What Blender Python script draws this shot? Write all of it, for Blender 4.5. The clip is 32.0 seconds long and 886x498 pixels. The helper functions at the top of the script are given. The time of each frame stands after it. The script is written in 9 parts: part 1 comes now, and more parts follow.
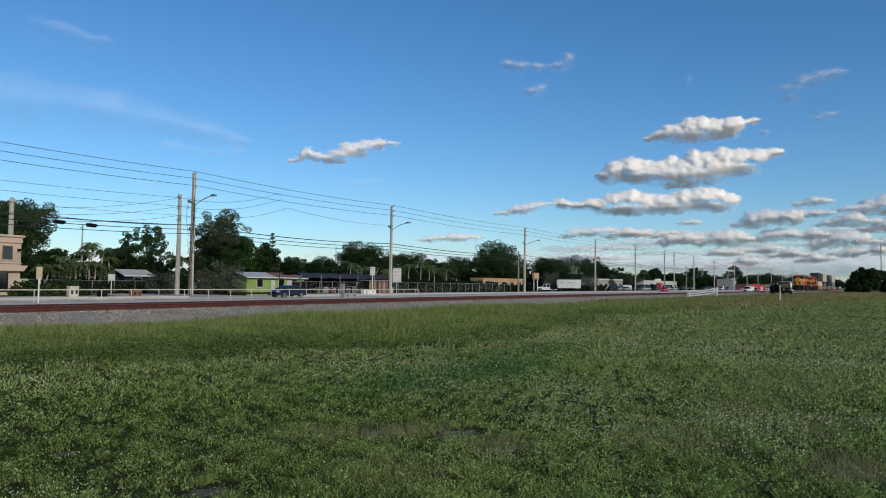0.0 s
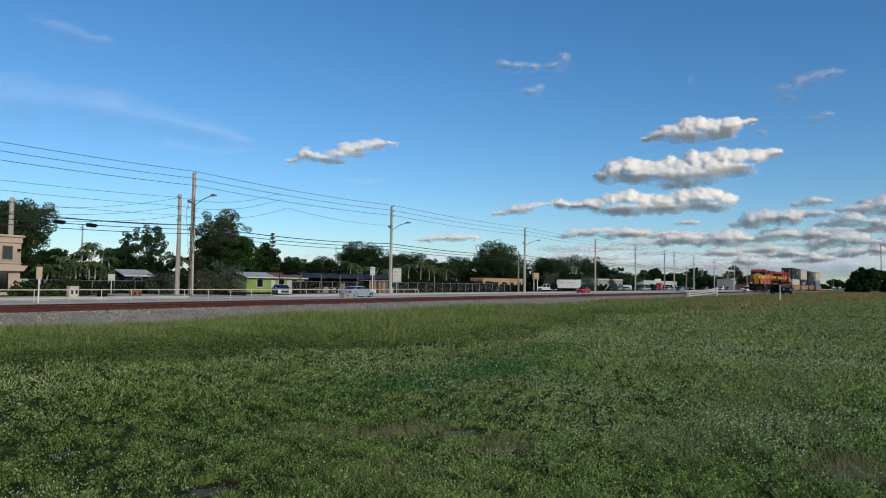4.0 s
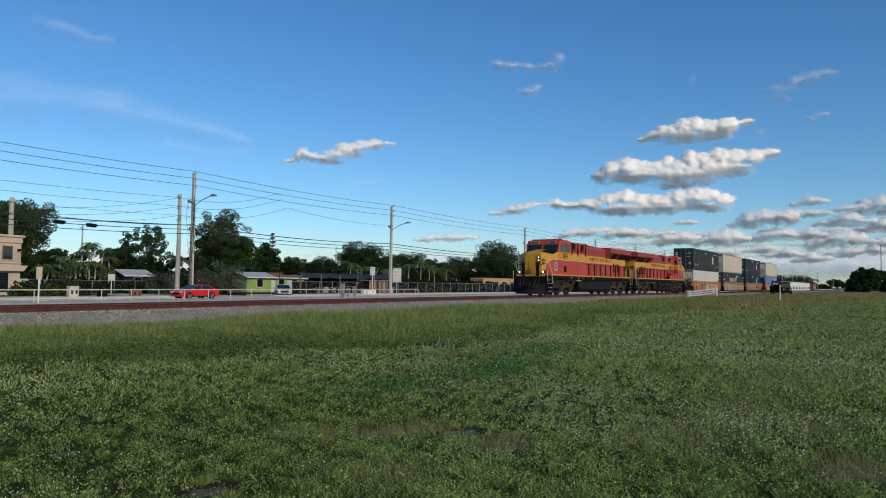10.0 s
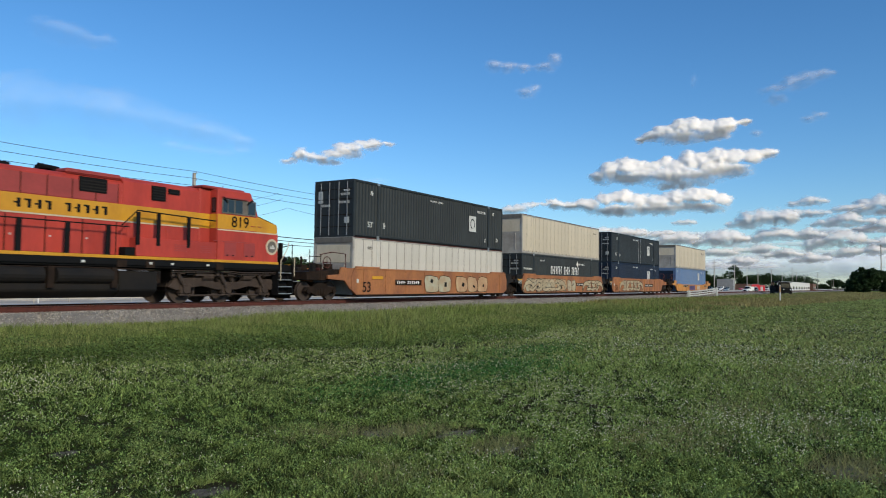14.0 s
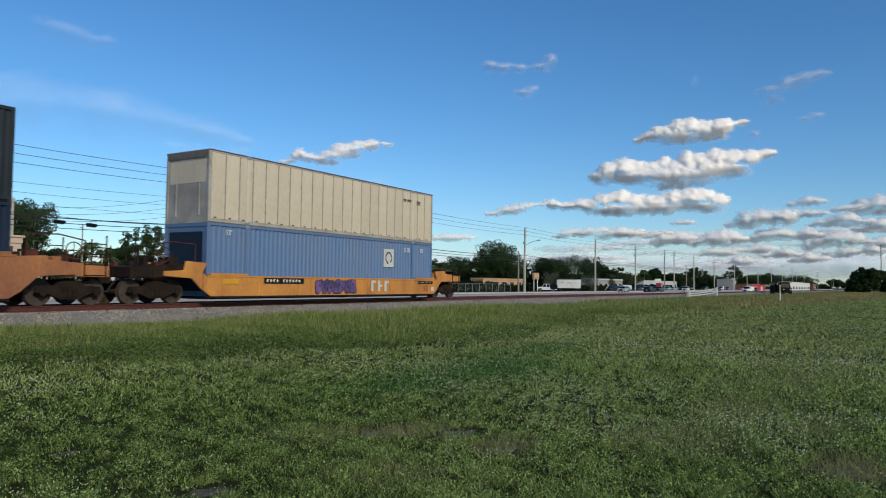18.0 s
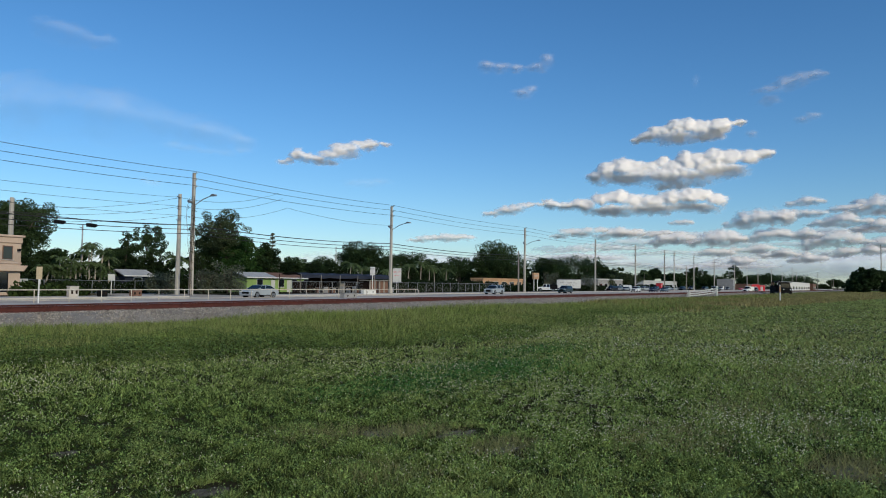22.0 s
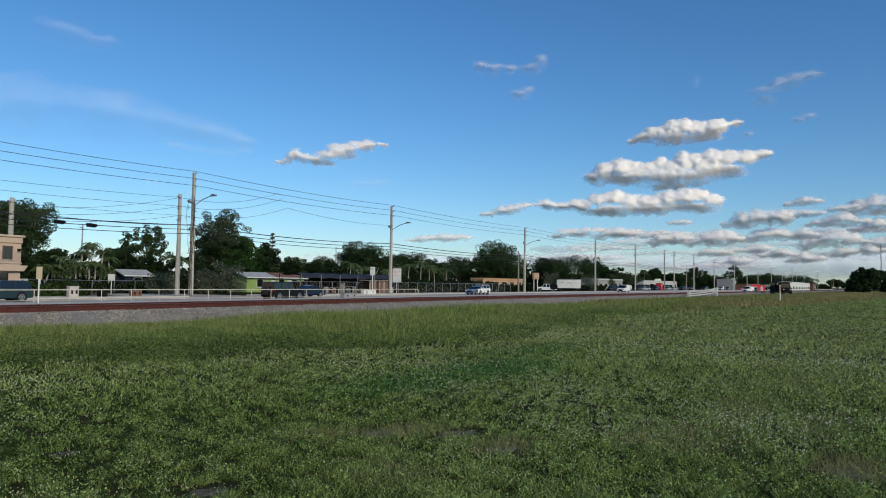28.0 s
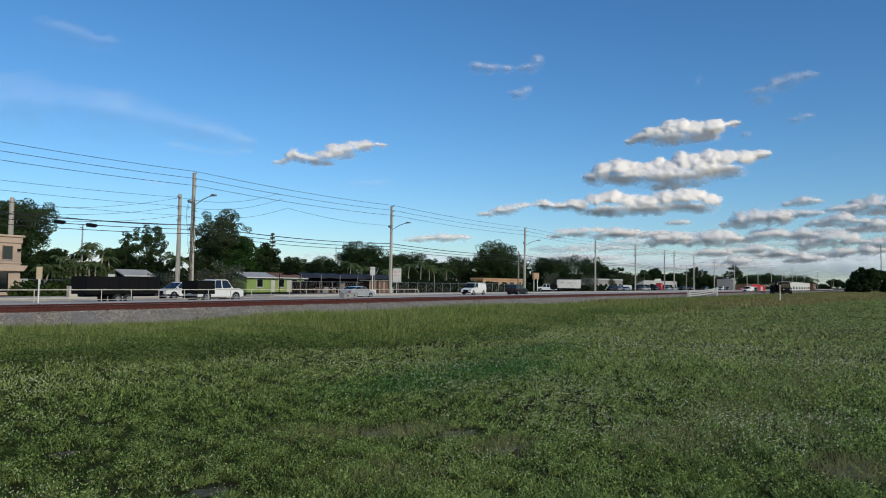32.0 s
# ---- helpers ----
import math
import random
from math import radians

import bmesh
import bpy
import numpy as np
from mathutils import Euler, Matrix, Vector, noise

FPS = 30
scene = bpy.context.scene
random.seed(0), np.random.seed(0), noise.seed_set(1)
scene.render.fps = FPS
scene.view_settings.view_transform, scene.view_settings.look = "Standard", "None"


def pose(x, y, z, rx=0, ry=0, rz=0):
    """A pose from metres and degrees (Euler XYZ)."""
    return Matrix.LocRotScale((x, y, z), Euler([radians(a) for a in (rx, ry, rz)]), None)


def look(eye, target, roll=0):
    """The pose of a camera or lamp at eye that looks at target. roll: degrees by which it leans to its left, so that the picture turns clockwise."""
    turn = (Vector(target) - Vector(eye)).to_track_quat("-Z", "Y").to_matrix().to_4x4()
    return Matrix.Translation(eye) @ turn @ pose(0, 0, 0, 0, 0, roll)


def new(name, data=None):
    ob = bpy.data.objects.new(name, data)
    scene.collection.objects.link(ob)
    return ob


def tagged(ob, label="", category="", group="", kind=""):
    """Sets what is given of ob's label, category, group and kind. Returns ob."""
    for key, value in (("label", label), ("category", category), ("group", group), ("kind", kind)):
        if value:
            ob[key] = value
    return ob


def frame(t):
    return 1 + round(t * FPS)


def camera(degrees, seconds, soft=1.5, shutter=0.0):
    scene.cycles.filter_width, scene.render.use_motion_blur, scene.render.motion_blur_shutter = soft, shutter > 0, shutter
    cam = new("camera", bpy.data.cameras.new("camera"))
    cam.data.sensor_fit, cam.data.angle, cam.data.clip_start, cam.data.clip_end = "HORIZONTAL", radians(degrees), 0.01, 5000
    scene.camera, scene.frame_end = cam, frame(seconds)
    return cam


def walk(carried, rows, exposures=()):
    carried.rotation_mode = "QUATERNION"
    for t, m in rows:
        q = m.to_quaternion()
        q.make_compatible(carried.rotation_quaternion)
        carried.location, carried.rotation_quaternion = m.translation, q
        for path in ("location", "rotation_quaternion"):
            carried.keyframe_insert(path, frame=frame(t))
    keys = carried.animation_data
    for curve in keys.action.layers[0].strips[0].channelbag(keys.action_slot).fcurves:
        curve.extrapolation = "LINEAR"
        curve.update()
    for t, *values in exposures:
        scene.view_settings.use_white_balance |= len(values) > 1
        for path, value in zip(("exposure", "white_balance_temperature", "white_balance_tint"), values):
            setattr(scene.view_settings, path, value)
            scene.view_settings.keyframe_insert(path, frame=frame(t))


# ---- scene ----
# The walk: a camera on a tripod at the edge of a field, facing a railway line.
cam = camera(64.49, 32.0, soft=1.0, shutter=0.12)
EYE = (0.0, 0.0, 0.913)
AIM = (0.8493, 0.5258, 0.9609)
walk(cam, [(0.0, look(EYE, AIM, 0.76)), (32.0, look(EYE, AIM, 0.76))], [(t, e, 5500, 5) for t, e in ((0.0, -0.08), (10.5, -0.08), (12.0, 0.02), (13.0, 0.09), (14.5, 0.14), (17.2, 0.11), (18.1, -0.03), (19.0, -0.12), (20.0, -0.1), (32.0, -0.08))])

# World x runs along the track, y away across it, z up from the rail heads.
TRACK_Y = 23.43
FIELD_Z = -0.65
ROAD_Z = -1.1
SPEED = 17.8


# ---- sky and sun ----
def sky_and_sun():
    world = bpy.data.worlds.new("evening_sky")
    scene.world = world
    world.use_nodes = True
    nt = world.node_tree
    sky = nt.nodes.new("ShaderNodeTexSky")
    sky.sky_type = "NISHITA"
    sky.sun_disc = False
    sky.sun_elevation = radians(24)
    sky.sun_rotation = radians(202)
    sky.altitude = 0
    sky.air_density = 1.0
    sky.dust_density = 0.3
    sky.ozone_density = 3.4
    bg = nt.nodes["Background"]
    bg.inputs[1].default_value = 0.110
    vivid = nt.nodes.new("ShaderNodeHueSaturation")
    vivid.inputs["Hue"].default_value = 0.5
    vivid.inputs["Saturation"].default_value = 1.14
    nt.links.new(sky.outputs[0], vivid.inputs["Color"])
    nt.links.new(vivid.outputs[0], bg.inputs[0])
    sun = new("sun", bpy.data.lights.new("sun", "SUN"))
    sun.data.energy = 3.1
    sun.data.angle = radians(6)
    sun.data.color = (1.0, 0.79, 0.50)
    # The sun stands behind the camera, a little towards the near end of the track.
    sun.matrix_basis = look((-32, -80, 42), (0, 0, 0))


sky_and_sun()


# ---- materials ----
def material(name, color, rough=0.7, metal=0.0, vary=0.25, scale=3.0, bump=0.0, bump_scale=40.0, second=None,
             fine=0.12, stretch=None, spec=0.5, island=0.0, objrand=0.0, emit=0.0, coat=0.0):
    """Base colour varied by a broad noise (towards second, where given) and a fine grain, with a fine relief."""
    m = bpy.data.materials.new(name)
    m.use_nodes = True
    nt = m.node_tree
    n, l = nt.nodes, nt.links
    b = n["Principled BSDF"]
    b.inputs["Roughness"].default_value = rough
    b.inputs["Metallic"].default_value = metal
    b.inputs["Specular IOR Level"].default_value = spec
    b.inputs["Coat Weight"].default_value = coat
    tc = n.new("ShaderNodeTexCoord")
    mp = n.new("ShaderNodeMapping")
    if stretch:
        mp.inputs["Scale"].default_value = stretch
    l.new(tc.outputs["Object"], mp.inputs[0])
    big = n.new("ShaderNodeTexNoise")
    big.inputs["Scale"].default_value = scale
    big.inputs["Detail"].default_value = 5
    big.inputs["Roughness"].default_value = 0.6
    l.new(mp.outputs[0], big.inputs["Vector"])
    ramp = n.new("ShaderNodeMapRange")
    ramp.inputs[1].default_value = 0.35
    ramp.inputs[2].default_value = 0.68
    l.new(big.outputs[0], ramp.inputs[0])
    dark = second if second else tuple(c * (1 - vary) for c in color)
    mix = n.new("ShaderNodeMix")
    mix.data_type = "RGBA"
    mix.inputs[6].default_value = (*dark, 1)
    mix.inputs[7].default_value = (*color, 1)
    l.new(ramp.outputs[0], mix.inputs[0])
    grain = n.new("ShaderNodeTexNoise")
    grain.inputs["Scale"].default_value = bump_scale
    grain.inputs["Detail"].default_value = 3
    l.new(mp.outputs[0], grain.inputs["Vector"])
    gr = n.new("ShaderNodeMapRange")
    gr.inputs[3].default_value = 1 - fine * 2
    gr.inputs[4].default_value = 1 + fine * 2
    l.new(grain.outputs[0], gr.inputs[0])
    last = n.new("ShaderNodeMix")
    last.data_type = "RGBA"
    last.blend_type = "MULTIPLY"
    last.inputs[0].default_value = 1
    l.new(mix.outputs[2], last.inputs[6])
    l.new(gr.outputs[0], last.inputs[7])
    out = last.outputs[2]
    for amount, node, socket in ((island, "ShaderNodeNewGeometry", "Random Per Island"), (objrand, "ShaderNodeObjectInfo", "Random")):
        if amount:
            src = n.new(node)
            mr = n.new("ShaderNodeMapRange")
            mr.inputs[3].default_value = 1 - amount
            mr.inputs[4].default_value = 1 + amount
            l.new(src.outputs[socket], mr.inputs[0])
            mul = n.new("ShaderNodeMix")
            mul.data_type = "RGBA"
            mul.blend_type = "MULTIPLY"
            mul.inputs[0].default_value = 1
            l.new(out, mul.inputs[6])
            l.new(mr.outputs[0], mul.inputs[7])
            out = mul.outputs[2]
    l.new(out, b.inputs["Base Color"])
    if bump:
        bp = n.new("ShaderNodeBump")
        bp.inputs["Strength"].default_value = bump
        bp.inputs["Distance"].default_value = 0.02
        l.new(grain.outputs[0], bp.inputs["Height"])
        l.new(bp.outputs[0], b.inputs["Normal"])
    if emit:
        l.new(out, b.inputs["Emission Color"])
        b.inputs["Emission Strength"].default_value = emit
    return m


def leaf_material(name, color, second, island=0.5, scale=0.25, trans=0.3):
    m = material(name, color, 0.55, 0, 0.4, scale, second=second, island=island, fine=0.05, bump_scale=6, spec=0.06)
    nt = m.node_tree
    b = nt.nodes["Principled BSDF"]
    tr = nt.nodes.new("ShaderNodeBsdfTranslucent")
    tr.inputs[0].default_value = (*color, 1)
    mx = nt.nodes.new("ShaderNodeMixShader")
    mx.inputs[0].default_value = trans
    nt.links.new(b.outputs[0], mx.inputs[1])
    nt.links.new(tr.outputs[0], mx.inputs[2])
    nt.links.new(mx.outputs[0], nt.nodes["Material Output"].inputs[0])
    return m


M = {}
M["soil"] = material("soil_and_thatch", (0.028, 0.033, 0.013), 0.95, 0, 0, 0.35, 0.6, 30, (0.032, 0.028, 0.015), 0.35, spec=0.03)
M["dirt"] = material("bare_grey_dirt", (0.17, 0.155, 0.13), 0.95, 0, 0.3, 3, 0.9, 30, fine=0.4, second=(0.07, 0.062, 0.045), spec=0.05)
M["lawn"] = leaf_material("mown_grass", (0.232, 0.315, 0.08), (0.25, 0.30, 0.098), 0.85, 0.6, 0.2)
M["pale_lawn"] = leaf_material("pale_short_grass", (0.285, 0.31, 0.115), (0.245, 0.285, 0.095), 0.5, 0.12)
M["tall"] = leaf_material("tall_grass", (0.175, 0.235, 0.056), (0.23, 0.25, 0.09), 0.95, 0.4)
M["clover"] = leaf_material("clover_leaves", (0.24, 0.33, 0.092), (0.175, 0.26, 0.066), 0.85, 0.9, 0.15)
# Dark copies of the clover and blade colours; shade between tufts is in them.
M["clover_shade"] = leaf_material("dark_clover_leaves", (0.044, 0.078, 0.019), (0.029, 0.053, 0.013), 0.85, 0.9, 0.15)
M["lawn_shade"] = leaf_material("dark_grass_blades", (0.046, 0.073, 0.018), (0.030, 0.050, 0.012), 0.85, 0.8, 0.15)
M["weed"] = leaf_material("broad_weed_leaves", (0.145, 0.205, 0.052), (0.065, 0.10, 0.026), 0.85, 0.9, 0.15)
M["lush"] = leaf_material("lush_clover_leaves", (0.08, 0.185, 0.046), (0.05, 0.12, 0.028), 0.7, 0.6, 0.2)
M["straw"] = leaf_material("pale_seed_stalks", (0.27, 0.265, 0.12), (0.20, 0.215, 0.085), 0.4, 0.5)
M["dry_tall"] = leaf_material("browning_tall_grass", (0.30, 0.25, 0.11), (0.22, 0.215, 0.075), 0.6, 0.15)
M["flower"] = material("white_clover_flower", (0.60, 0.59, 0.42), 0.8, island=0.4)
M["stone"] = material("ballast_stone", (0.34, 0.31, 0.275), 0.9, island=0.5, scale=1.2, second=(0.24, 0.215, 0.19))
M["ballast"] = material("ballast_bed", (0.28, 0.255, 0.225), 0.95, 0, 0.3, 1.5, 1.0, 22, fine=0.35)
M["rail"] = material("rusty_rail", (0.10, 0.027, 0.019), 0.85, 0.2, 0.35, 4, 0.3, 60)
M["railtop"] = material("polished_rail_head", (0.32, 0.29, 0.27), 0.35, 0.9, 0.15, 5)
M["tie"] = material("weathered_tie", (0.085, 0.062, 0.052), 0.9, 0, 0.4, 3, 0.5, 40, island=0.3)
M["asphalt"] = material("worn_asphalt", (0.46, 0.42, 0.37), 0.95, 0, 0.2, 0.25, 0.3, 60, fine=0.15, spec=0.08)
M["concrete"] = material("concrete", (0.56, 0.515, 0.46), 0.9, 0, 0.2, 0.8, 0.3, 30, spec=0.1)
M["pole"] = material("concrete_pole", (0.48, 0.44, 0.38), 0.85, 0, 0.2, 0.7, 0.2, 40, stretch=(1, 1, 0.2))
M["wood"] = material("grey_weathered_pole_wood", (0.31, 0.275, 0.235), 0.9, 0, 0.35, 1.5, 0.4, 40, stretch=(1, 1, 0.15))
M["white"] = material("white_paint", (0.72, 0.71, 0.68), 0.6, 0, 0.15, 1.2, 0.05)
M["rail_paint"] = material("weathered_cream_railing_paint", (0.62, 0.58, 0.50), 0.7, 0, 0.3, 2.5, second=(0.45, 0.38, 0.30))
M["whitedull"] = material("dull_white_paint", (0.55, 0.55, 0.53), 0.75, 0, 0.2, 0.8)
M["steel"] = material("galvanised_steel", (0.35, 0.36, 0.37), 0.5, 0.7, 0.2, 2)
M["cable"] = material("black_cable", (0.015, 0.015, 0.016), 0.7)
M["black"] = material("black_paint", (0.007, 0.007, 0.008), 0.75, 0, 0.3, 2, spec=0.15)
M["rubber"] = material("black_rubber", (0.02, 0.02, 0.021), 0.85, 0, 0.2, 5)
M["glass"] = material("dark_window_glass", (0.012, 0.015, 0.018), 0.06, 0, 0.1, 1, spec=0.8)
M["bark"] = material("bark", (0.13, 0.10, 0.075), 0.95, 0, 0.4, 1.5, 0.7, 15, stretch=(1, 1, 0.3))
M["leaf"] = leaf_material("broad_leaves", (0.075, 0.112, 0.042), (0.026, 0.044, 0.017), 0.75, 0.3)
M["leaf_olive"] = leaf_material("olive_leaves", (0.10, 0.122, 0.058), (0.042, 0.06, 0.025), 0.7, 0.3)
M["leaf_bright"] = leaf_material("bright_leaves", (0.055, 0.10, 0.025), (0.026, 0.06, 0.014), 0.6, 0.4)
M["leaf_dark"] = leaf_material("dark_leaves", (0.048, 0.078, 0.028), (0.018, 0.031, 0.011), 0.65, 0.3)
# Darker copy of the dark leaves, with hedge shade put into its colour.
M["leaf_shade"] = leaf_material("shade_darkened_leaves", (0.024, 0.039, 0.014), (0.012, 0.022, 0.008), 0.6, 0.3)
M["leaf_grey"] = leaf_material("grey_green_leaves", (0.15, 0.165, 0.11), (0.08, 0.092, 0.06), 0.45, 0.5)
M["palm_trunk"] = material("pale_palm_trunk", (0.40, 0.35, 0.29), 0.9, 0, 0.3, 2.0, 0.3, 20)
M["palm"] = leaf_material("palm_fronds", (0.13, 0.17, 0.07), (0.06, 0.09, 0.032), 0.4, 0.5)
# Mottling mixes grime streaks with patchy sun glare put into the colour.
M["red"] = material("mottled_red_paint", (0.47, 0.054, 0.034), 0.5, 0, 0.22, 0.9, 0.04, 9, fine=0.09, coat=0.04, second=(0.31, 0.037, 0.026), stretch=(1, 1, 0.3), spec=0.35)
M["darkred"] = material("dark_red_paint", (0.32, 0.046, 0.04), 0.6, 0, 0.25, 0.9, 0.05, 12, fine=0.06)
M["yellow"] = material("railway_yellow_paint", (0.58, 0.30, 0.014), 0.45, 0, 0.2, 0.8, 0.03, 12, fine=0.06, coat=0.05, spec=0.35, second=(0.46, 0.22, 0.012), stretch=(1, 1, 0.4))
M["under"] = material("grimy_underframe", (0.012, 0.010, 0.009), 0.85, 0, 0.4, 2.5, 0.4, 30, second=(0.028, 0.018, 0.013), spec=0.08)
M["truck"] = material("dusty_brown_truck_casting", (0.062, 0.046, 0.038), 0.9, 0, 0.4, 2.0, 0.4, 25, second=(0.04, 0.03, 0.026), spec=0.12)
M["cream_stripe"] = material("cream_stripe_paint", (0.56, 0.47, 0.34), 0.6, 0, 0.2, 1.5)
M["tank"] = material("fuel_tank_black", (0.010, 0.010, 0.011), 0.7, 0, 0.3, 1.2, 0.2, 30, second=(0.018, 0.015, 0.013), spec=0.15)
M["wheel"] = material("wheel_steel", (0.06, 0.042, 0.034), 0.75, 0.2, 0.35, 4, 0.2, 30)
M["grey"] = material("charcoal_container_paint", (0.030, 0.036, 0.040), 0.6, 0, 0.3, 0.6, 0.03, 20, fine=0.07, spec=0.25)
M["green"] = material("dark_green_container_paint", (0.021, 0.029, 0.038), 0.6, 0, 0.3, 0.6, 0.03, 20, fine=0.07, spec=0.25)
M["navy"] = material("navy_container_paint", (0.010, 0.021, 0.050), 0.6, 0, 0.3, 0.6, 0.03, 20, fine=0.07, spec=0.25)
M["blue"] = material("blue_container_paint", (0.088, 0.16, 0.33), 0.5, 0, 0.18, 0.6, 0.03, 20, fine=0.08, second=(0.11, 0.165, 0.29))
M["cream"] = material("dirty_white_container_panel", (0.60, 0.53, 0.42), 0.6, 0, 0.14, 0.6, 0.03, 15, second=(0.49, 0.415, 0.30), fine=0.08, objrand=0.06, stretch=(1, 1, 0.35))
M["grime"] = material("grimy_dark_container_rail", (0.16, 0.145, 0.125), 0.75, 0, 0.3, 1.2, 0.1, 20, second=(0.085, 0.075, 0.065), fine=0.15)
M["pale"] = material("greyish_white_container_panel", (0.58, 0.55, 0.50), 0.6, 0, 0.14, 0.6, 0.03, 15, second=(0.47, 0.43, 0.37), fine=0.07, stretch=(1, 1, 0.35), objrand=0.05)
M["ghost_green"] = material("faded_grey_green_spray_paint", (0.40, 0.39, 0.29), 0.7, 0, 0.3, 1.8, second=(0.34, 0.24, 0.14))
M["ghost_peach"] = material("faded_peach_spray_paint", (0.46, 0.32, 0.18), 0.7, 0, 0.3, 1.8, second=(0.33, 0.19, 0.10))
# Grime and the ends' weaker sun are both put into this greyer white.
M["cream_end"] = material("grimy_shaded_container_white", (0.40, 0.385, 0.36), 0.65, 0, 0.3, 1.1, 0.05, 15, second=(0.26, 0.235, 0.21), fine=0.08)
M["well"] = material("rusty_orange_well_car_paint", (0.37, 0.148, 0.046), 0.65, 0, 0.3, 0.9, 0.08, 14, second=(0.20, 0.078, 0.034), fine=0.18, stretch=(1, 1, 0.45))
M["wellyellow"] = material("yellow_well_car_paint", (0.56, 0.25, 0.04), 0.55, 0, 0.25, 1.1, 0.06, 14, second=(0.36, 0.15, 0.035), fine=0.12, stretch=(1, 1, 0.4))
M["graffiti"] = material("beige_spray_paint", (0.46, 0.37, 0.235), 0.6, 0, 0.3, 1.5)
M["purple_edge"] = material("dark_purple_spray_paint", (0.025, 0.015, 0.05), 0.6, 0, 0.3, 1.5)
M["purple"] = material("purple_spray_paint", (0.20, 0.10, 0.28), 0.6, 0, 0.4, 1.5, second=(0.05, 0.04, 0.12))
M["lamp"] = material("lit_headlamp", (1.0, 0.88, 0.66), 0.3, emit=2.2, vary=0.0, fine=0.0)
M["lens"] = material("clear_lamp_lens", (0.65, 0.66, 0.66), 0.15, vary=0.1)
M["redlens"] = material("red_lamp_lens", (0.35, 0.02, 0.02), 0.25)
M["rim"] = material("alloy_rim", (0.42, 0.42, 0.43), 0.35, 0.8, 0.2, 8)
M["tan"] = material("tan_stucco", (0.52, 0.40, 0.31), 0.9, 0, 0.15, 0.6, 0.2, 20)
M["lime"] = material("lime_green_stucco", (0.26, 0.37, 0.11), 0.9, 0, 0.2, 0.6, 0.2, 20)
M["brownroof"] = material("brown_shingle", (0.19, 0.10, 0.065), 0.9, 0, 0.3, 1.5, 0.5, 20)
M["greyroof"] = material("pale_metal_roof", (0.50, 0.50, 0.50), 0.6, 0.2, 0.2, 0.8, stretch=(6, 0.4, 1))
M["navycloth"] = material("dark_blue_canopy_cloth", (0.018, 0.024, 0.045), 0.85, 0, 0.3, 1)
M["orange"] = material("orange_stucco", (0.50, 0.31, 0.17), 0.9, 0, 0.2, 0.6, 0.2, 20)
M["greywall"] = material("grey_stucco", (0.32, 0.31, 0.30), 0.9, 0, 0.2, 0.6, 0.2, 20)
M["redpaint"] = material("bright_red_paint", (0.62, 0.03, 0.04), 0.5, 0, 0.15, 1)
M["hedge"] = leaf_material("hedge_leaves", (0.05, 0.075, 0.02), (0.03, 0.05, 0.015), 0.5, 0.6)


# ---- building blocks ----
def bx(bm, x0, x1, y0, y1, z0, z1):
    v = [bm.verts.new(p) for p in ((x0, y0, z0), (x1, y0, z0), (x1, y1, z0), (x0, y1, z0), (x0, y0, z1), (x1, y0, z1), (x1, y1, z1), (x0, y1, z1))]
    for f in ((3, 2, 1, 0), (4, 5, 6, 7), (0, 1, 5, 4), (1, 2, 6, 5), (2, 3, 7, 6), (3, 0, 4, 7)):
        bm.faces.new([v[i] for i in f])
    return bm


def cyl(bm, p0, p1, r, seg=10, r2=None):
    p0, p1 = Vector(p0), Vector(p1)
    d = (p1 - p0).normalized()
    u = d.orthogonal().normalized()
    w = d.cross(u)
    r2 = r if r2 is None else r2
    a, b = [], []
    for i in range(seg):
        q = 2 * math.pi * i / seg
        e = u * math.cos(q) + w * math.sin(q)
        a.append(bm.verts.new(p0 + e * r))
        b.append(bm.verts.new(p1 + e * r2))
    for i in range(seg):
        bm.faces.new((a[i], a[(i + 1) % seg], b[(i + 1) % seg], b[i]))
    bm.faces.new(a[::-1])
    bm.faces.new(b)
    return bm


def prism(bm, profile, y0, y1, axis="y"):
    """A profile of (x, z) points drawn out from y0 to y1 (or of (y, z) along x)."""
    def at(a, b, c):
        return (a, c, b) if axis == "y" else (c, a, b)
    f = [bm.verts.new(at(p[0], p[1], y0)) for p in profile]
    g = [bm.verts.new(at(p[0], p[1], y1)) for p in profile]
    k = len(profile)
    for i in range(k):
        bm.faces.new((f[i], f[(i + 1) % k], g[(i + 1) % k], g[i]))
    bm.faces.new(f[::-1])
    bm.faces.new(g)
    return bm


def tube(bm, pts, r, seg=6):
    """One bent pipe through the points."""
    pts = [Vector(p) for p in pts]
    rings = []
    u = None
    for i, p in enumerate(pts):
        d = (pts[min(i + 1, len(pts) - 1)] - pts[max(i - 1, 0)]).normalized()
        u = d.orthogonal().normalized() if u is None else (u - d * u.dot(d)).normalized()
        w = d.cross(u)
        rings.append([bm.verts.new(p + (u * math.cos(2 * math.pi * k / seg) + w * math.sin(2 * math.pi * k / seg)) * r) for k in range(seg)])
    for a, b in zip(rings[:-1], rings[1:]):
        for k in range(seg):
            bm.faces.new((a[k], a[(k + 1) % seg], b[(k + 1) % seg], b[k]))
    bm.faces.new(rings[0][::-1])
    bm.faces.new(rings[-1])
    return bm


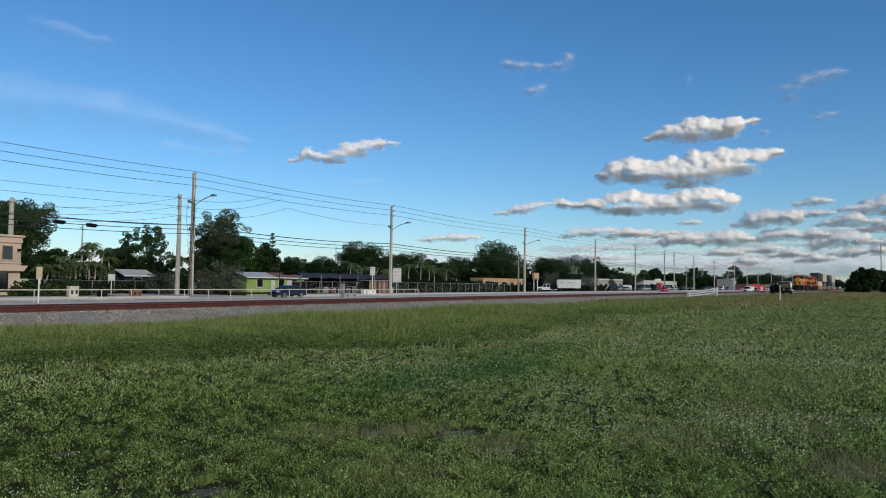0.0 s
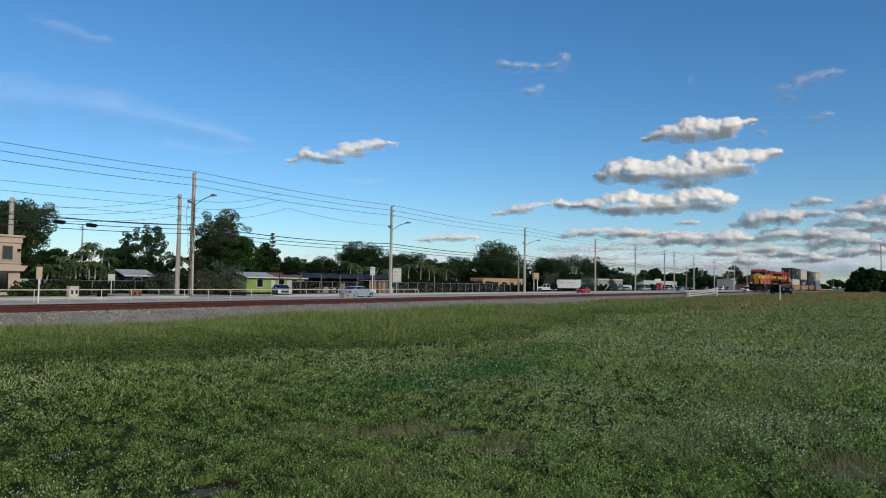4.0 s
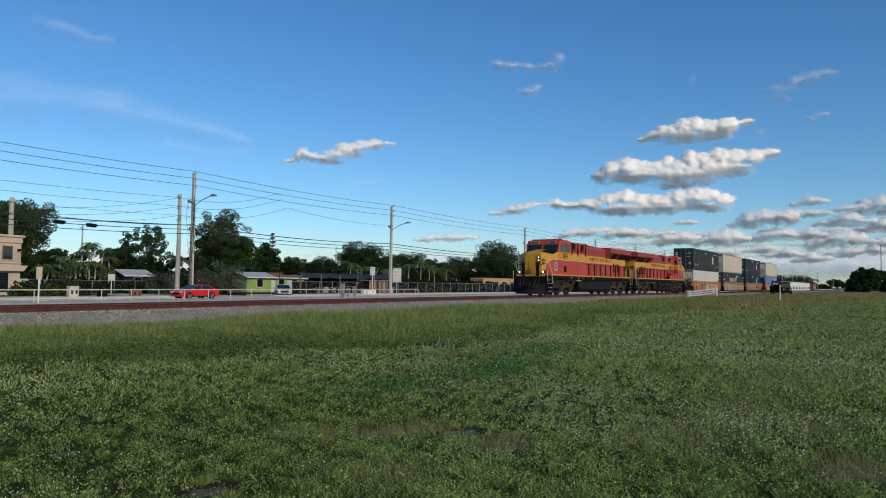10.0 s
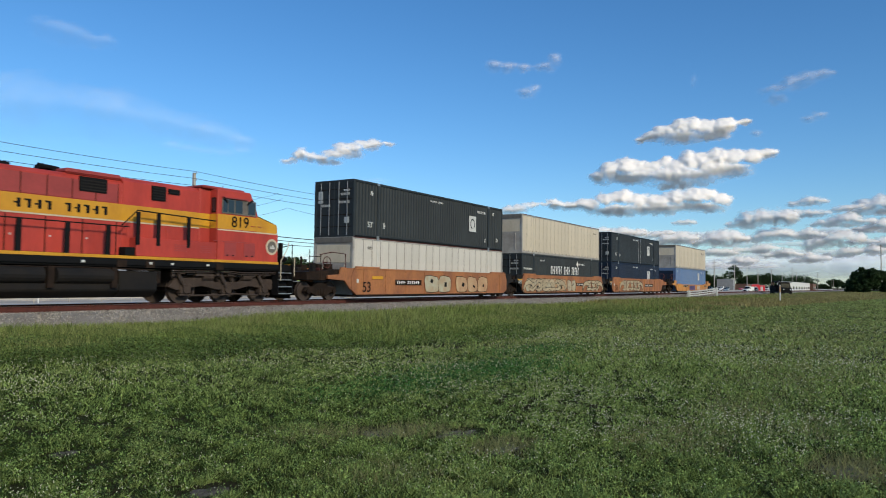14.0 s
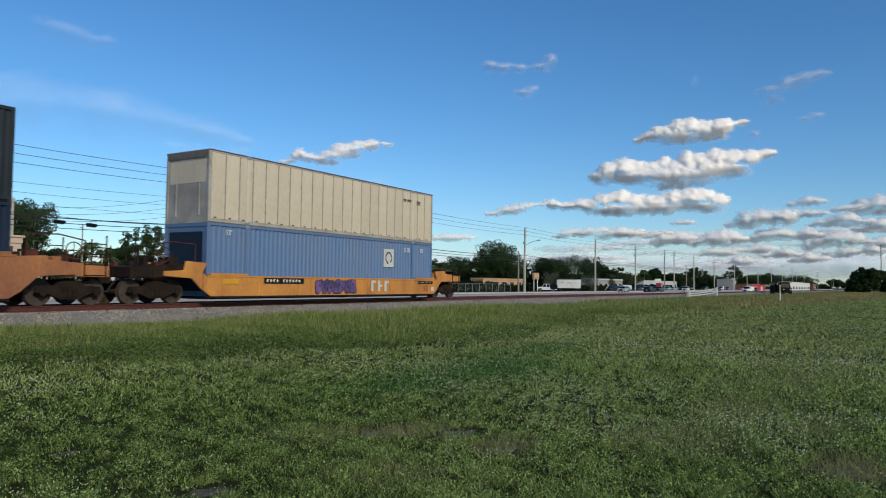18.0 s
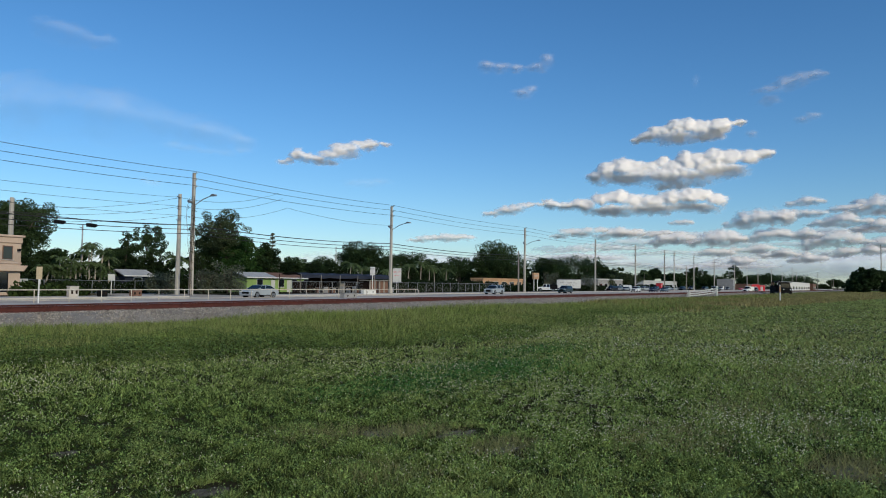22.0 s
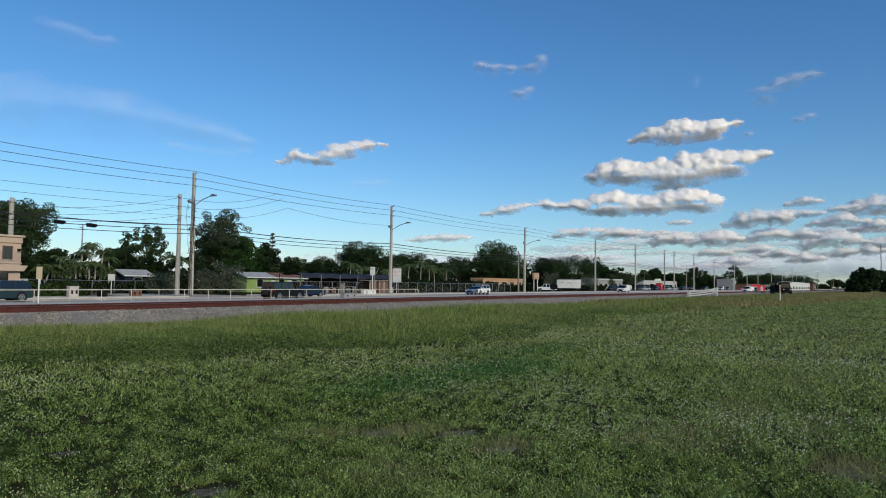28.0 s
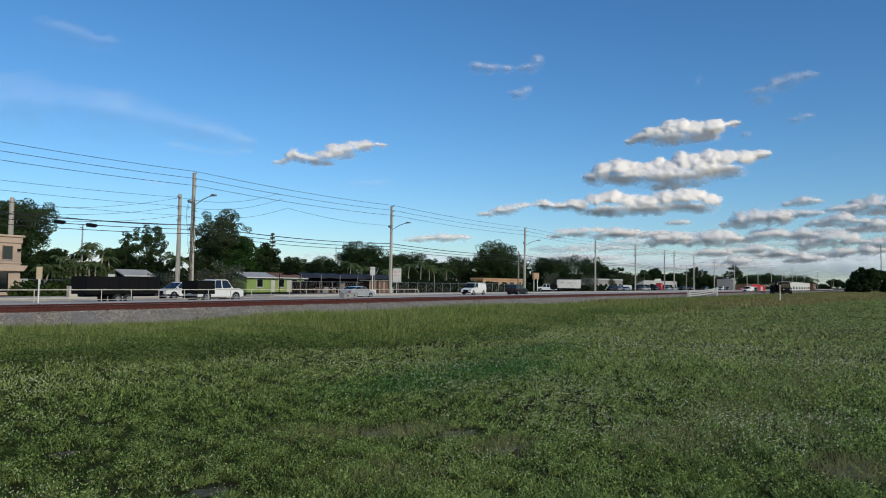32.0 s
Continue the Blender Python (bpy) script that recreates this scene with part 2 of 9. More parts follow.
def part(name, bm, mat, parent=None, label="", bevel=0.0, smooth=False):
    bmesh.ops.recalc_face_normals(bm, faces=bm.faces)
    if bevel:
        bmesh.ops.bevel(bm, geom=[e for e in bm.edges if len(e.link_faces) == 2 and e.calc_face_angle(0) > 0.5], offset=bevel, segments=1, affect="EDGES", clamp_overlap=True)
    me = bpy.data.meshes.new(name)
    bm.to_mesh(me)
    bm.free()
    if smooth:
        me.polygons.foreach_set("use_smooth", [True] * len(me.polygons))
    me.materials.append(M[mat] if isinstance(mat, str) else mat)
    ob = new(name, me)
    if parent:
        ob.parent = parent
    if label:
        tagged(ob, label)
    return ob


def box(name, mat, parent, x0, x1, y0, y1, z0, z1, label="", bevel=0.0):
    return part(name, bx(bmesh.new(), x0, x1, y0, y1, z0, z1), mat, parent, label, bevel)


def rod(name, mat, parent, p0, p1, r, seg=10, r2=None, label=""):
    return part(name, cyl(bmesh.new(), p0, p1, r, seg, r2), mat, parent, label)


def thing(name, label, category, m=None, group=""):
    ob = tagged(new(name), label, category, group)
    ob.empty_display_size = 0.3
    if m is not None:
        ob.matrix_basis = m
    return ob


def cloud_of_triangles(name, verts, mat, parent=None):
    """One mesh of loose triangles from an (n, 3, 3) array."""
    n = len(verts)
    me = bpy.data.meshes.new(name)
    me.vertices.add(n * 3)
    me.vertices.foreach_set("co", np.ascontiguousarray(verts, dtype=np.float32).ravel())
    me.loops.add(n * 3)
    me.loops.foreach_set("vertex_index", np.arange(n * 3, dtype=np.int32))
    me.polygons.add(n)
    me.polygons.foreach_set("loop_start", np.arange(0, n * 3, 3, dtype=np.int32))
    me.update(calc_edges=True)
    me.materials.append(M[mat] if isinstance(mat, str) else mat)
    ob = new(name, me)
    if parent:
        ob.parent = parent
    return ob


def text_part(name, body, size, mat, parent, m, label="", depth=0.004):
    cu = bpy.data.curves.new(name, "FONT")
    cu.body, cu.size, cu.extrude = body, size, depth
    cu.align_x, cu.align_y = "CENTER", "CENTER"
    tmp = bpy.data.objects.new(name, cu)
    scene.collection.objects.link(tmp)
    dg = bpy.context.evaluated_depsgraph_get()
    me = bpy.data.meshes.new_from_object(tmp.evaluated_get(dg))
    bpy.data.objects.remove(tmp)
    me.materials.clear()
    me.materials.append(M[mat])
    ob = new(name, me)
    ob.parent = parent
    ob.matrix_basis = m
    if label:
        tagged(ob, label)
    return ob


RNG = np.random.default_rng(5)


# ---- ground, track and road ----
def bend(x):
    """How far the line has swung towards the field by x: straight past the camera, a gentle curve, then straight again."""
    return np.where(x < 25, 0.0, np.where(x < 75, 0.0002 * (x - 25.0) ** 2, 0.5 + 0.02 * (x - 75.0)))


def field_height(x, y):
    """The lie of the land across the track, with soft unevenness in the field."""
    ys = np.array([-5000, 12, 17, 20.2, 27.0, 31, 40, 46, 5000])
    zs = np.array([FIELD_Z, FIELD_Z, FIELD_Z - 0.03, -0.55, -0.62, -0.9, -1.14, -1.16, -1.16])
    z = np.interp(y + bend(np.minimum(x, 600.0)), ys, zs)
    soft = 0.035 * np.sin(x * 0.43 + 1.3 * np.sin(y * 0.31)) + 0.03 * np.sin(y * 0.57 + 0.8 * np.sin(x * 0.23)) + 0.015 * np.sin(x * 1.7 + y * 1.3)
    return z + soft * np.clip((19 - y) / 6, 0, 1) * np.clip(1 - np.hypot(x, y) / 150, 0, 1)


def build_ground():
    xs = np.concatenate([[-4500, -1500, -500, -150, -60, -30, -15], np.arange(-8, 60, 0.5), np.arange(60, 160, 2), [180, 220, 280, 360, 500, 800, 1500, 4500]])
    ys = np.concatenate([[-4500, -1500, -500, -150, -60, -30, -15, -8], np.arange(-4, 20, 0.5), np.arange(20, 48, 1.0), [60, 90, 150, 300, 800, 2000, 4500]])
    gx, gy = np.meshgrid(xs, ys, indexing="ij")
    gz = field_height(gx, gy)
    me = bpy.data.meshes.new("ground")
    a, b = len(xs), len(ys)
    idx = np.arange(a * b).reshape(a, b)
    quads = np.stack([idx[:-1, :-1], idx[1:, :-1], idx[1:, 1:], idx[:-1, 1:]], -1).reshape(-1, 4)
    me.from_pydata(np.stack([gx, gy, gz], -1).reshape(-1, 3).tolist(), [], quads.tolist())
    me.polygons.foreach_set("use_smooth", [True] * len(me.polygons))
    me.materials.append(M["soil"])
    tagged(new("ground", me), "grassy ground of a flat trackside field", "ground", kind="structure")


build_ground()


def lumpy_patch(name, x, y, rx, ry, seed):
    r = random.Random(seed)
    bm = bmesh.new()
    rim, inner = [], []
    for i in range(18):
        a = 2 * math.pi * i / 18
        k = r.uniform(0.6, 1.1)
        px, py = x + rx * k * math.cos(a), y + ry * k * math.sin(a)
        rim.append(bm.verts.new((px, py, float(field_height(px, py)) - 0.01)))
        qx, qy = x + rx * k * 0.5 * math.cos(a), y + ry * k * 0.5 * math.sin(a)
        inner.append(bm.verts.new((qx, qy, float(field_height(qx, qy)) + r.uniform(0.004, 0.014))))
    for i in range(18):
        j = (i + 1) % 18
        bm.faces.new((rim[i], rim[j], inner[j], inner[i]))
    bm.faces.new(inner)
    tagged(part(name, bm, "dirt", smooth=True), "bare grey patch of dirt in the grass", "dirt patch", "bare patches")


PATCHES = [(6.1, 4.45, 0.5, 0.36, 1), (6.42, 3.75, 0.42, 0.27, 2), (6.88, 0.24, 0.46, 0.3, 4), (3.57, 4.2, 0.26, 0.18, 3), (5.98, 3.02, 0.4, 0.25, 7), (3.59, 6.15, 0.2, 0.13, 5)]
for p in PATCHES:
    lumpy_patch("dirt_patch", *p)


def soft_noise(x, y, s, seed):
    """A cheap smooth noise between -1 and 1 on arrays."""
    r = np.random.default_rng(seed)
    out = np.zeros_like(x)
    for i in range(6):
        a = r.uniform(0, 2 * math.pi)
        k = s * r.uniform(0.6, 1.7)
        out += np.sin(k * (x * math.cos(a) + y * math.sin(a)) + r.uniform(0, 6.28) + 0.8 * np.sin(k * 0.6 * (y * math.cos(a) - x * math.sin(a))))
    return out / 3.2


def blades(n, r0, r1, height, width, lean, seed, inside, size_by_distance=0.55):
    """Grass blades over the sector of field before the tripod, thinning outwards."""
    g = np.random.default_rng(seed)
    r = r0 * (r1 / r0) ** g.uniform(0, 1, n)
    a = np.radians(g.uniform(-4.5, 68.5, n))
    x, y = r * np.cos(a), r * np.sin(a)
    keep = inside(x, y, g)
    x, y, r = x[keep], y[keep], r[keep]
    n = len(x)
    z = field_height(x, y) - 0.01
    grow = (r / 6.0) ** size_by_distance
    h = height(x, y) * g.uniform(0.55, 1.25, n)
    w = width * grow * g.uniform(0.7, 1.4, n)
    t = g.uniform(0, 2 * math.pi, n)
    l = lean * g.normal(0, 1, (n, 2)) * h[:, None]
    base = np.stack([x, y, z], -1)
    side = np.stack([np.cos(t), np.sin(t), 0 * t], -1) * w[:, None] / 2
    tip = base + np.stack([l[:, 0], l[:, 1], h], -1)
    return np.stack([base - side, base + side, tip], 1)


def leaflets(n, r0, r1, height, size, seed, inside, grow_by=0.55, sector=(-4.5, 68.5)):
    """Small leaves at all angles, mostly lying flat, spread through the depth of the sward."""
    g = np.random.default_rng(seed)
    r = r0 * (r1 / r0) ** g.uniform(0, 1, n)
    a = np.radians(g.uniform(*sector, n))
    x, y = r * np.cos(a), r * np.sin(a)
    keep = inside(x, y, g)
    x, y, r = x[keep], y[keep], r[keep]
    n = len(x)
    p = np.stack([x, y, field_height(x, y) + height(x, y) * g.uniform(0.1, 1.0, n)], -1)
    u = g.normal(0, 1, (n, 3)) * np.array([1, 1, 0.55])
    u /= np.linalg.norm(u, axis=1)[:, None]
    v = np.cross(u, g.normal(0, 0.55, (n, 3)) + np.array([0, 0, 1]))
    v /= np.linalg.norm(v, axis=1)[:, None]
    s = (size * (r / 6.0) ** grow_by * g.uniform(0.6, 1.35, n))[:, None]
    return np.stack([p - u * s * 0.6, p + u * s * 0.5 + v * s * 0.55, p + u * s * 0.5 - v * s * 0.55], 1)


def band_edge(x):
    return 10.6 + 1.1 * np.sin(x * 0.21 + 0.7) + 0.5 * np.sin(x * 0.63) + 1.6 * np.exp(-((x - 4) / 6) ** 2)


def in_patch(x, y):
    hit = np.zeros(len(x), bool)
    for px, py, rx, ry, s in PATCHES:
        hit |= ((x - px) / rx) ** 2 + ((y - py) / ry) ** 2 < 1.1
    return hit


def build_grass():
    def lawn(x, y, g):
        return (y < band_edge(x) + 1.5) & (y > -30) & ~(in_patch(x, y) & (g.uniform(0, 1, len(x)) < 0.95))

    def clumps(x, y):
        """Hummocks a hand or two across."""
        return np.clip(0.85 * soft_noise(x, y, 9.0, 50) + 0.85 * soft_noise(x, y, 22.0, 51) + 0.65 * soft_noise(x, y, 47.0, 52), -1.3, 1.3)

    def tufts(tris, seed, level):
        """Which of the blades or leaves get the dark colour that stands for shade between the tufts."""
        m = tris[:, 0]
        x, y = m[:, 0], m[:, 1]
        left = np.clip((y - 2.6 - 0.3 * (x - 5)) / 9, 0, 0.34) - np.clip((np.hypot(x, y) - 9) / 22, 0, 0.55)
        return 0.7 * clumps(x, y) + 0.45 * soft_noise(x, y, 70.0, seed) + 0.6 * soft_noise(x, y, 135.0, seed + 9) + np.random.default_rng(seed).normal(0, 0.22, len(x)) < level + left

    def lawn_h(x, y):
        return 0.048 + 0.024 * clumps(x, y) * np.clip(45 / np.hypot(x, y), 0, 1) + 0.025 * np.clip(soft_noise(x, y, 0.9, 3), -1, 1) + 0.00035 * np.hypot(x, y)
    broad = blades(400000, 4.2, 420, lawn_h, 0.0105, 0.75, 11, lawn, 0.85)
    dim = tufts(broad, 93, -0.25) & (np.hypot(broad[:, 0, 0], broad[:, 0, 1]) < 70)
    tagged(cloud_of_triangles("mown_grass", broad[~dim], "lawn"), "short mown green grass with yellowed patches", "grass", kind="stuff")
    tagged(cloud_of_triangles("dark_mown_grass", broad[dim], "lawn_shade"), "grass coloured dark for the shade in the hollows", "grass", kind="stuff")

    def near_h(x, y):
        return 0.046 + 0.022 * clumps(x, y) + 0.012 * np.clip(soft_noise(x, y, 2.3, 4), -1, 1)

    def near_lawn(x, y, g):
        return lawn(x, y, g) & (clumps(x, y) + 0.5 * soft_noise(x, y, 1.7, 6) + g.normal(0, 0.35, len(x)) > -0.55)
    fine = blades(520000, 4.2, 17, near_h, 0.0062, 0.6, 22, near_lawn, 0.75)
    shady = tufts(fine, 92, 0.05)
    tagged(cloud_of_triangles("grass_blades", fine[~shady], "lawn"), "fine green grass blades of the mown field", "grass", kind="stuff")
    tagged(cloud_of_triangles("dark_grass_blades", fine[shady], "lawn_shade"), "grass blades coloured dark for shade between the tufts", "grass", kind="stuff")

    def far_lawn(x, y, g):
        return lawn(x, y, g) & (g.uniform(12, 26, len(x)) < np.hypot(x, y))

    def far_h(x, y):
        return 0.075 + 0.02 * np.clip(soft_noise(x, y, 0.5, 5), -1, 1)
    tagged(cloud_of_triangles("sunlit_grass", blades(260000, 12, 420, far_h, 0.02, 0.8, 19, far_lawn, 0.8), "pale_lawn"), "paler short grass further out in the field", "grass", kind="stuff")

    def around(x, y, g):
        a = np.degrees(np.arctan2(y, x))
        return (y < 20) & (y > -200) & ~((np.hypot(x, y) > 4.15) & (a > -4.6) & (a < 68.6))
    tagged(cloud_of_triangles("surrounding_grass", leaflets(260000, 0.5, 160, lambda x, y: 0.07 + 0 * x, 0.05, 21, around, 0.75, (-180, 180)), "clover"), "short grass of the field round about", "grass", kind="stuff")

    def dry(x, y, g):
        hit = np.zeros(len(x))
        for cx, cy, rx, ry in ((7.4, 1.8, 0.9, 0.5), (9.8, 1.5, 1.6, 0.5), (7.0, 0.2, 0.6, 0.4), (5.6, 4.9, 0.5, 0.5), (13.5, 1.2, 2.5, 0.8), (4.6, 3.4, 0.35, 0.4), (6.0, 3.1, 0.5, 0.35), (8.9, 0.6, 0.9, 0.4), (6.2, 4.2, 0.6, 0.4)):
            hit = np.maximum(hit, 0.62 * np.exp(-((x - cx) / rx) ** 2 - ((y - cy) / ry) ** 2))
        return hit > g.uniform(0.03, 1, len(x))
    tagged(cloud_of_triangles("dry_grass", blades(420000, 4.4, 20, lambda x, y: 0.085 + 0 * x, 0.006, 0.6, 20, dry), "straw"), "sparse patches of dry yellowed grass", "grass", kind="stuff")

    def leafy(x, y, g):
        far = np.clip((np.hypot(x, y) - 8) / 16, 0, 0.85)
        return lawn(x, y, g) & (clumps(x, y) + g.normal(0, 0.3, len(x)) > -0.35) & (g.uniform(0, 1, len(x)) > far) & (soft_noise(x, y, 0.8, 9) + g.normal(0, 0.25, len(x)) > -1.6)

    def low(x, y):
        return 0.056 + 0.03 * clumps(x, y)
    tris = leaflets(820000, 4.2, 110, low, 0.013, 12, leafy, 0.66)
    # Dark-coloured leaves stand for shade between the tufts, more towards the field's near end.
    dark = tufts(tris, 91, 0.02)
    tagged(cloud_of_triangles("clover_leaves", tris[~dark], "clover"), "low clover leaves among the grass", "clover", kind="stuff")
    tagged(cloud_of_triangles("dark_clover_leaves", tris[dark], "clover_shade"), "low leaves coloured dark for shade among the grass", "clover", kind="stuff")

    def lush(x, y, g):
        return np.maximum.reduce([0.8 * np.exp(-((x - 11.4) / 1.5) ** 2 - ((y - 5.9) / 0.95) ** 2), 0.48 * np.exp(-((x - 9.4) / 1.6) ** 2 - ((y - 6.3) / 0.8) ** 2), 0.18 * np.exp(-((x - 7.9) / 0.9) ** 2 - ((y - 6.5) / 0.7) ** 2), 0.4 * np.exp(-((x - 14.5) / 2.2) ** 2 - ((y - 6.6) / 0.8) ** 2)]) > g.uniform(0.02, 1, len(x))
    tagged(cloud_of_triangles("lush_clover", leaflets(520000, 6.5, 20, lambda x, y: 0.10 + 0 * x, 0.017, 18, lush), "lush"), "patch of lush dark green clover in the lawn", "clover", kind="stuff")

    def band(x, y, g):
        return (y > band_edge(x) + 1.2 + 1.4 * soft_noise(x, y, 0.9, 71) + g.normal(0, 0.7, len(x))) & (y < 19.9 - bend(x) - np.abs(g.normal(0, 0.9, len(x))) + 0.9 * (g.uniform(0, 1, len(x)) < 0.12))

    def band_h(x, y):
        return 0.20 + 0.12 * np.clip(soft_noise(x, y, 0.6, 21), -1, 1) + 0.18 * np.clip((y - band_edge(x)) / 5, 0, 1) * np.clip((20.6 - bend(x) - y) / 2.5, 0.25, 1)
    tagged(cloud_of_triangles("tall_grass", blades(1100000, 10, 320, band_h, 0.0125, 0.36, 13, band, 0.5), "tall"), "tall unmown green grass along the ballast", "grass", kind="stuff")

    def weeds(x, y, g):
        return (y > band_edge(x) - 0.8) & (y < band_edge(x) + 5.5) & (soft_noise(x, y, 0.7, 31) + 0.6 * np.exp(-((x - 9) / 7) ** 2) + g.normal(0, 0.3, len(x)) > -0.1)

    def weed_h(x, y):
        return 0.2 + 0.12 * np.clip(soft_noise(x, y, 2.2, 33), -1, 1) + 0.1 * np.exp(-((x - 9) / 7) ** 2)
    tagged(cloud_of_triangles("weeds", leaflets(900000, 9, 120, weed_h, 0.02, 14, weeds, 0.4), "weed"), "broad-leaved weeds at the edge of the tall grass", "weeds", kind="stuff")

    def straw(x, y, g):
        return band(x, y, g) & (soft_noise(x, y, 0.5, 61) + g.normal(0, 0.5, len(x)) > 0.1)

    def straw_h(x, y):
        return 1.25 * band_h(x, y)
    tagged(cloud_of_triangles("seed_stalks", blades(60000, 10, 250, straw_h, 0.008, 0.22, 16, straw), "straw"), "thin pale seed stalks above the tall grass", "grass", kind="stuff")
    def dry_far(x, y, g):
        zone = np.clip((x - 42) / 30, 0, 1) * np.clip((y + 40) / 30, 0, 1)
        return (y < 19.6 - bend(x)) & (y > -60) & (y > 9.5 - 0.12 * (x - 40)) & (zone * (0.65 + 0.5 * soft_noise(x, y, 0.22, 81)) > g.uniform(0, 1, len(x)))

    def dry_far_h(x, y):
        return 0.26 + 0.14 * np.clip(soft_noise(x, y, 0.35, 83), -1, 1)
    tagged(cloud_of_triangles("dry_tall_grass", blades(700000, 42, 330, dry_far_h, 0.02, 0.4, 23, dry_far, 0.75), "dry_tall"), "unmown grass with brownish dry tips by the line", "grass", kind="stuff")
    # White clover heads.
    g = np.random.default_rng(15)
    n = 130000
    r = 4.4 * (55 / 4.4) ** g.uniform(0, 1, n)
    a = np.radians(g.uniform(-4.5, 68, n))
    x, y = r * np.cos(a), r * np.sin(a)
    keep = (y < band_edge(x) + 0.5) & (soft_noise(x, y, 0.55, 41) * 0.5 + 0.4 * soft_noise(x, y, 3.1, 43) + g.normal(0, 0.7, n) + np.clip((r - 10) / 8, -0.4, 0.1) - np.clip((r - 18) / 25, 0, 0.8) > 0.72) & ~in_patch(x, y)
    x, y, r = x[keep], y[keep], r[keep]
    s = 0.0056 * (r / 6) ** 0.6 * g.uniform(0.6, 1.2, len(x))
    z = field_height(x, y) + 0.07 + 0.05 * g.uniform(0, 1, len(x))
    c = np.stack([x, y, z], -1)
    ex, ey, ez = (np.eye(3)[i] for i in range(3))
    tris = []
    for u in (1, -1):
        for p, q in ((ex, ey), (ey, -ex), (-ex, -ey), (-ey, ex)):
            tris.append(np.stack([c + p * s[:, None], c + q * s[:, None], c + u * ez * s[:, None]], 1))
    tagged(cloud_of_triangles("clover_flowers", np.concatenate(tris), "flower"), "small white clover flowers dotted over the lawn", "flowers", kind="stuff")


build_grass()


def build_track():
    bed = bmesh.new()
    prof = [(TRACK_Y - 3.2, -0.62), (TRACK_Y - 1.75, -0.21), (TRACK_Y + 1.75, -0.21), (TRACK_Y + 3.3, -0.66)]
    rows = []
    r = random.Random(3)
    xs = [-60 + 0.8 * i for i in range(0, 220)] + [120 + 8 * i for i in range(0, 60)] + [700, 1200, 3000]
    for x in xs:
        rows.append([bed.verts.new((x, y - float(bend(x)) + r.uniform(-0.06, 0.06), z + r.uniform(-0.02, 0.02))) for y, z in prof])
    for p, q in zip(rows[:-1], rows[1:]):
        for i in range(3):
            bed.faces.new((p[i], q[i], q[i + 1], p[i + 1]))
    bed = part("ballast_bed", bed, "ballast", smooth=True)
    tagged(bed, "bed of pale grey crushed-stone ballast under the track", "ballast", kind="structure")
    # Loose stones on the near shoulder.
    g = np.random.default_rng(4)
    n = 44000
    x = 8 * (170 / 8) ** g.uniform(0, 1, n)
    y = TRACK_Y + g.uniform(-3.15, -0.9, n)
    z = np.interp(y, [p[0] for p in prof], [p[1] for p in prof])
    s = g.uniform(0.014, 0.04, n) * (1 + np.hypot(x, y) / 150)
    c = np.stack([x, y - bend(x), z + s * 0.3], -1)
    d = g.normal(0, 1, (n, 4, 3))
    d /= np.linalg.norm(d, axis=2)[:, :, None]
    p = c[:, None, :] + d * s[:, None, None]
    tris = np.concatenate([p[:, [0, 1, 2]], p[:, [0, 2, 3]], p[:, [0, 3, 1]], p[:, [1, 3, 2]]])
    tagged(cloud_of_triangles("ballast_stones", tris, "stone"), "loose grey ballast stones on the shoulder", "gravel", kind="stuff")
    track = thing("railway_track", "single railway track of rusty rails on ties", "track", pose(0, TRACK_Y, 0))
    tagged(track, kind="structure")

    def sweep(profile):
        """A rail's profile carried along the line."""
        bm = bmesh.new()
        rings = [[bm.verts.new((x, y - float(bend(x)), z)) for y, z in profile] for x in (-80, 25, *range(30, 76, 5), 300, 2500)]
        k = len(profile)
        for p, q in zip(rings[:-1], rings[1:]):
            for i in range(k):
                bm.faces.new((p[i], p[(i + 1) % k], q[(i + 1) % k], q[i]))
        bm.faces.new(rings[0][::-1])
        bm.faces.new(rings[-1])
        return bm
    for side in (-1, 1):
        y = side * 0.7525
        prof2 = [(y - 0.07, -0.185), (y + 0.07, -0.185), (y + 0.07, -0.165), (y + 0.012, -0.14), (y + 0.012, -0.045), (y + 0.036, -0.035), (y + 0.036, -0.004), (y - 0.036, -0.004), (y - 0.036, -0.035), (y - 0.012, -0.045), (y - 0.012, -0.14), (y - 0.07, -0.165)]
        bm = sweep(prof2)
        rail = part("rail", bm, "rail", track, "rust-brown steel rail")
        part("rail_head", sweep([(y - 0.03, -0.0035), (y + 0.03, -0.0035), (y + 0.03, 0.0), (y - 0.03, 0.0)]), "railtop", rail, "worn shiny running surface")
    tie = bx(bmesh.new(), -0.11, 0.11, -1.3, 1.3, -0.36, -0.187).to_mesh
    me = bpy.data.meshes.new("tie")
    tie(me)
    me.materials.append(M["tie"])
    for i in range(220):
        ob = new("tie", me)
        ob.parent = track
        ob.location = (-5 + i * 0.55, -float(bend(-5 + i * 0.55)), 0)
    far = bmesh.new()
    for i in range(480):
        x, dy = 116 + i * 0.55, float(bend(116 + i * 0.55))
        bx(far, x - 0.11, x + 0.11, -1.3 - dy, 1.3 - dy, -0.36, -0.187)
    tagged(part("far_ties", far, "tie", track), "wooden ties further along", kind="stuff")


build_track()


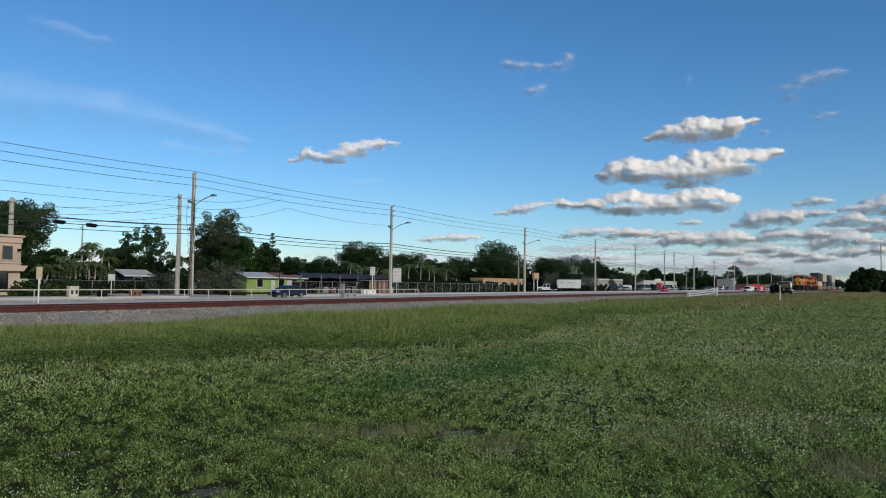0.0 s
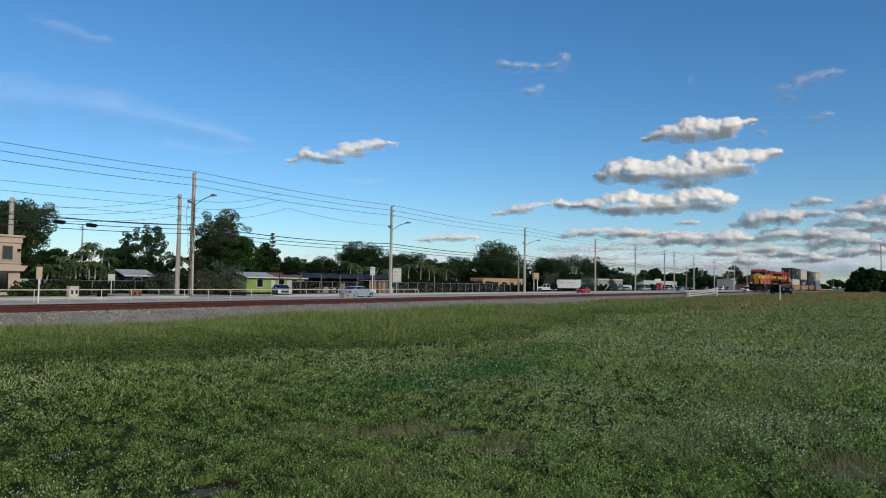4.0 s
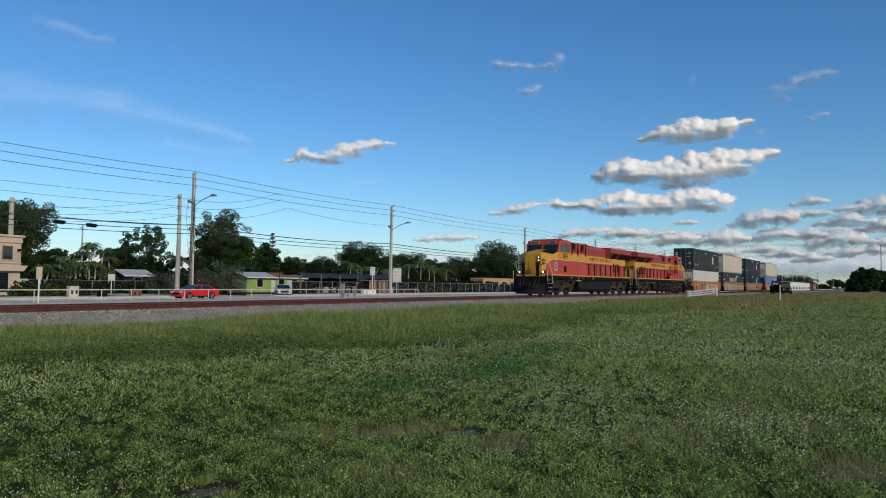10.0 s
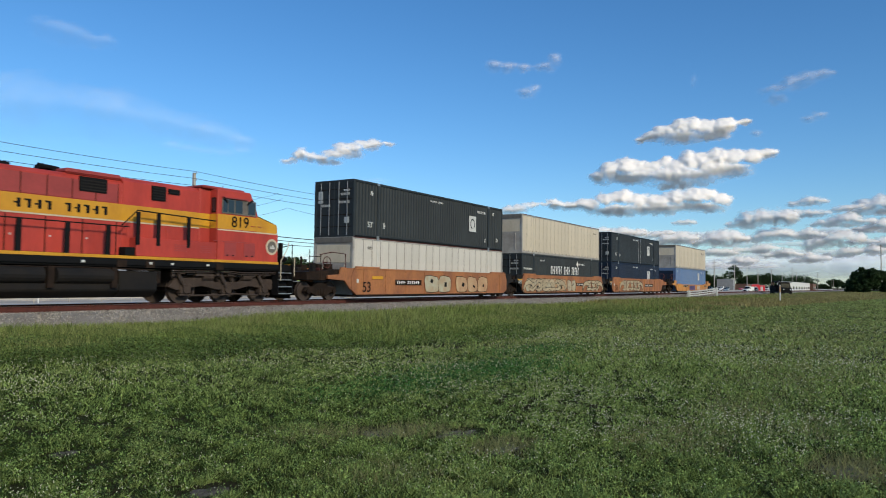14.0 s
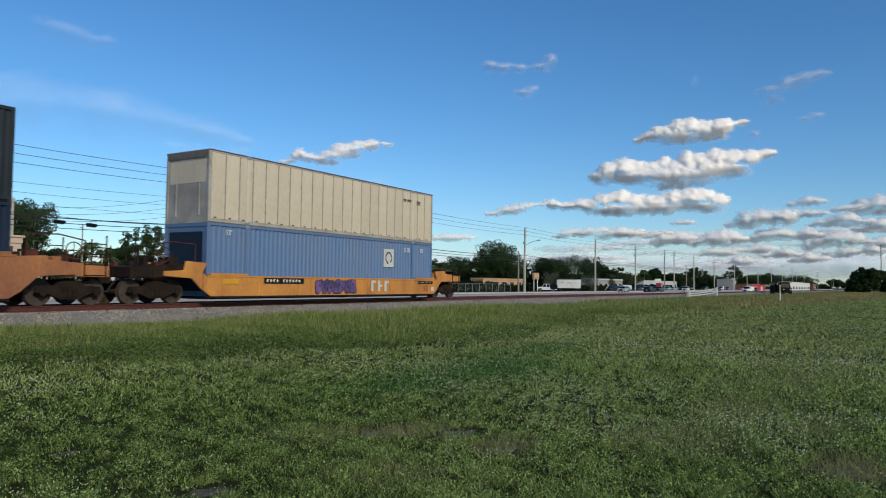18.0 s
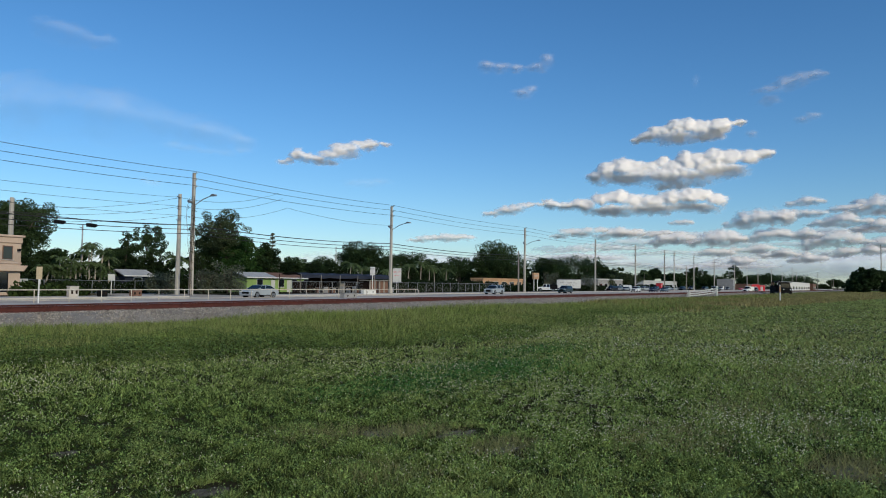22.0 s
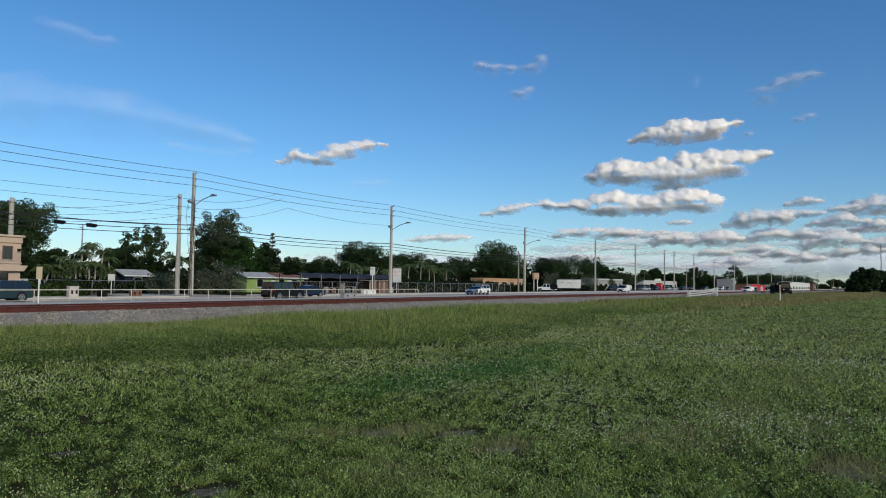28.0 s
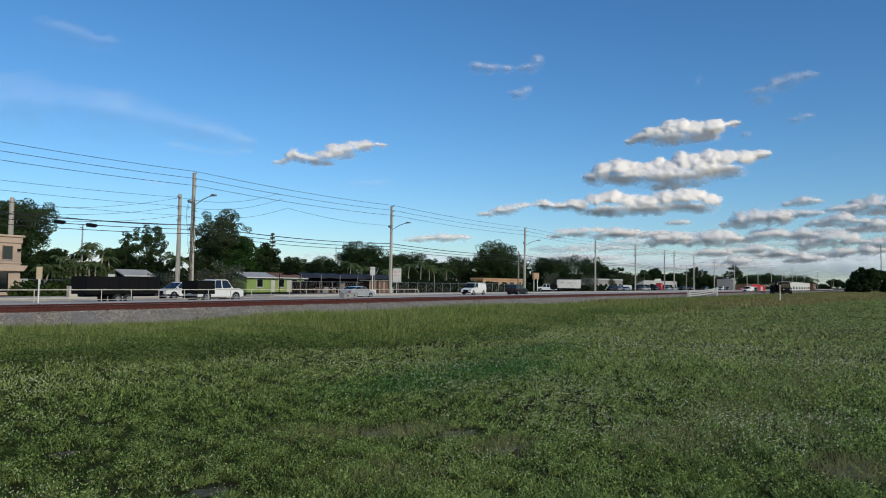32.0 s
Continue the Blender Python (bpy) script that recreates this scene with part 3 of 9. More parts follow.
def build_road():
    bm = bx(bmesh.new(), -300, 2500, 49.7, 65.2, ROAD_Z - 0.3, ROAD_Z)
    road = tagged(part("road", bm, "asphalt"), "pale worn asphalt road beside the railway", "road", kind="structure")
    for y in (50.2, 56.6, 56.85, 64.4):
        part("lane_line", bx(bmesh.new(), -200, 900, y, y + 0.12, ROAD_Z, ROAD_Z + 0.005), "white", road, "painted lane line")
    side = bx(bmesh.new(), 53, 64, 65.5, 110, ROAD_Z - 0.3, ROAD_Z + 0.002)
    tagged(part("side_street", side, "asphalt"), "asphalt side street joining the road", "road", kind="structure")
    near = tagged(part("kerb_near", bx(bmesh.new(), -300, 900, 49.3, 49.69, ROAD_Z - 0.3, ROAD_Z + 0.18), "concrete", bevel=0.02), "low grey concrete road kerb", "kerb", kind="structure")
    strip = bx(bmesh.new(), -300, 900, 42.0, 49.28, ROAD_Z - 0.5, ROAD_Z + 0.28)
    tagged(part("verge_pavement", strip, "concrete"), "pale concrete pavement between track and road", "pavement", kind="structure")
    for x0, x1 in ((-300, 52), (65, 900)):
        k = part("pavement", bx(bmesh.new(), x0, x1, 65.4, 70.5, ROAD_Z - 0.3, ROAD_Z + 0.15), "concrete", bevel=0.02)
        tagged(k, "grey concrete pavement on the far side of the road", "pavement", kind="structure")


build_road()


def build_fence():
    z0 = ROAD_Z + 0.28
    fence = thing("railing", "white pipe railing along the near edge of the road", "railing", pose(0, 48.5, z0))
    me = None
    xs = [-5.6 + 2.425 * i for i in range(33)]
    for x in xs:
        if me is None:
            ob = part("post", cyl(bmesh.new(), (0, 0, 0), (0, 0, 0.9), 0.032, 8), "rail_paint", fence)
            me = ob.data
        else:
            ob = new("post", me)
            ob.parent = fence
        ob.location = (x, 0, 0)
    for z in (0.88, 0.16):
        rod("rail", "rail_paint", fence, (xs[0], 0, z), (xs[-1], 0, z), 0.036 if z > 0.5 else 0.018, 8)
    bend = [(xs[-1], 0, 0.88), (xs[-1] + 0.5, 0, 0.86), (xs[-1] + 0.75, 0, 0.65), (xs[-1] + 0.75, 0, 0.0)]
    part("end_loop", tube(bmesh.new(), bend, 0.04, 8), "rail_paint", fence)


build_fence()


# ---- poles and cables ----
POLE_Y = 68.0
POLE_X = [15.0, 54.2, 93.6, 145.1, 192.0, 230.7, 282.7, 317.7, 362.5, 420.0, 464.0, 510.0, 580.0, 650.0]
PAVE_Z = ROAD_Z + 0.15


def light_pole(x, h, lean=0.0):
    p = thing("street_lamp", "tall square concrete pole with a cobra-head street light and power lines", "street lamp", pose(x, POLE_Y, PAVE_Z, 0, lean, 0), "roadside poles")
    bm = bmesh.new()
    prof = [(-0.24, 0.0), (0.24, 0.0), (0.13, h), (-0.13, h)]
    prism(bm, prof, -0.18, 0.18)
    part("pole", bm, "pole", p, bevel=0.03)
    arm = [(0, -0.1, h - 3.9), (0.05, -1.6, h - 3.2), (0.1, -3.0, h - 2.85)]
    part("lamp_arm", tube(bmesh.new(), arm, 0.05, 6), "steel", p)
    bm = bmesh.new()
    prism(bm, [(-2.9, h - 2.93), (-3.75, h - 2.93), (-3.7, h - 2.74), (-3.2, h - 2.66), (-2.9, h - 2.78)], -0.05, 0.27, "x")
    part("lamp_head", bm, "steel", p, "grey cobra-head luminaire", bevel=0.03)
    for k in (0.1, 0.92, 1.75):
        part("insulator", cyl(cyl(bmesh.new(), (0, -0.1, h - k), (0, -0.45, h - k + 0.06), 0.03, 6), (0, -0.45, h - k), (0, -0.45, h - k + 0.22), 0.06, 8), "steel", p)
    part("light_bracket", cyl(bmesh.new(), (-0.15, 0, h - 3.5), (-0.75, 0, h - 3.4), 0.17, 8), "steel", p, "small floodlight on the pole")
    return p


POLE_H = [14.35, 14.35, 14.35, 14.5, 14.7, 15.2, 15.3, 15.0, 15.1, 14.0, 14.8, 14.8, 15.0, 15.0]
for x, h in zip(POLE_X, POLE_H):
    light_pole(x, h)


def cable(p, q, sag, r=0.016, name="cable", label="thin black overhead power cable", mat="cable"):
    p, q = Vector(p), Vector(q)
    pts = [p.lerp(q, i / 12) - Vector((0, 0, sag * 4 * (i / 12) * (1 - i / 12))) for i in range(13)]
    ob = part(name, tube(bmesh.new(), pts, r, 4), mat)
    return tagged(ob, label, "cable", "overhead cables")


for i in range(len(POLE_X) - 1):
    a, b = POLE_X[i], POLE_X[i + 1]
    for k in (0.1, 0.92, 1.75):
        cable((a, POLE_Y - 0.45, PAVE_Z + POLE_H[i] - k + 0.2), (b, POLE_Y - 0.45, PAVE_Z + POLE_H[i + 1] - k + 0.2), 0.35, 0.03)
for i in range(0, 8):
    a, b = POLE_X[i], POLE_X[i + 1]
    for k, r in ((6.15, 0.065), (6.65, 0.05), (7.15, 0.045)):
        cable((a, POLE_Y + 0.3, PAVE_Z + POLE_H[i] - k), (b, POLE_Y + 0.3, PAVE_Z + POLE_H[i + 1] - k), 0.5, r, label="thick black overhead telephone cable")


def plain_pole(x, y, z, h, r, mat, label, bars=0):
    p = thing("utility_pole", label, "utility pole", pose(x, y, z))
    rod("pole", mat, p, (0, 0, 0), (0, 0, h), r, 10, r * 0.65)
    for i in range(bars):
        rod("insulator", "steel", p, (-0.05, -0.1, h - 0.5 - 1.4 * i), (-0.6, -0.25, h - 0.35 - 1.4 * i), 0.05, 6)
    return p


plain_pole(55.1, 71.6, PAVE_Z, 12.15, 0.3, "pole", "round concrete utility pole with side insulators", 3)
plain_pole(40.0, 80.0, PAVE_Z, 10.5, 0.34, "pole", "stout concrete pole behind the tan building", 2)
plain_pole(55.3, 92.0, PAVE_Z, 9.1, 0.13, "steel", "thin grey metal pole among palms", 1)
plain_pole(135.0, 115.0, PAVE_Z, 10.5, 0.15, "wood", "grey wooden pole among the trees", 1)
plain_pole(144.0, 69.0, PAVE_Z, 9.3, 0.2, "wood", "brown wooden pole beside a light pole", 0)
plain_pole(268.0, 68.0, PAVE_Z, 15.4, 0.25, "wood", "tall wooden roadside power pole", 2)
plain_pole(303.7, 68.0, PAVE_Z, 10.4, 0.2, "wood", "short wooden roadside power pole", 0)
plain_pole(338.0, -1.3, FIELD_Z, 19.5, 0.25, "wood", "tall wooden pole at the far end of the field", 1)
for x, y, h in ((430, 40, 13), (500, 44, 12), (560, 36, 13), (640, 30, 12), (700, 34, 11)):
    plain_pole(x, y, ROAD_Z, h, 0.2, "wood", "far wooden pole by the line", 1)
# Cables of the crossing side-street line, and taps from it to the main line.
for k, (z0, z1, tx, tz) in enumerate(((10.75, 10.3, 67.6, 12.55), (9.7, 9.4, 68.3, 11.9), (8.6, 8.3, 69.2, 10.7))):
    cable((54.8, 71.3, z0), (20.0, 72.5, z1 + 0.2), 0.35, 0.022)
    cable((54.8, 71.3, z0), (tx, POLE_Y - 0.4, tz), 0.9, 0.024)
    cable((54.8, 71.3, z0 - 0.05), (39.9, 79.6, 8.6 - 0.6 * k), 0.6, 0.024)
cable((69.2, POLE_Y - 0.4, 10.7), (93.6, POLE_Y - 0.3, 10.2), 0.5, 0.022)
cable((36.0, 66.0, 6.75), (54.2, 67.7, 7.3), 0.3, 0.03, label="span wire carrying the traffic signals")
cable((36.0, 66.0, 6.75), (8.0, 64.0, 7.4), 0.3, 0.03, label="span wire carrying the traffic signals")
for x in (55.0, 55.8, 56.4):
    cable((54.35, POLE_Y, PAVE_Z + 7.5), (x + 1.2, POLE_Y + 1.2, PAVE_Z), 0.0, 0.018, label="steel guy wire of a pole")


# ---- the train ----
def letter_bars(parent, s0, s1, z, h, y, words, mat="black", name="lettering"):
    """Lettering too small to read: short upright bars in groups."""
    total = sum(words) + len(words) - 1
    step = (s1 - s0) / total
    k = 0
    for w in words:
        bm = bmesh.new()
        for i in range(w):
            a = s0 + (k + i) * step
            bx(bm, a, a + step * 0.34, y - 0.004, y + 0.004, z, z + h)
            bx(bm, a, a + step * 0.66, y - 0.003, y + 0.003, z + h * (0.42 if i % 2 else 0.78), z + h * (0.6 if i % 2 else 1.0))
        part(name, bm, mat, parent)
        k += w + 1


def wheelset(parent, s, r, gauge=0.7525):
    ws = thing("wheelset", "", "")
    ws.parent = parent
    ws.location = (s, 0, r)
    for side in (-1, 1):
        bm = bmesh.new()
        y = side * gauge
        cyl(bm, (0, y - 0.065, 0), (0, y + 0.065, 0), r, 24)
        cyl(bm, (0, y - side * 0.085, 0), (0, y - side * 0.065, 0), r + 0.03, 24)
        cyl(bm, (0, y + side * 0.065, 0), (0, y + side * 0.16, 0), 0.14, 10)
        for q in range(6):
            a = q * math.pi / 3
            cyl(bm, (0.6 * r * math.cos(a), y + side * 0.06, 0.6 * r * math.sin(a)), (0.6 * r * math.cos(a), y + side * 0.075, 0.6 * r * math.sin(a)), 0.05, 6)
        part("wheel", bm, "wheel", ws)
    rod("axle", "wheel", ws, (0, -0.7, 0), (0, 0.7, 0), 0.09, 8)
    SPIN.append((ws, s, r))
    return ws


SPIN = []


def six_wheel_truck(loco, axles):
    c = axles[1]
    for side in (-1, 1):
        y = side * 1.04
        bm = bmesh.new()
        prism(bm, [(axles[0] - 0.75, 0.62), (axles[0] - 0.45, 0.95), (c - 1.0, 1.0), (c - 0.6, 0.82), (c + 0.6, 0.82), (c + 1.0, 1.0), (axles[2] + 0.45, 0.95), (axles[2] + 0.75, 0.62), (axles[2] + 0.4, 0.5), (c + 1.2, 0.66), (c + 0.5, 0.52), (c - 0.5, 0.52), (c - 1.2, 0.66), (axles[0] - 0.4, 0.5)], y - 0.09, y + 0.09)
        part("side_frame", bm, "truck", loco, "cast truck side frame", bevel=0.015)
        for a in axles:
            bm = bmesh.new()
            bx(bm, a - 0.24, a + 0.24, y - 0.14, y + 0.14, 0.36, 0.74)
            part("axle_box", bm, "truck", loco, bevel=0.03)
            rod("axle_cap", "truck", loco, (a, y + side * 0.14, 0.53), (a, y + side * 0.2, 0.53), 0.16, 12)
            for k in (-0.34, 0.34):
                bm = bmesh.new()
                for j in range(4):
                    cyl(bm, (a + k, y, 0.62 + j * 0.085), (a + k, y, 0.665 + j * 0.085), 0.1, 10)
                cyl(bm, (a + k, y, 0.6), (a + k, y, 0.97), 0.06, 8)
                part("spring", bm, "truck", loco)
        for k in (-1.0, 1.0):
            rod("brake_cylinder", "truck", loco, (c + k - 0.25, y + side * 0.1, 1.02), (c + k + 0.25, y + side * 0.1, 1.02), 0.13, 10)
        part("brake_rigging", tube(tube(bmesh.new(), [(axles[0] + 0.35, y + side * 0.12, 0.28), (c - 0.3, y + side * 0.12, 0.36), (c + 0.3, y + side * 0.12, 0.3), (axles[2] - 0.2, y + side * 0.12, 0.3)], 0.035), [(axles[0] - 0.4, y + side * 0.1, 1.12), (c, y + side * 0.14, 1.06), (axles[2] + 0.4, y + side * 0.1, 1.12)], 0.03), "truck", loco)
        r = random.Random(int(axles[0] * 10) + side)
        for a in axles:
            part("brake_shoe", prism(bmesh.new(), [(a - 0.66, 0.3), (a - 0.56, 0.28), (a - 0.54, 0.78), (a - 0.64, 0.8)], y - 0.34, y - 0.2), "wheel", loco)
            part("damper", cyl(cyl(bmesh.new(), (a + 0.1, y + side * 0.18, 0.6), (a + 0.42, y + side * 0.2, 1.1), 0.05, 8), (a + 0.22, y + side * 0.19, 0.8), (a + 0.42, y + side * 0.2, 1.1), 0.075, 8), "wheel", loco)
            box("tie_bar", "truck", loco, a - 0.3, a + 0.3, y + side * 0.1 - 0.04, y + side * 0.1 + 0.04, 0.3, 0.36)
        for i in range(9):
            a = axles[0] - 0.6 + i * (axles[2] - axles[0] + 1.2) / 8 + r.uniform(-0.12, 0.12)
            z = r.uniform(0.98, 1.12)
            w = r.uniform(0.06, 0.2)
            box("bracket", r.choice(["truck", "wheel", "black"]), loco, a - w, a + w, y + side * 0.14 - 0.08, y + side * 0.14 + 0.08, z, z + r.uniform(0.1, 0.24), "", 0.012)
        for k, z in enumerate((1.2, 1.27)):
            part("air_pipe", tube(bmesh.new(), [(axles[0] - 0.8, y + side * 0.28, z), (c - 0.5, y + side * 0.3, z - 0.06), (c + 0.4, y + side * 0.28, z + 0.02), (axles[2] + 0.8, y + side * 0.3, z - 0.04)], 0.02), "wheel", loco)
        part("sand_pipe", tube(bmesh.new(), [(axles[0] - 0.7, y, 1.3), (axles[0] - 0.72, y, 0.6), (axles[0] - 0.55, y - side * 0.25, 0.15)], 0.03), "truck", loco)
    box("bolster", "truck", loco, axles[0] - 0.4, axles[2] + 0.4, -0.85, 0.85, 0.62, 1.2)
    for a in axles:
        wheelset(loco, a, 0.53)


def locomotive(number, lit, label):
    loco = thing("locomotive", label, "locomotive", group="coupled locomotives")
    # Frame, walkway and yellow sill stripe.
    box("frame", "black", loco, 0.05, 20.95, -1.42, 1.42, 1.3, 1.6, bevel=0.02)
    for side in (-1, 1):
        y = side * 1.5
        box("sill_stripe", "yellow", loco, 0.9, 20.2, min(y, y - side * 0.1), max(y, y - side * 0.1), 1.6, 1.7, "yellow stripe along the frame sill")
        box("sill_edge", "black", loco, 0.9, 20.2, min(y - side * 0.01, y - side * 0.1), max(y - side * 0.01, y - side * 0.1), 1.38, 1.596)
        for s in (3.9, 7.0, 8.1, 17.3):
            box("sill_bracket", "under", loco, s, s + 0.35, y - 0.03, y + 0.03, 1.3, 1.55)
        for s in (4.6, 6.2, 7.1, 9.6):
            box("sill_plate", "whitedull", loco, s, s + 0.12, y + side * 0.031 - 0.004, y + side * 0.031 + 0.004, 1.42, 1.5)
    # Nose: chamfered front, rising to the windscreen.
    bm = bmesh.new()
    low = [(0.32, -0.72), (0.95, -1.47), (2.2, -1.47), (2.2, 1.47), (0.95, 1.47), (0.32, 0.72)]
    top = [(0.38, -0.68, 3.36), (0.95, -1.42, 3.27), (2.12, -1.44, 3.56), (2.12, 1.44, 3.56), (0.95, 1.42, 3.27), (0.38, 0.68, 3.36)]
    a = [bm.verts.new((x, y, 1.62)) for x, y in low]
    b = [bm.verts.new(p) for p in top]
    ridge = [bm.verts.new((0.6, -0.5, 3.5)), bm.verts.new((0.6, 0.5, 3.5)), bm.verts.new((2.1, -0.5, 3.74)), bm.verts.new((2.1, 0.5, 3.74))]
    for i in range(6):
        bm.faces.new((a[i], a[(i + 1) % 6], b[(i + 1) % 6], b[i]))
    bm.faces.new(a[::-1])
    bm.faces.new((b[0], b[1], ridge[0]))
    bm.faces.new((b[1], b[2], ridge[2], ridge[0]))
    bm.faces.new((ridge[0], ridge[2], ridge[3], ridge[1]))
    bm.faces.new((b[5], ridge[1], b[4]))
    bm.faces.new((b[4], ridge[1], ridge[3], b[3]))
    bm.faces.new((b[0], ridge[0], ridge[1], b[5]))
    part("nose", bm, "yellow", loco, "yellow short nose", bevel=0.03)
    bm = bmesh.new()
    for side in (-1, 1):
        v = [bm.verts.new((x, side * y, z)) for x, y, z in ((0.97, 1.42, 3.29), (2.13, 1.455, 3.585), (2.13, 0.5, 3.765), (0.65, 0.5, 3.525))]
        bm.faces.new(v)
    part("apron", bm, "black", loco, "black anti-glare panel")
    for side in (-1, 1):
        # Red lower side, with a swept white edge on the chamfered corner.
        def on_chamfer(k, z, out=0.012):
            return (0.32 + 0.63 * k + (0.06 * (z - 1.62) / 1.6) * (1 - k) - out * 0.6, side * (0.72 + 0.75 * k - 0.04 * (z - 1.62) / 1.6 + out), z)
        bm = bmesh.new()
        curve = [(0.30, 1.66), (0.36, 2.1), (0.48, 2.45), (0.66, 2.7), (0.85, 2.83), (1.0, 2.87)]
        bm.faces.new([bm.verts.new(on_chamfer(k, z)) for k, z in curve + [(1.0, 1.66)]])
        part("corner_panel", bm, "red", loco, "red corner of the nose")
        bm = bmesh.new()
        for (k0, z0), (k1, z1) in zip(curve[:-1], curve[1:]):
            bm.faces.new([bm.verts.new(on_chamfer(k, z, 0.016)) for k, z in ((k0, z0), (k1, z1), (k1 - 0.02, z1 + 0.05), (k0 - 0.05, z0 + 0.02))])
        part("corner_stripe", bm, "cream_stripe", loco, "white edge stripe")
        y = side * 1.475
        box("lower_panel", "red", loco, 0.96, 4.7 if side < 0 else 4.19, min(y, y - side * 0.04), max(y, y - side * 0.04), 1.7, 2.86, "red lower cab side")
        y = side * 1.48
        box("side_stripe", "cream_stripe", loco, 0.96, 8.0 if side < 0 else 4.2, min(y, y - side * 0.03), max(y, y - side * 0.03), 2.86, 2.91, "cream stripe")
        e = 1.55 if side < 0 else 1.3
        rod("seal", "cream_stripe", loco, (e, side * 1.476, 2.33), (e, side * 1.492, 2.33), 0.34, 20, label="round white emblem with a dark centre")
        rod("seal_centre", "grime", loco, (e, side * 1.492, 2.33), (e, side * 1.497, 2.33), 0.25, 16)
        bm = bmesh.new()
        for q in range(5):
            bx(bm, e - 0.17 + 0.06 * q, e - 0.13 + 0.06 * q, side * 1.5 - 0.003, side * 1.5 + 0.003, 2.25, 2.33 + 0.05 * (q % 3))
        part("seal_mark", bm, "whitedull", loco)
        if side < 0:
            box("grille_box", "black", loco, 3.12, 3.66, side * 1.48 - 0.012, side * 1.48 + 0.012, 1.92, 2.4, "black air intake grille")
        else:
            for a in (2.25, 3.25):
                v = box("toolbox_door", "darkred", loco, a, a + 0.6, 1.472, 1.486, 1.85, 2.4, "small red hatch in the cab side")
                for q in range(2):
                    box("hinge", "black", v, a + 0.1 + 0.3 * q, a + 0.2 + 0.3 * q, 1.484, 1.494, 1.87, 1.91)
        box("door_seam", "darkred", loco, 2.3, 4.4, side * 1.478 - 0.004, side * 1.478 + 0.004, 2.42, 2.45)
        text_part("road_number", number, 0.62, "black", loco, Matrix.Translation((3.36 if side < 0 else 3.08, side * 1.505, 3.22)) @ Euler((radians(90), 0, 0 if side < 0 else math.pi)).to_matrix().to_4x4(), "black painted road number")
        letter_bars(loco, 1.95, 2.55, 3.1, 0.05, side * 1.49, (3, 4), "darkred", "stencil")
    # Cab.
    bm = bmesh.new()
    prism(bm, [(2.1, 1.62), (2.1, 3.58), (2.42, 4.36), (2.5, 4.5), (4.2, 4.5), (4.2, 1.62)], -1.46, 1.46)
    prism(bm, [(4.15, 1.62), (4.15, 4.495), (4.72, 4.495), (4.72, 1.62)], -1.455, 1.02)
    part("cab", bm, "red", loco, "red crew cab", bevel=0.05)
    for side in (-1, 1):
        y = side * 1.472
        box("cab_band", "yellow", loco, 2.12, 4.72 if side < 0 else 4.2, min(y, y - side * 0.03), max(y, y - side * 0.03), 2.93, 3.5, "yellow band round the cab")
        back = 0.0 if side < 0 else 0.27
        win = box("side_window_frame", "grime", loco, 2.52 - back, 4.28 - back, side * 1.468 - 0.02, side * 1.468 + 0.02, 3.54, 4.14, "grey window frames")
        for w0, w1 in ((2.57 - back, 2.95 - back), (3.25 - back, 3.62 - back), (3.68 - back, 3.98 - back), (4.02 - back, 4.24 - back)):
            box("pane", "glass", win, w0, w1, side * 1.49 - 0.006, side * 1.49 + 0.006, 3.6, 4.1, "dark cab window")
        box("sunshade", "darkred", loco, 3.0 - back, 4.3 - back, side * 1.5 - 0.06, side * 1.5 + 0.06, 4.15, 4.2)
        if side > 0:
            for a, b in ((2.75, 2.5), (3.75, 4.0)):
                rod("shade_arm", "black", loco, (a, 1.5, 3.98), (b, 1.55, 4.18), 0.03, 6)
    # Back wall of the cab on the walkway side.
    wall = box("cab_door", "red", loco, 4.2, 4.225, 1.06, 1.43, 1.75, 4.25, "red cab door with a small window")
    box("door_band", "yellow", wall, 4.225, 4.23, 1.06, 1.43, 2.93, 3.5)
    box("door_frame", "black", wall, 4.225, 4.235, 1.12, 1.38, 3.55, 4.15)
    box("door_pane", "glass", wall, 4.235, 4.24, 1.15, 1.35, 3.6, 4.1, "dark window pane")
    box("walkway_cabinet", "red", loco, 4.23, 7.7, 1.03, 1.45, 1.7, 2.36, "low red equipment cabinet on the walkway", 0.02)
    for a in (4.45, 5.6):
        for q in range(4):
            box("cabinet_louvre", "darkred", loco, a, a + 0.55, 1.446, 1.458, 1.95 + 0.07 * q, 1.98 + 0.07 * q)
    box("cabinet_step", "black", loco, 7.72, 8.1, 1.05, 1.42, 1.72, 2.0, "black step up to the cabinet", 0.01)
    box("filter_housing", "darkred", loco, 8.0, 10.0, -0.95, 0.95, 4.34, 4.52, "raised roof over the air filters", 0.06)
    bm = bmesh.new()
    v = [bm.verts.new(p) for p in ((2.093, -1.44, 3.57), (2.093, 1.44, 3.57), (2.335, 1.44, 4.2), (2.335, -1.44, 4.2))]
    bm.faces.new(v)
    part("windscreen_surround", bm, "darkred", loco, "dark red surround of the windscreen")
    for y0, y1 in ((-1.32, -0.12), (0.12, 1.32)):
        bm = bmesh.new()
        v = [bm.verts.new(p) for p in ((2.115, y0, 3.66), (2.115, y1, 3.66), (2.30, y1, 4.12), (2.30, y0, 4.12))]
        w = [bm.verts.new((p.co.x - 0.03, p.co.y, p.co.z + 0.012)) for p in v]
        bm.faces.new(v)
        bm.faces.new(w[::-1])
        for i in range(4):
            bm.faces.new((v[i], v[(i + 1) % 4], w[(i + 1) % 4], w[i]))
        part("windscreen", bm, "glass", loco, "dark windscreen pane")
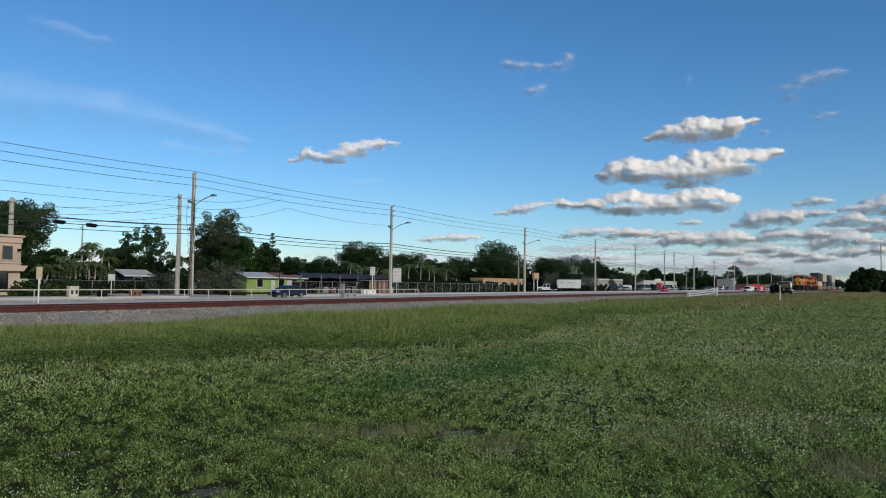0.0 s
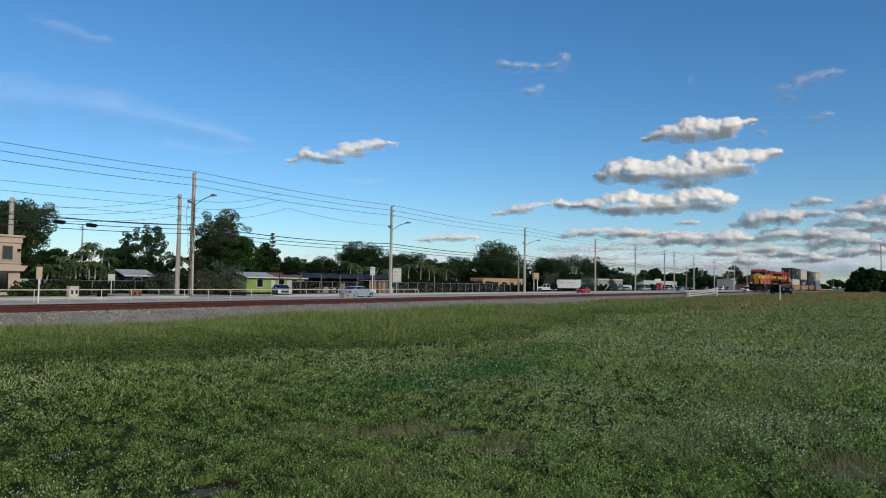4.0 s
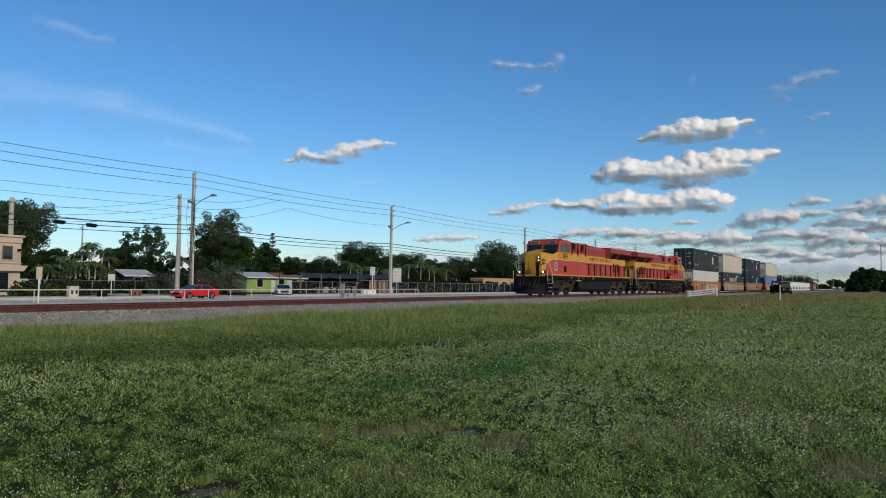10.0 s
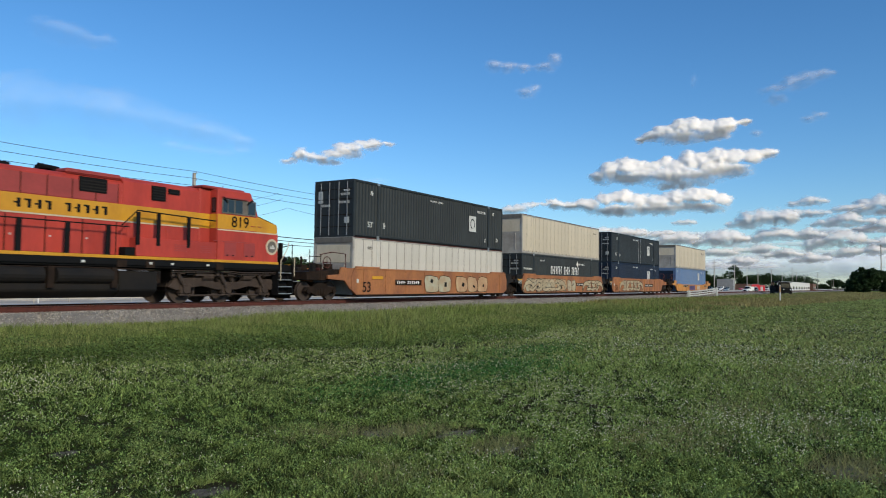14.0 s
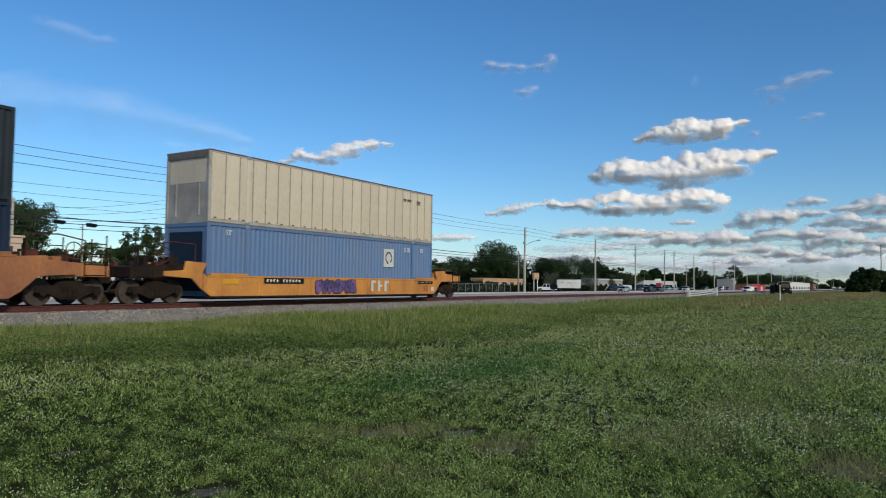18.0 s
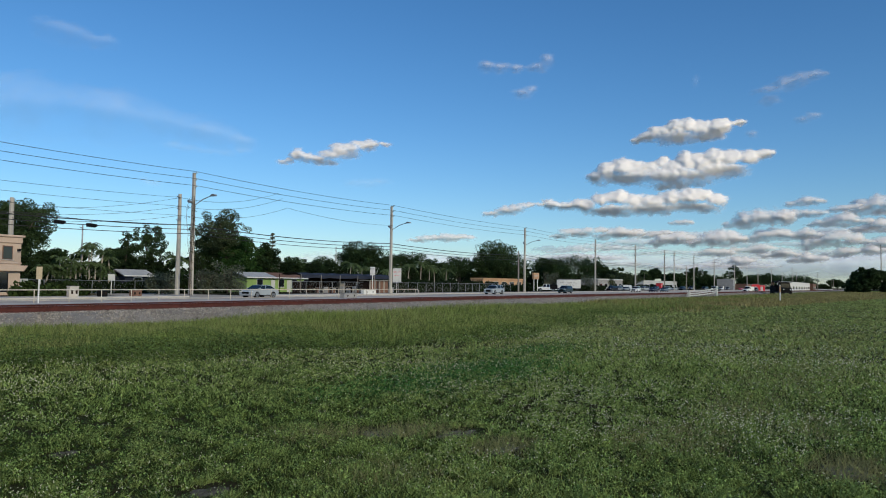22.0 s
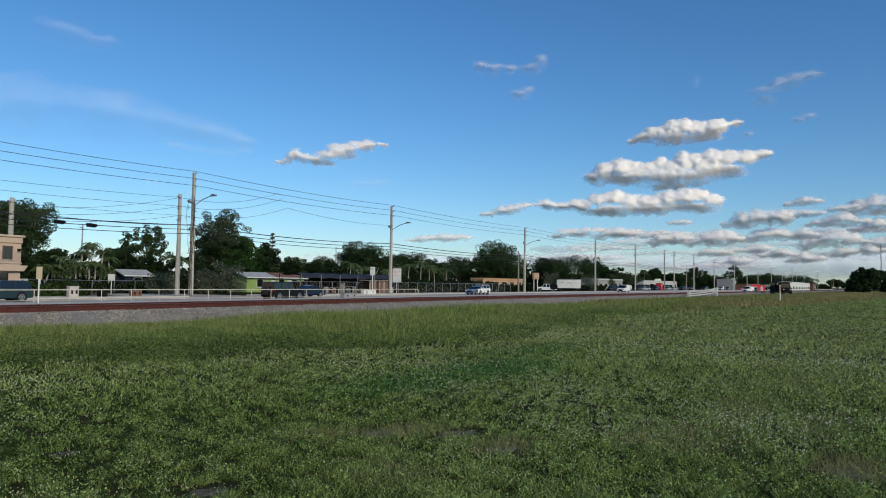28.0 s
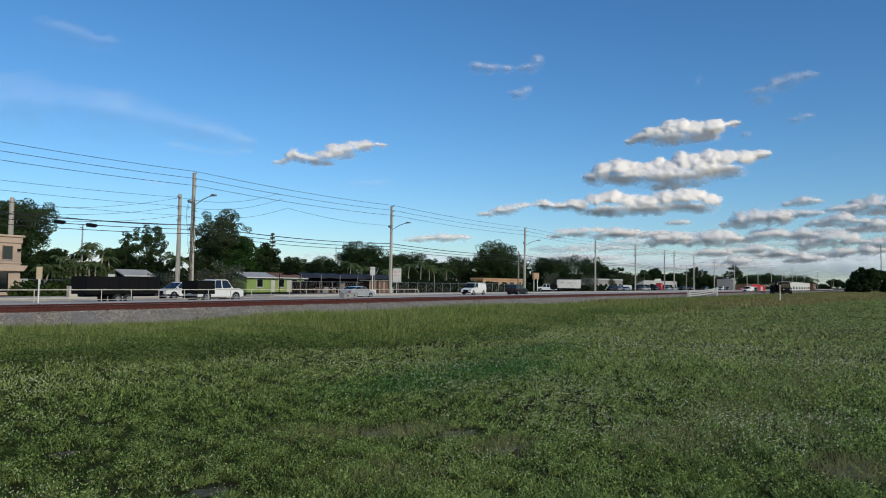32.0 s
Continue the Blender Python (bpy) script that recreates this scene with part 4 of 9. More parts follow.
        rod("wiper", "black", loco, (2.09, y0 + 0.2, 3.68), (2.24, y0 + 0.75, 4.0), 0.012, 5)
    for y in (-0.75, 0.75):
        box("number_board", "graffiti", loco, 2.33, 2.44, y - 0.36, y + 0.36, 4.24, 4.42, "lit number board")
        bm = bmesh.new()
        for q in range(3):
            bx(bm, 2.32, 2.33, y - 0.26 + q * 0.19, y - 0.13 + q * 0.19, 4.27, 4.39)
        part("board_digits", bm, "black", loco)
    box("cab_roof", "darkred", loco, 2.62, 4.72, -1.2, 1.2, 4.49, 4.6, bevel=0.04)
    box("roof_unit", "black", loco, 2.7, 3.3, -1.25, -0.6, 4.5, 4.62, "black air conditioner housing", 0.03)
    rod("antenna", "steel", loco, (2.9, 0.2, 4.58), (2.9, 0.2, 4.85), 0.02, 6)
    # Head and ditch lamps, front platform, plough, steps.
    for z in (2.78, 3.02):
        rod("headlamp_housing", "black", loco, (0.44, -0.52, z), (0.3, -0.52, z), 0.14, 14)
        rod("headlamp", "lamp" if lit else "lens", loco, (0.3, -0.52, z), (0.28, -0.52, z), 0.055, 14, label="round headlamp")
    for y in (-1.02, 1.02):
        rod("ditch_lamp_housing", "black", loco, (0.3, y, 1.86), (0.06, y, 1.86), 0.13, 14)
        rod("ditch_lamp", "lamp" if lit else "lens", loco, (0.06, y, 1.86), (0.04, y, 1.86), 0.07, 14, label="round ditch lamp")
    box("nose_door", "yellow", loco, 0.305, 0.34, -0.2, 0.32, 1.75, 2.75, "nose door")
    for q in range(4):
        box("nose_bar", "black", loco, 0.3, 0.34, -0.68, -0.25, 2.3 + q * 0.09, 2.34 + q * 0.09)
    for side in (-1, 1):
        bm = bmesh.new()
        for q in range(4):
            z = 2.5 + q * 0.12
            k0, k1 = 0.08, 0.34
            p = [(0.32 + 0.63 * k - 0.02, side * (0.72 + 0.75 * k), z + dz) for k, dz in ((k0, 0), (k1, 0), (k1, 0.05), (k0, 0.05))]
            bm.faces.new([bm.verts.new((x, y + side * 0.012, zz)) for x, y, zz in p])
        part("nose_stripes", bm, "black", loco, "thin black nose bars")
    for y in (-0.62, 0.62):
        box("platform_gate", "black", loco, -0.12, -0.04, y - 0.13, y + 0.13, 1.55, 2.6, "upright black plate beside the coupler", 0.02)
    for side in (-1, 1):
        part("front_handrail", tube(bmesh.new(), [(-0.08, side * 1.35, 1.6), (-0.08, side * 1.35, 2.5), (-0.08, side * 0.7, 2.4)], 0.025), "black", loco)
    for side in (-1, 1):
        part("step_rail", tube(bmesh.new(), [(0.75, side * 1.5, 0.9), (0.75, side * 1.5, 1.75), (0.35, side * 1.5, 2.35), (0.25, side * 1.46, 2.6)], 0.02), "cream_stripe", loco, "pale bent grab rail")
        part("step_rail", tube(bmesh.new(), [(-0.1, side * 1.48, 1.1), (-0.1, side * 1.48, 1.9)], 0.02), "cream_stripe", loco)
        part("rear_step_rail", tube(bmesh.new(), [(20.35, side * 1.5, 0.9), (20.35, side * 1.5, 2.0), (20.15, side * 1.5, 2.7)], 0.02), "cream_stripe", loco, "pale grab rail")
        part("rear_step_rail", tube(bmesh.new(), [(20.98, side * 1.5, 0.9), (20.98, side * 1.5, 2.0), (20.85, side * 1.4, 2.6)], 0.02), "cream_stripe", loco)
    for s0, s1 in ((0.0, 0.85), (20.3, 20.95)):
        for side in (-1, 1):
            well = box("step_well", "black", loco, s0, s1, min(side * 1.1, side * 1.14), max(side * 1.1, side * 1.14), 0.3, 1.6)
            for sx in (s0 - 0.03, s1):
                box("step_cheek", "black", loco, sx, sx + 0.03, min(side * 1.1, side * 1.48), max(side * 1.1, side * 1.48), 0.28, 1.6)
            for q in range(4):
                y0, y1 = side * 1.14, side * (1.47 - 0.02 * q)
                t = box("step_tread", "under", loco, s0 + 0.02, s1 - 0.02, min(y0, y1), max(y0, y1), 0.33 + 0.3 * q, 0.36 + 0.3 * q)
                box("tread_edge", "steel", t, s0 + 0.02, s1 - 0.02, y1 - 0.006, y1 + 0.006, 0.325 + 0.3 * q, 0.365 + 0.3 * q, "pale step edge")
    bm = bmesh.new()
    v = [bm.verts.new(p) for p in ((-0.05, -1.2, 0.95), (-0.15, 0, 0.95), (-0.05, 1.2, 0.95), (-0.1, 1.3, 0.12), (-0.55, 0, 0.12), (-0.1, -1.3, 0.12))]
    bm.faces.new((v[0], v[1], v[4], v[5]))
    bm.faces.new((v[1], v[2], v[3], v[4]))
    w = [bm.verts.new(p.co + Vector((0.05, 0, 0))) for p in v]
    bm.faces.new((w[5], w[4], w[1], w[0]))
    bm.faces.new((w[4], w[3], w[2], w[1]))
    for i, j in ((0, 1), (1, 2), (2, 3), (3, 4), (4, 5), (5, 0)):
        bm.faces.new((v[i], v[j], w[j], w[i]))
    part("snow_plough", bm, "tank", loco, "black steel pilot plough")
    for s, d in ((-0.1, -1), (20.95, 1)):
        bm = bmesh.new()
        bx(bm, min(s, s + d * 0.35), max(s, s + d * 0.35), -0.14, 0.14, 0.72, 1.0)
        bx(bm, min(s + d * 0.3, s + d * 0.62), max(s + d * 0.3, s + d * 0.62), -0.2, 0.22, 0.7, 1.02)
        part("coupler", bm, "under", loco, "knuckle coupler", bevel=0.04)
        for y in (-0.8, -0.5, 0.5, 0.8):
            part("air_hose", tube(bmesh.new(), [(s, y, 1.25), (s + d * 0.25, y, 1.0), (s + d * 0.35, y * 0.8, 0.6)], 0.03), "rubber", loco)
    box("end_plate", "black", loco, -0.06, 0.1, -1.25, 1.25, 0.95, 1.6, "black front end plate with yellow top edge")
    box("end_edge", "yellow", loco, -0.07, -0.05, -1.25, 1.25, 1.52, 1.62)
    box("end_plate", "black", loco, 20.95, 21.05, -1.4, 1.4, 0.95, 1.6)
    # Long hood in sections.
    for s0, s1, w, zt in ((4.72, 8.0, 1.44, 4.48), (8.0, 13.9, 1.02, 4.36), (13.9, 20.03, 1.02, 4.36)):
        bm = bmesh.new()
        v = min(w, 1.02)
        prism(bm, [(-w, 1.6), (-w, zt - 0.16), (-w + 0.2, zt), (v - 0.2, zt), (v, zt - 0.16), (v, 1.6)], s0, s1, "x")
        part("hood", bm, "red", loco, "red long hood section", bevel=0.02)
        for side in (-1, 1):
            y = side * ((w if side < 0 else v) + 0.008)
            box("hood_band", "yellow", loco, s0, s1, y - 0.008, y + 0.008, 2.93, 3.5 if s0 < 13 else 3.42, "yellow band along the hood")
            if s0 < 5 and side > 0:
                box("hood_band", "yellow", loco, 4.24, 4.72, y - 0.008, y + 0.008, 2.93, 3.5, "yellow band along the hood")
            if s0 > 5 or side > 0:
                box("hood_stripe", "cream_stripe", loco, s0, s1, y - 0.009, y + 0.009, 2.88, 2.93, "thin white stripe")
    box("rear_face", "yellow", loco, 20.03, 20.05, -1.0, 1.0, 1.7, 3.5, "yellow rear end of the hood")
    for q in range(4):
        box("rear_bar", "black", loco, 20.05, 20.065, -1.0, 1.0, 2.5 + 0.13 * q, 2.56 + 0.13 * q)
    box("rear_board", "darkred", loco, 20.03, 20.052, -1.0, 1.0, 3.5, 3.86, "dark red number board")
    for y in (-0.68, 0.68):
        text_part("rear_number", number, 0.3, "whitedull", loco, Matrix.Translation((20.056, y, 3.68)) @ Euler((radians(90), 0, radians(90))).to_matrix().to_4x4(), "small white road number")
    for side in (-1, 1):
        rod("rear_lamp", "black", loco, (20.05, side * 0.3, 3.15), (20.09, side * 0.3, 3.15), 0.06, 12)
        y = -1.46 if side < 0 else 1.04
        for s0, s1, z0, z1 in ((4.95, 5.58, 3.86, 4.36), (6.84, 7.47, 3.84, 4.34)) if side < 0 else ((6.28, 6.87, 3.78, 4.3), (5.68, 6.17, 4.08, 4.26), (8.62, 9.6, 3.8, 4.28)):
            v = box("vent", "black", loco, s0, s1, y - 0.03, y + 0.03, z0, z1, "black louvred vent")
            for q in range(int((z1 - z0) / 0.1)):
                box("louvre", "tank", v, s0 + 0.03, s1 - 0.03, y + side * 0.03 - 0.012, y + side * 0.03 + 0.012, z0 + 0.04 + q * 0.1, z0 + 0.08 + q * 0.1)
        if side < 0:
            for s in (4.78, 6.1, 7.9):
                box("hood_post", "tank", loco, s, s + 0.12, y - 0.05, y + 0.05, 3.35, 4.4)
            rod("hood_rail", "tank", loco, (4.8, side * 1.53, 3.75), (7.9, side * 1.53, 3.75), 0.025, 6)
        else:
            for s in (5.48, 6.78, 7.6):
                box("stanchion", "black", loco, s, s + 0.13, 1.43, 1.49, 2.1, 3.25)
            part("handrail", tube(bmesh.new(), [(4.3, 1.46, 3.2), (7.7, 1.46, 3.3), (8.3, 1.46, 2.72)], 0.025), "black", loco)
            for s in (4.8, 6.4):
                box("hood_door", "red", loco, s, s + 1.4, 1.022, 1.042, 2.38, 2.84, "red hood door", 0.008)
        if side < 0:
            box("vent", "black", loco, 8.65, 9.1, side * 1.03 - 0.02, side * 1.03 + 0.02, 3.75, 4.15)
        # Hood doors and their seams.
        for i in range(9):
            s = 8.25 + i * 1.22
            d = box("hood_door", "red", loco, s, s + 1.14, side * 1.035 - 0.012, side * 1.035 + 0.012, 1.72, 2.84, "red hood door", 0.008)
            box("door_latch", "whitedull", d, s + 1.0, s + 1.06, side * 1.052 - 0.006, side * 1.052 + 0.006, 2.2, 2.26)
        for i in range(10):
            box("seam", "under", loco, 8.195 + i * 1.22, 8.225 + i * 1.22, side * 1.03 - 0.006, side * 1.03 + 0.006, 1.72, 2.86)
        for i in range(8):
            box("seam", "under", loco, 8.17 + i * 0.82, 8.19 + i * 0.82, side * 1.03 - 0.006, side * 1.03 + 0.006, 3.5, 4.18)
        # Panels above the yellow band take the darker red.
        for i in range(7):
            box("upper_panel", "darkred", loco, 8.2 + i * 0.82, 8.2 + i * 0.82 + 0.78, side * 1.028 - 0.008, side * 1.028 + 0.008, 3.52, 4.16, "", 0.006)
        letter_bars(loco, *((10.1, 15.84) if side < 0 else (8.57, 14.3)), 3.07, 0.28, side * 1.04, (7, 4, 5) if side < 0 else (5, 4, 7), "black", "lettering")
        for i in range(4):
            s = 16.48 + i * 0.53
            dz = 0.0 if i % 2 else 0.12
            gr = box("grille", "black", loco, s, s + 0.28, side * 1.05 - 0.012, side * 1.05 + 0.012, 1.98 + dz, 2.86 + dz, "tall black louvre")
            for q in range(6):
                box("slat", "under", gr, s + 0.03, s + 0.25, side * 1.064 - 0.004, side * 1.064 + 0.004, 2.02 + dz + 0.14 * q, 2.06 + dz + 0.14 * q)
        # Yellow swept end of the hood side, with a pale edge.
        if side > 0:
            sweep = [(19.15, 2.94), (19.45, 2.83), (19.62, 2.6), (19.76, 2.2), (19.83, 1.7)]
            bm = bmesh.new()
            bm.faces.new([bm.verts.new((a, side * 1.071, z)) for a, z in sweep + [(20.03, 1.7), (20.03, 2.94)]])
            part("swept_end", bm, "yellow", loco, "yellow swept end of the hood")
            bm = bmesh.new()
            for (a0, z0), (a1, z1) in zip(sweep[:-1], sweep[1:]):
                bm.faces.new([bm.verts.new((a, side * 1.074, z)) for a, z in ((a0, z0), (a1, z1), (a1 - 0.06, z1), (a0 - 0.06, z0 - 0.02))])
            part("swept_edge", bm, "cream_stripe", loco, "pale curved edge")
        # Handrail stanchions.
        for i, s in enumerate((8.7, 10.1, 11.6, 13.0, 14.4, 15.88, 16.85, 18.45, 19.75)):
            box("stanchion", "black", loco, s, s + 0.15, side * 1.46 - 0.03, side * 1.46 + 0.03, 1.62, 2.72)
        rod("handrail", "black", loco, (8.0, side * 1.46, 2.7), (20.2, side * 1.46, 2.7), 0.022, 6)
        for i in range(5):
            rod("gate_bar", "black", loco, (19.75 + i * 0.13, side * 1.4, 1.62), (19.75 + i * 0.13, side * 1.4, 2.5), 0.022, 6)
        # Radiator wing.
        bm = bmesh.new()
        prism(bm, [(side * 1.0, 4.42), (side * 1.0, 3.44), (side * 1.5, 3.92), (side * 1.56, 3.93), (side * 1.56, 4.37), (side * 1.5, 4.42)], 14.3, 20.03, "x")
        part("radiator_wing", bm, "darkred", loco, "overhanging red radiator wing", bevel=0.02)
        for s0, s1 in ((15.45, 16.85), (17.4, 18.65), (18.78, 19.95)):
            bm = bmesh.new()
            o = side * 0.012
            v = [bm.verts.new(p) for p in ((s0, side * 1.04 + o, 3.46), (s1, side * 1.04 + o, 3.46), (s1 - 0.12, side * 1.46 + o, 3.89), (s0 - 0.12, side * 1.46 + o, 3.89))]
            w = [bm.verts.new(p.co + Vector((0, side * 0.015, -0.015))) for p in v]
            bm.faces.new(v)
            bm.faces.new(w[::-1])
            for i in range(4):
                bm.faces.new((v[i], v[(i + 1) % 4], w[(i + 1) % 4], w[i]))
            part("radiator_screen", bm, "under", loco, "dark slanted radiator screen")
    box("radiator_roof", "darkred", loco, 14.3, 20.02, -1.4, 1.4, 4.37, 4.43, bevel=0.02)
    end = part("radiator_end", prism(bmesh.new(), [(-1.5, 3.92), (-1.56, 3.93), (-1.56, 4.37), (-1.5, 4.42), (-0.4, 4.56), (0.4, 4.56), (1.5, 4.42), (1.56, 4.37), (1.56, 3.93), (1.5, 3.92)], 20.032, 20.58, "x"), "darkred", loco, "flat overhanging end of the radiator", bevel=0.02)
    for side in (-1, 1):
        box("end_slot", "black", end, 20.579, 20.59, side * 0.9 - 0.12, side * 0.9 + 0.12, 4.15, 4.24)
    bm = bmesh.new()
    bx(bm, 11.5, 12.7, -0.5, 0.5, 4.34, 4.5)
    part("exhaust_stack", bm, "black", loco, "black exhaust stack", bevel=0.04)
    bm = bmesh.new()
    for k, y in enumerate((-0.35, -0.15, 0.05, 0.25)):
        cyl(bm, (9.85, y, 4.55), (10.3 + 0.08 * k, y, 4.55), 0.05, 8, 0.1)
    bx(bm, 9.95, 10.1, -0.4, 0.3, 4.36, 4.52)
    part("air_horn", bm, "black", loco, "black multi-chime air horn")
    for s in (8.4, 13.1):
        part("lifting_lug", bx(bmesh.new(), s, s + 0.3, -0.7, 0.7, 4.34, 4.44), "darkred", loco, bevel=0.02)
    bm = bmesh.new()
    for s0, s1, top in ((6.8, 14.4, 1.18),) if lit else ((6.8, 8.3, 1.18), (8.3, 13.1, 0.74), (13.1, 14.4, 1.18)):
        prism(bm, [(-1.1, 0.26), (-1.44, 0.5), (-1.44, top), (1.44, top), (1.44, 0.5), (1.1, 0.26)], s0, s1, "x")
    part("fuel_tank", bm, "tank", loco, "black fuel tank", bevel=0.04)
    for side in (-1, 1):
        if lit:
            rod("air_reservoir", "tank", loco, (8.2, side * 1.3, 1.27), (12.6, side * 1.3, 1.27), 0.1, 10)
        else:
            for s0, s1 in ((8.6, 10.5), (10.9, 12.8)):
                rod("air_reservoir", "tank", loco, (s0, side * 1.36, 1.0), (s1, side * 1.36, 1.0), 0.27, 16, label="black cylindrical air reservoir")
            for a in (8.45, 10.6, 12.9):
                box("reservoir_strap", "under", loco, a, a + 0.2, side * 1.45 - 0.12, side * 1.45 + 0.12, 0.6, 1.28)
        part("tank_pipe", tube(bmesh.new(), [(7.0, side * 1.47, 1.22), (9.5, side * 1.47, 1.26), (14.3, side * 1.47, 1.22)], 0.025), "under", loco)
        for s in (6.75, 14.45):
            rod("filler", "under", loco, (s, side * 1.3, 0.75), (s, side * 1.3, 1.2), 0.14, 10)
    six_wheel_truck(loco, (1.38, 3.37, 5.36))
    six_wheel_truck(loco, (15.3, 17.28, 19.26))
    return loco


def four_wheel_truck(car, c, label=""):
    for side in (-1, 1):
        y = side * 1.0
        bm = bmesh.new()
        prism(bm, [(c - 1.12, 0.42), (c - 1.05, 0.62), (c - 0.5, 0.66), (c - 0.35, 0.8), (c + 0.35, 0.8), (c + 0.5, 0.66), (c + 1.05, 0.62), (c + 1.12, 0.42), (c + 0.7, 0.38), (c + 0.3, 0.2), (c - 0.3, 0.2), (c - 0.7, 0.38)], y - 0.08, y + 0.08)
        part("side_frame", bm, "under", car, "cast side frame", bevel=0.02)
        for a in (-0.89, 0.89):
            rod("axle_cap", "under", car, (c + a, y, 0.44), (c + a, y + side * 0.14, 0.44), 0.12, 10)
        bm = bmesh.new()
        for k in (-0.18, 0, 0.18):
            cyl(bm, (c + k, y + side * 0.07, 0.28), (c + k, y + side * 0.07, 0.56), 0.075, 8)
        part("spring", bm, "under", car)
    box("bolster", "under", car, c - 0.2, c + 0.2, -1.05, 1.05, 0.5, 0.85)
    for a in (-0.89, 0.89):
        wheelset(car, c + a, 0.44)


def well_car(paint, zt, ends, label, marks):
    """A double-stack well car; s runs from the well's leading end. ends: whether each end has its own truck and coupler."""
    car = thing("well_car", label, "well car", group="well cars")
    L = 16.15
    for side in (-1, 1):
        y = side * 1.46
        bm = bmesh.new()
        prof = [(-0.3, 0.5), (0.1, 0.25), (L - 0.1, 0.25), (L + 0.3, 0.5), (L + 0.3, 1.18), (L + 0.1, zt), (0.0 - 0.1, zt), (-0.3, 1.18)]
        prism(bm, prof, y - 0.05, y + 0.05)
        part("side_wall", bm, paint, car, "", bevel=0.015)
        o = y + side * 0.05
        box("top_chord", paint, car, -0.1, L + 0.1, min(y - 0.06, y + 0.06), max(y - 0.06, y + 0.06) + 0.0, zt, zt + 0.07)
        for s0, s1 in ((0.05, 1.95), (L - 1.95, L - 0.05)):
            box("corner_plate", paint, car, s0, s1, y - 0.065, y + 0.065, zt + 0.07, zt + 0.15, "", 0.01)
        for i in range(9):
            s = 0.6 + i * 1.85
            box("stake", paint, car, s, s + 0.12, o - 0.02, o + 0.025, 0.3, zt - 0.02)
        box("bottom_flange", "under", car, 0.1, L - 0.1, y - 0.06, y + 0.075, 0.2, 0.27)
        for kind, s0, s1, z0, z1 in marks:
            if kind == "53":
                text_part("size_mark", "53", 0.72, "black", car, Matrix.Translation((s0, o + side * 0.036, z0)) @ Euler((radians(90), 0, 0 if side < 0 else math.pi)).to_matrix().to_4x4(), "black stencilled number")
            elif kind == "small53":
                text_part("size_mark", "53", 0.46, "darkred", car, Matrix.Translation((s0, o + side * 0.036, z0)) @ Euler((radians(90), 0, 0 if side < 0 else math.pi)).to_matrix().to_4x4(), "dark red stencilled number")
            elif kind == "bars":
                box("mark_panel", "under", car, s0, s1, o + side * 0.03 - 0.004, o + side * 0.03 + 0.004, z0, z1, "dark stencil panel")
                letter_bars(car, s0 + 0.15, s1 - 0.15, z0 + 0.06, z1 - z0 - 0.12, o + side * 0.036, (4, 6), "white", "reporting_mark")
            elif kind == "letters":
                letter_bars(car, s0, s1, z0, z1 - z0, o + side * 0.036, (3,), "whitedull", "painted_mark")
            elif kind == "yellow":
                box("reflector_plate", "yellow", car, s0, s1, o + side * 0.03 - 0.006, o + side * 0.03 + 0.006, z0, z1, "yellow plate")
            elif kind == "white":
                box("notice_plate", "whitedull", car, s0, s1, o + side * 0.03 - 0.006, o + side * 0.03 + 0.006, z0, z1, "small pale plate")
            elif side < 0:
                if kind == "graf":
                    tangle(car, s0, s1, z0, z1, o - 0.03)
                else:
                    graffiti(car, s0, s1, z0, z1, o - 0.03, kind)
    box("well_floor", "under", car, 0, L, -1.4, 1.4, 0.15, 0.25)
    for e, own in zip((0, 1), ends):
        d = -1 if e == 0 else 1
        s = 0.0 if e == 0 else L
        reach = 3.25 if own else 1.45
        a, b = sorted((s + d * 0.1, s + d * reach))
        deck = bmesh.new()
        p = [(s + d * 0.15, 0.95), (s + d * 0.15, 1.45), (s + d * 0.9, 1.5), (s + d * reach, 1.32), (s + d * reach, 0.95)]
        prism(deck, p, -1.3, 1.3)
        part("end_platform", deck, paint if own and e == 1 else "under", car, "end platform over the truck", bevel=0.02)
        for side in (-1, 1):
            y = side * 1.42
            bm = bmesh.new()
            p = [(s + d * 0.3, 0.5), (s + d * 0.3, 1.18), (s + d * 0.1, 1.55), (s + d * 1.05, 1.6), (s + d * 1.15, 1.25), (s + d * min(reach, 2.0), 1.2), (s + d * min(reach, 2.0), 1.02), (s + d * 0.8, 0.95)]
            prism(bm, p, y - 0.05, y + 0.05)
            part("end_gusset", bm, paint if own else "tank", car, "", bevel=0.01)
            if not own and e == 0:
                o = y + side * 0.056
                box("capacity_plate", "yellow", car, s - 1.0, s - 0.25, o - 0.006, o + 0.006, 1.16, 1.26, "yellow strip over the capacity mark")
                text_part("capacity_mark", "125T", 0.3, "white", car, Matrix.Translation((s - 0.62, o, 1.03)) @ Euler((radians(90), 0, 0 if side < 0 else math.pi)).to_matrix().to_4x4(), "white stencilled capacity")
            if own:
                for k in (2.35, 3.1):
                    rod("end_rail", "under", car, (s + d * k, side * 1.3, 0.9), (s + d * k, side * 1.3, 1.75 if paint == "wellyellow" and e == 1 else 2.35 if k > 3 else 2.15), 0.025, 6)
                for z in (1.0, 1.35, 1.7) if paint == "wellyellow" and e == 1 else (1.0, 1.35, 1.7, 2.05):
                    rod("ladder_rung", "under", car, (s + d * 2.35, side * 1.3, z), (s + d * 3.1, side * 1.3, z), 0.018, 6)
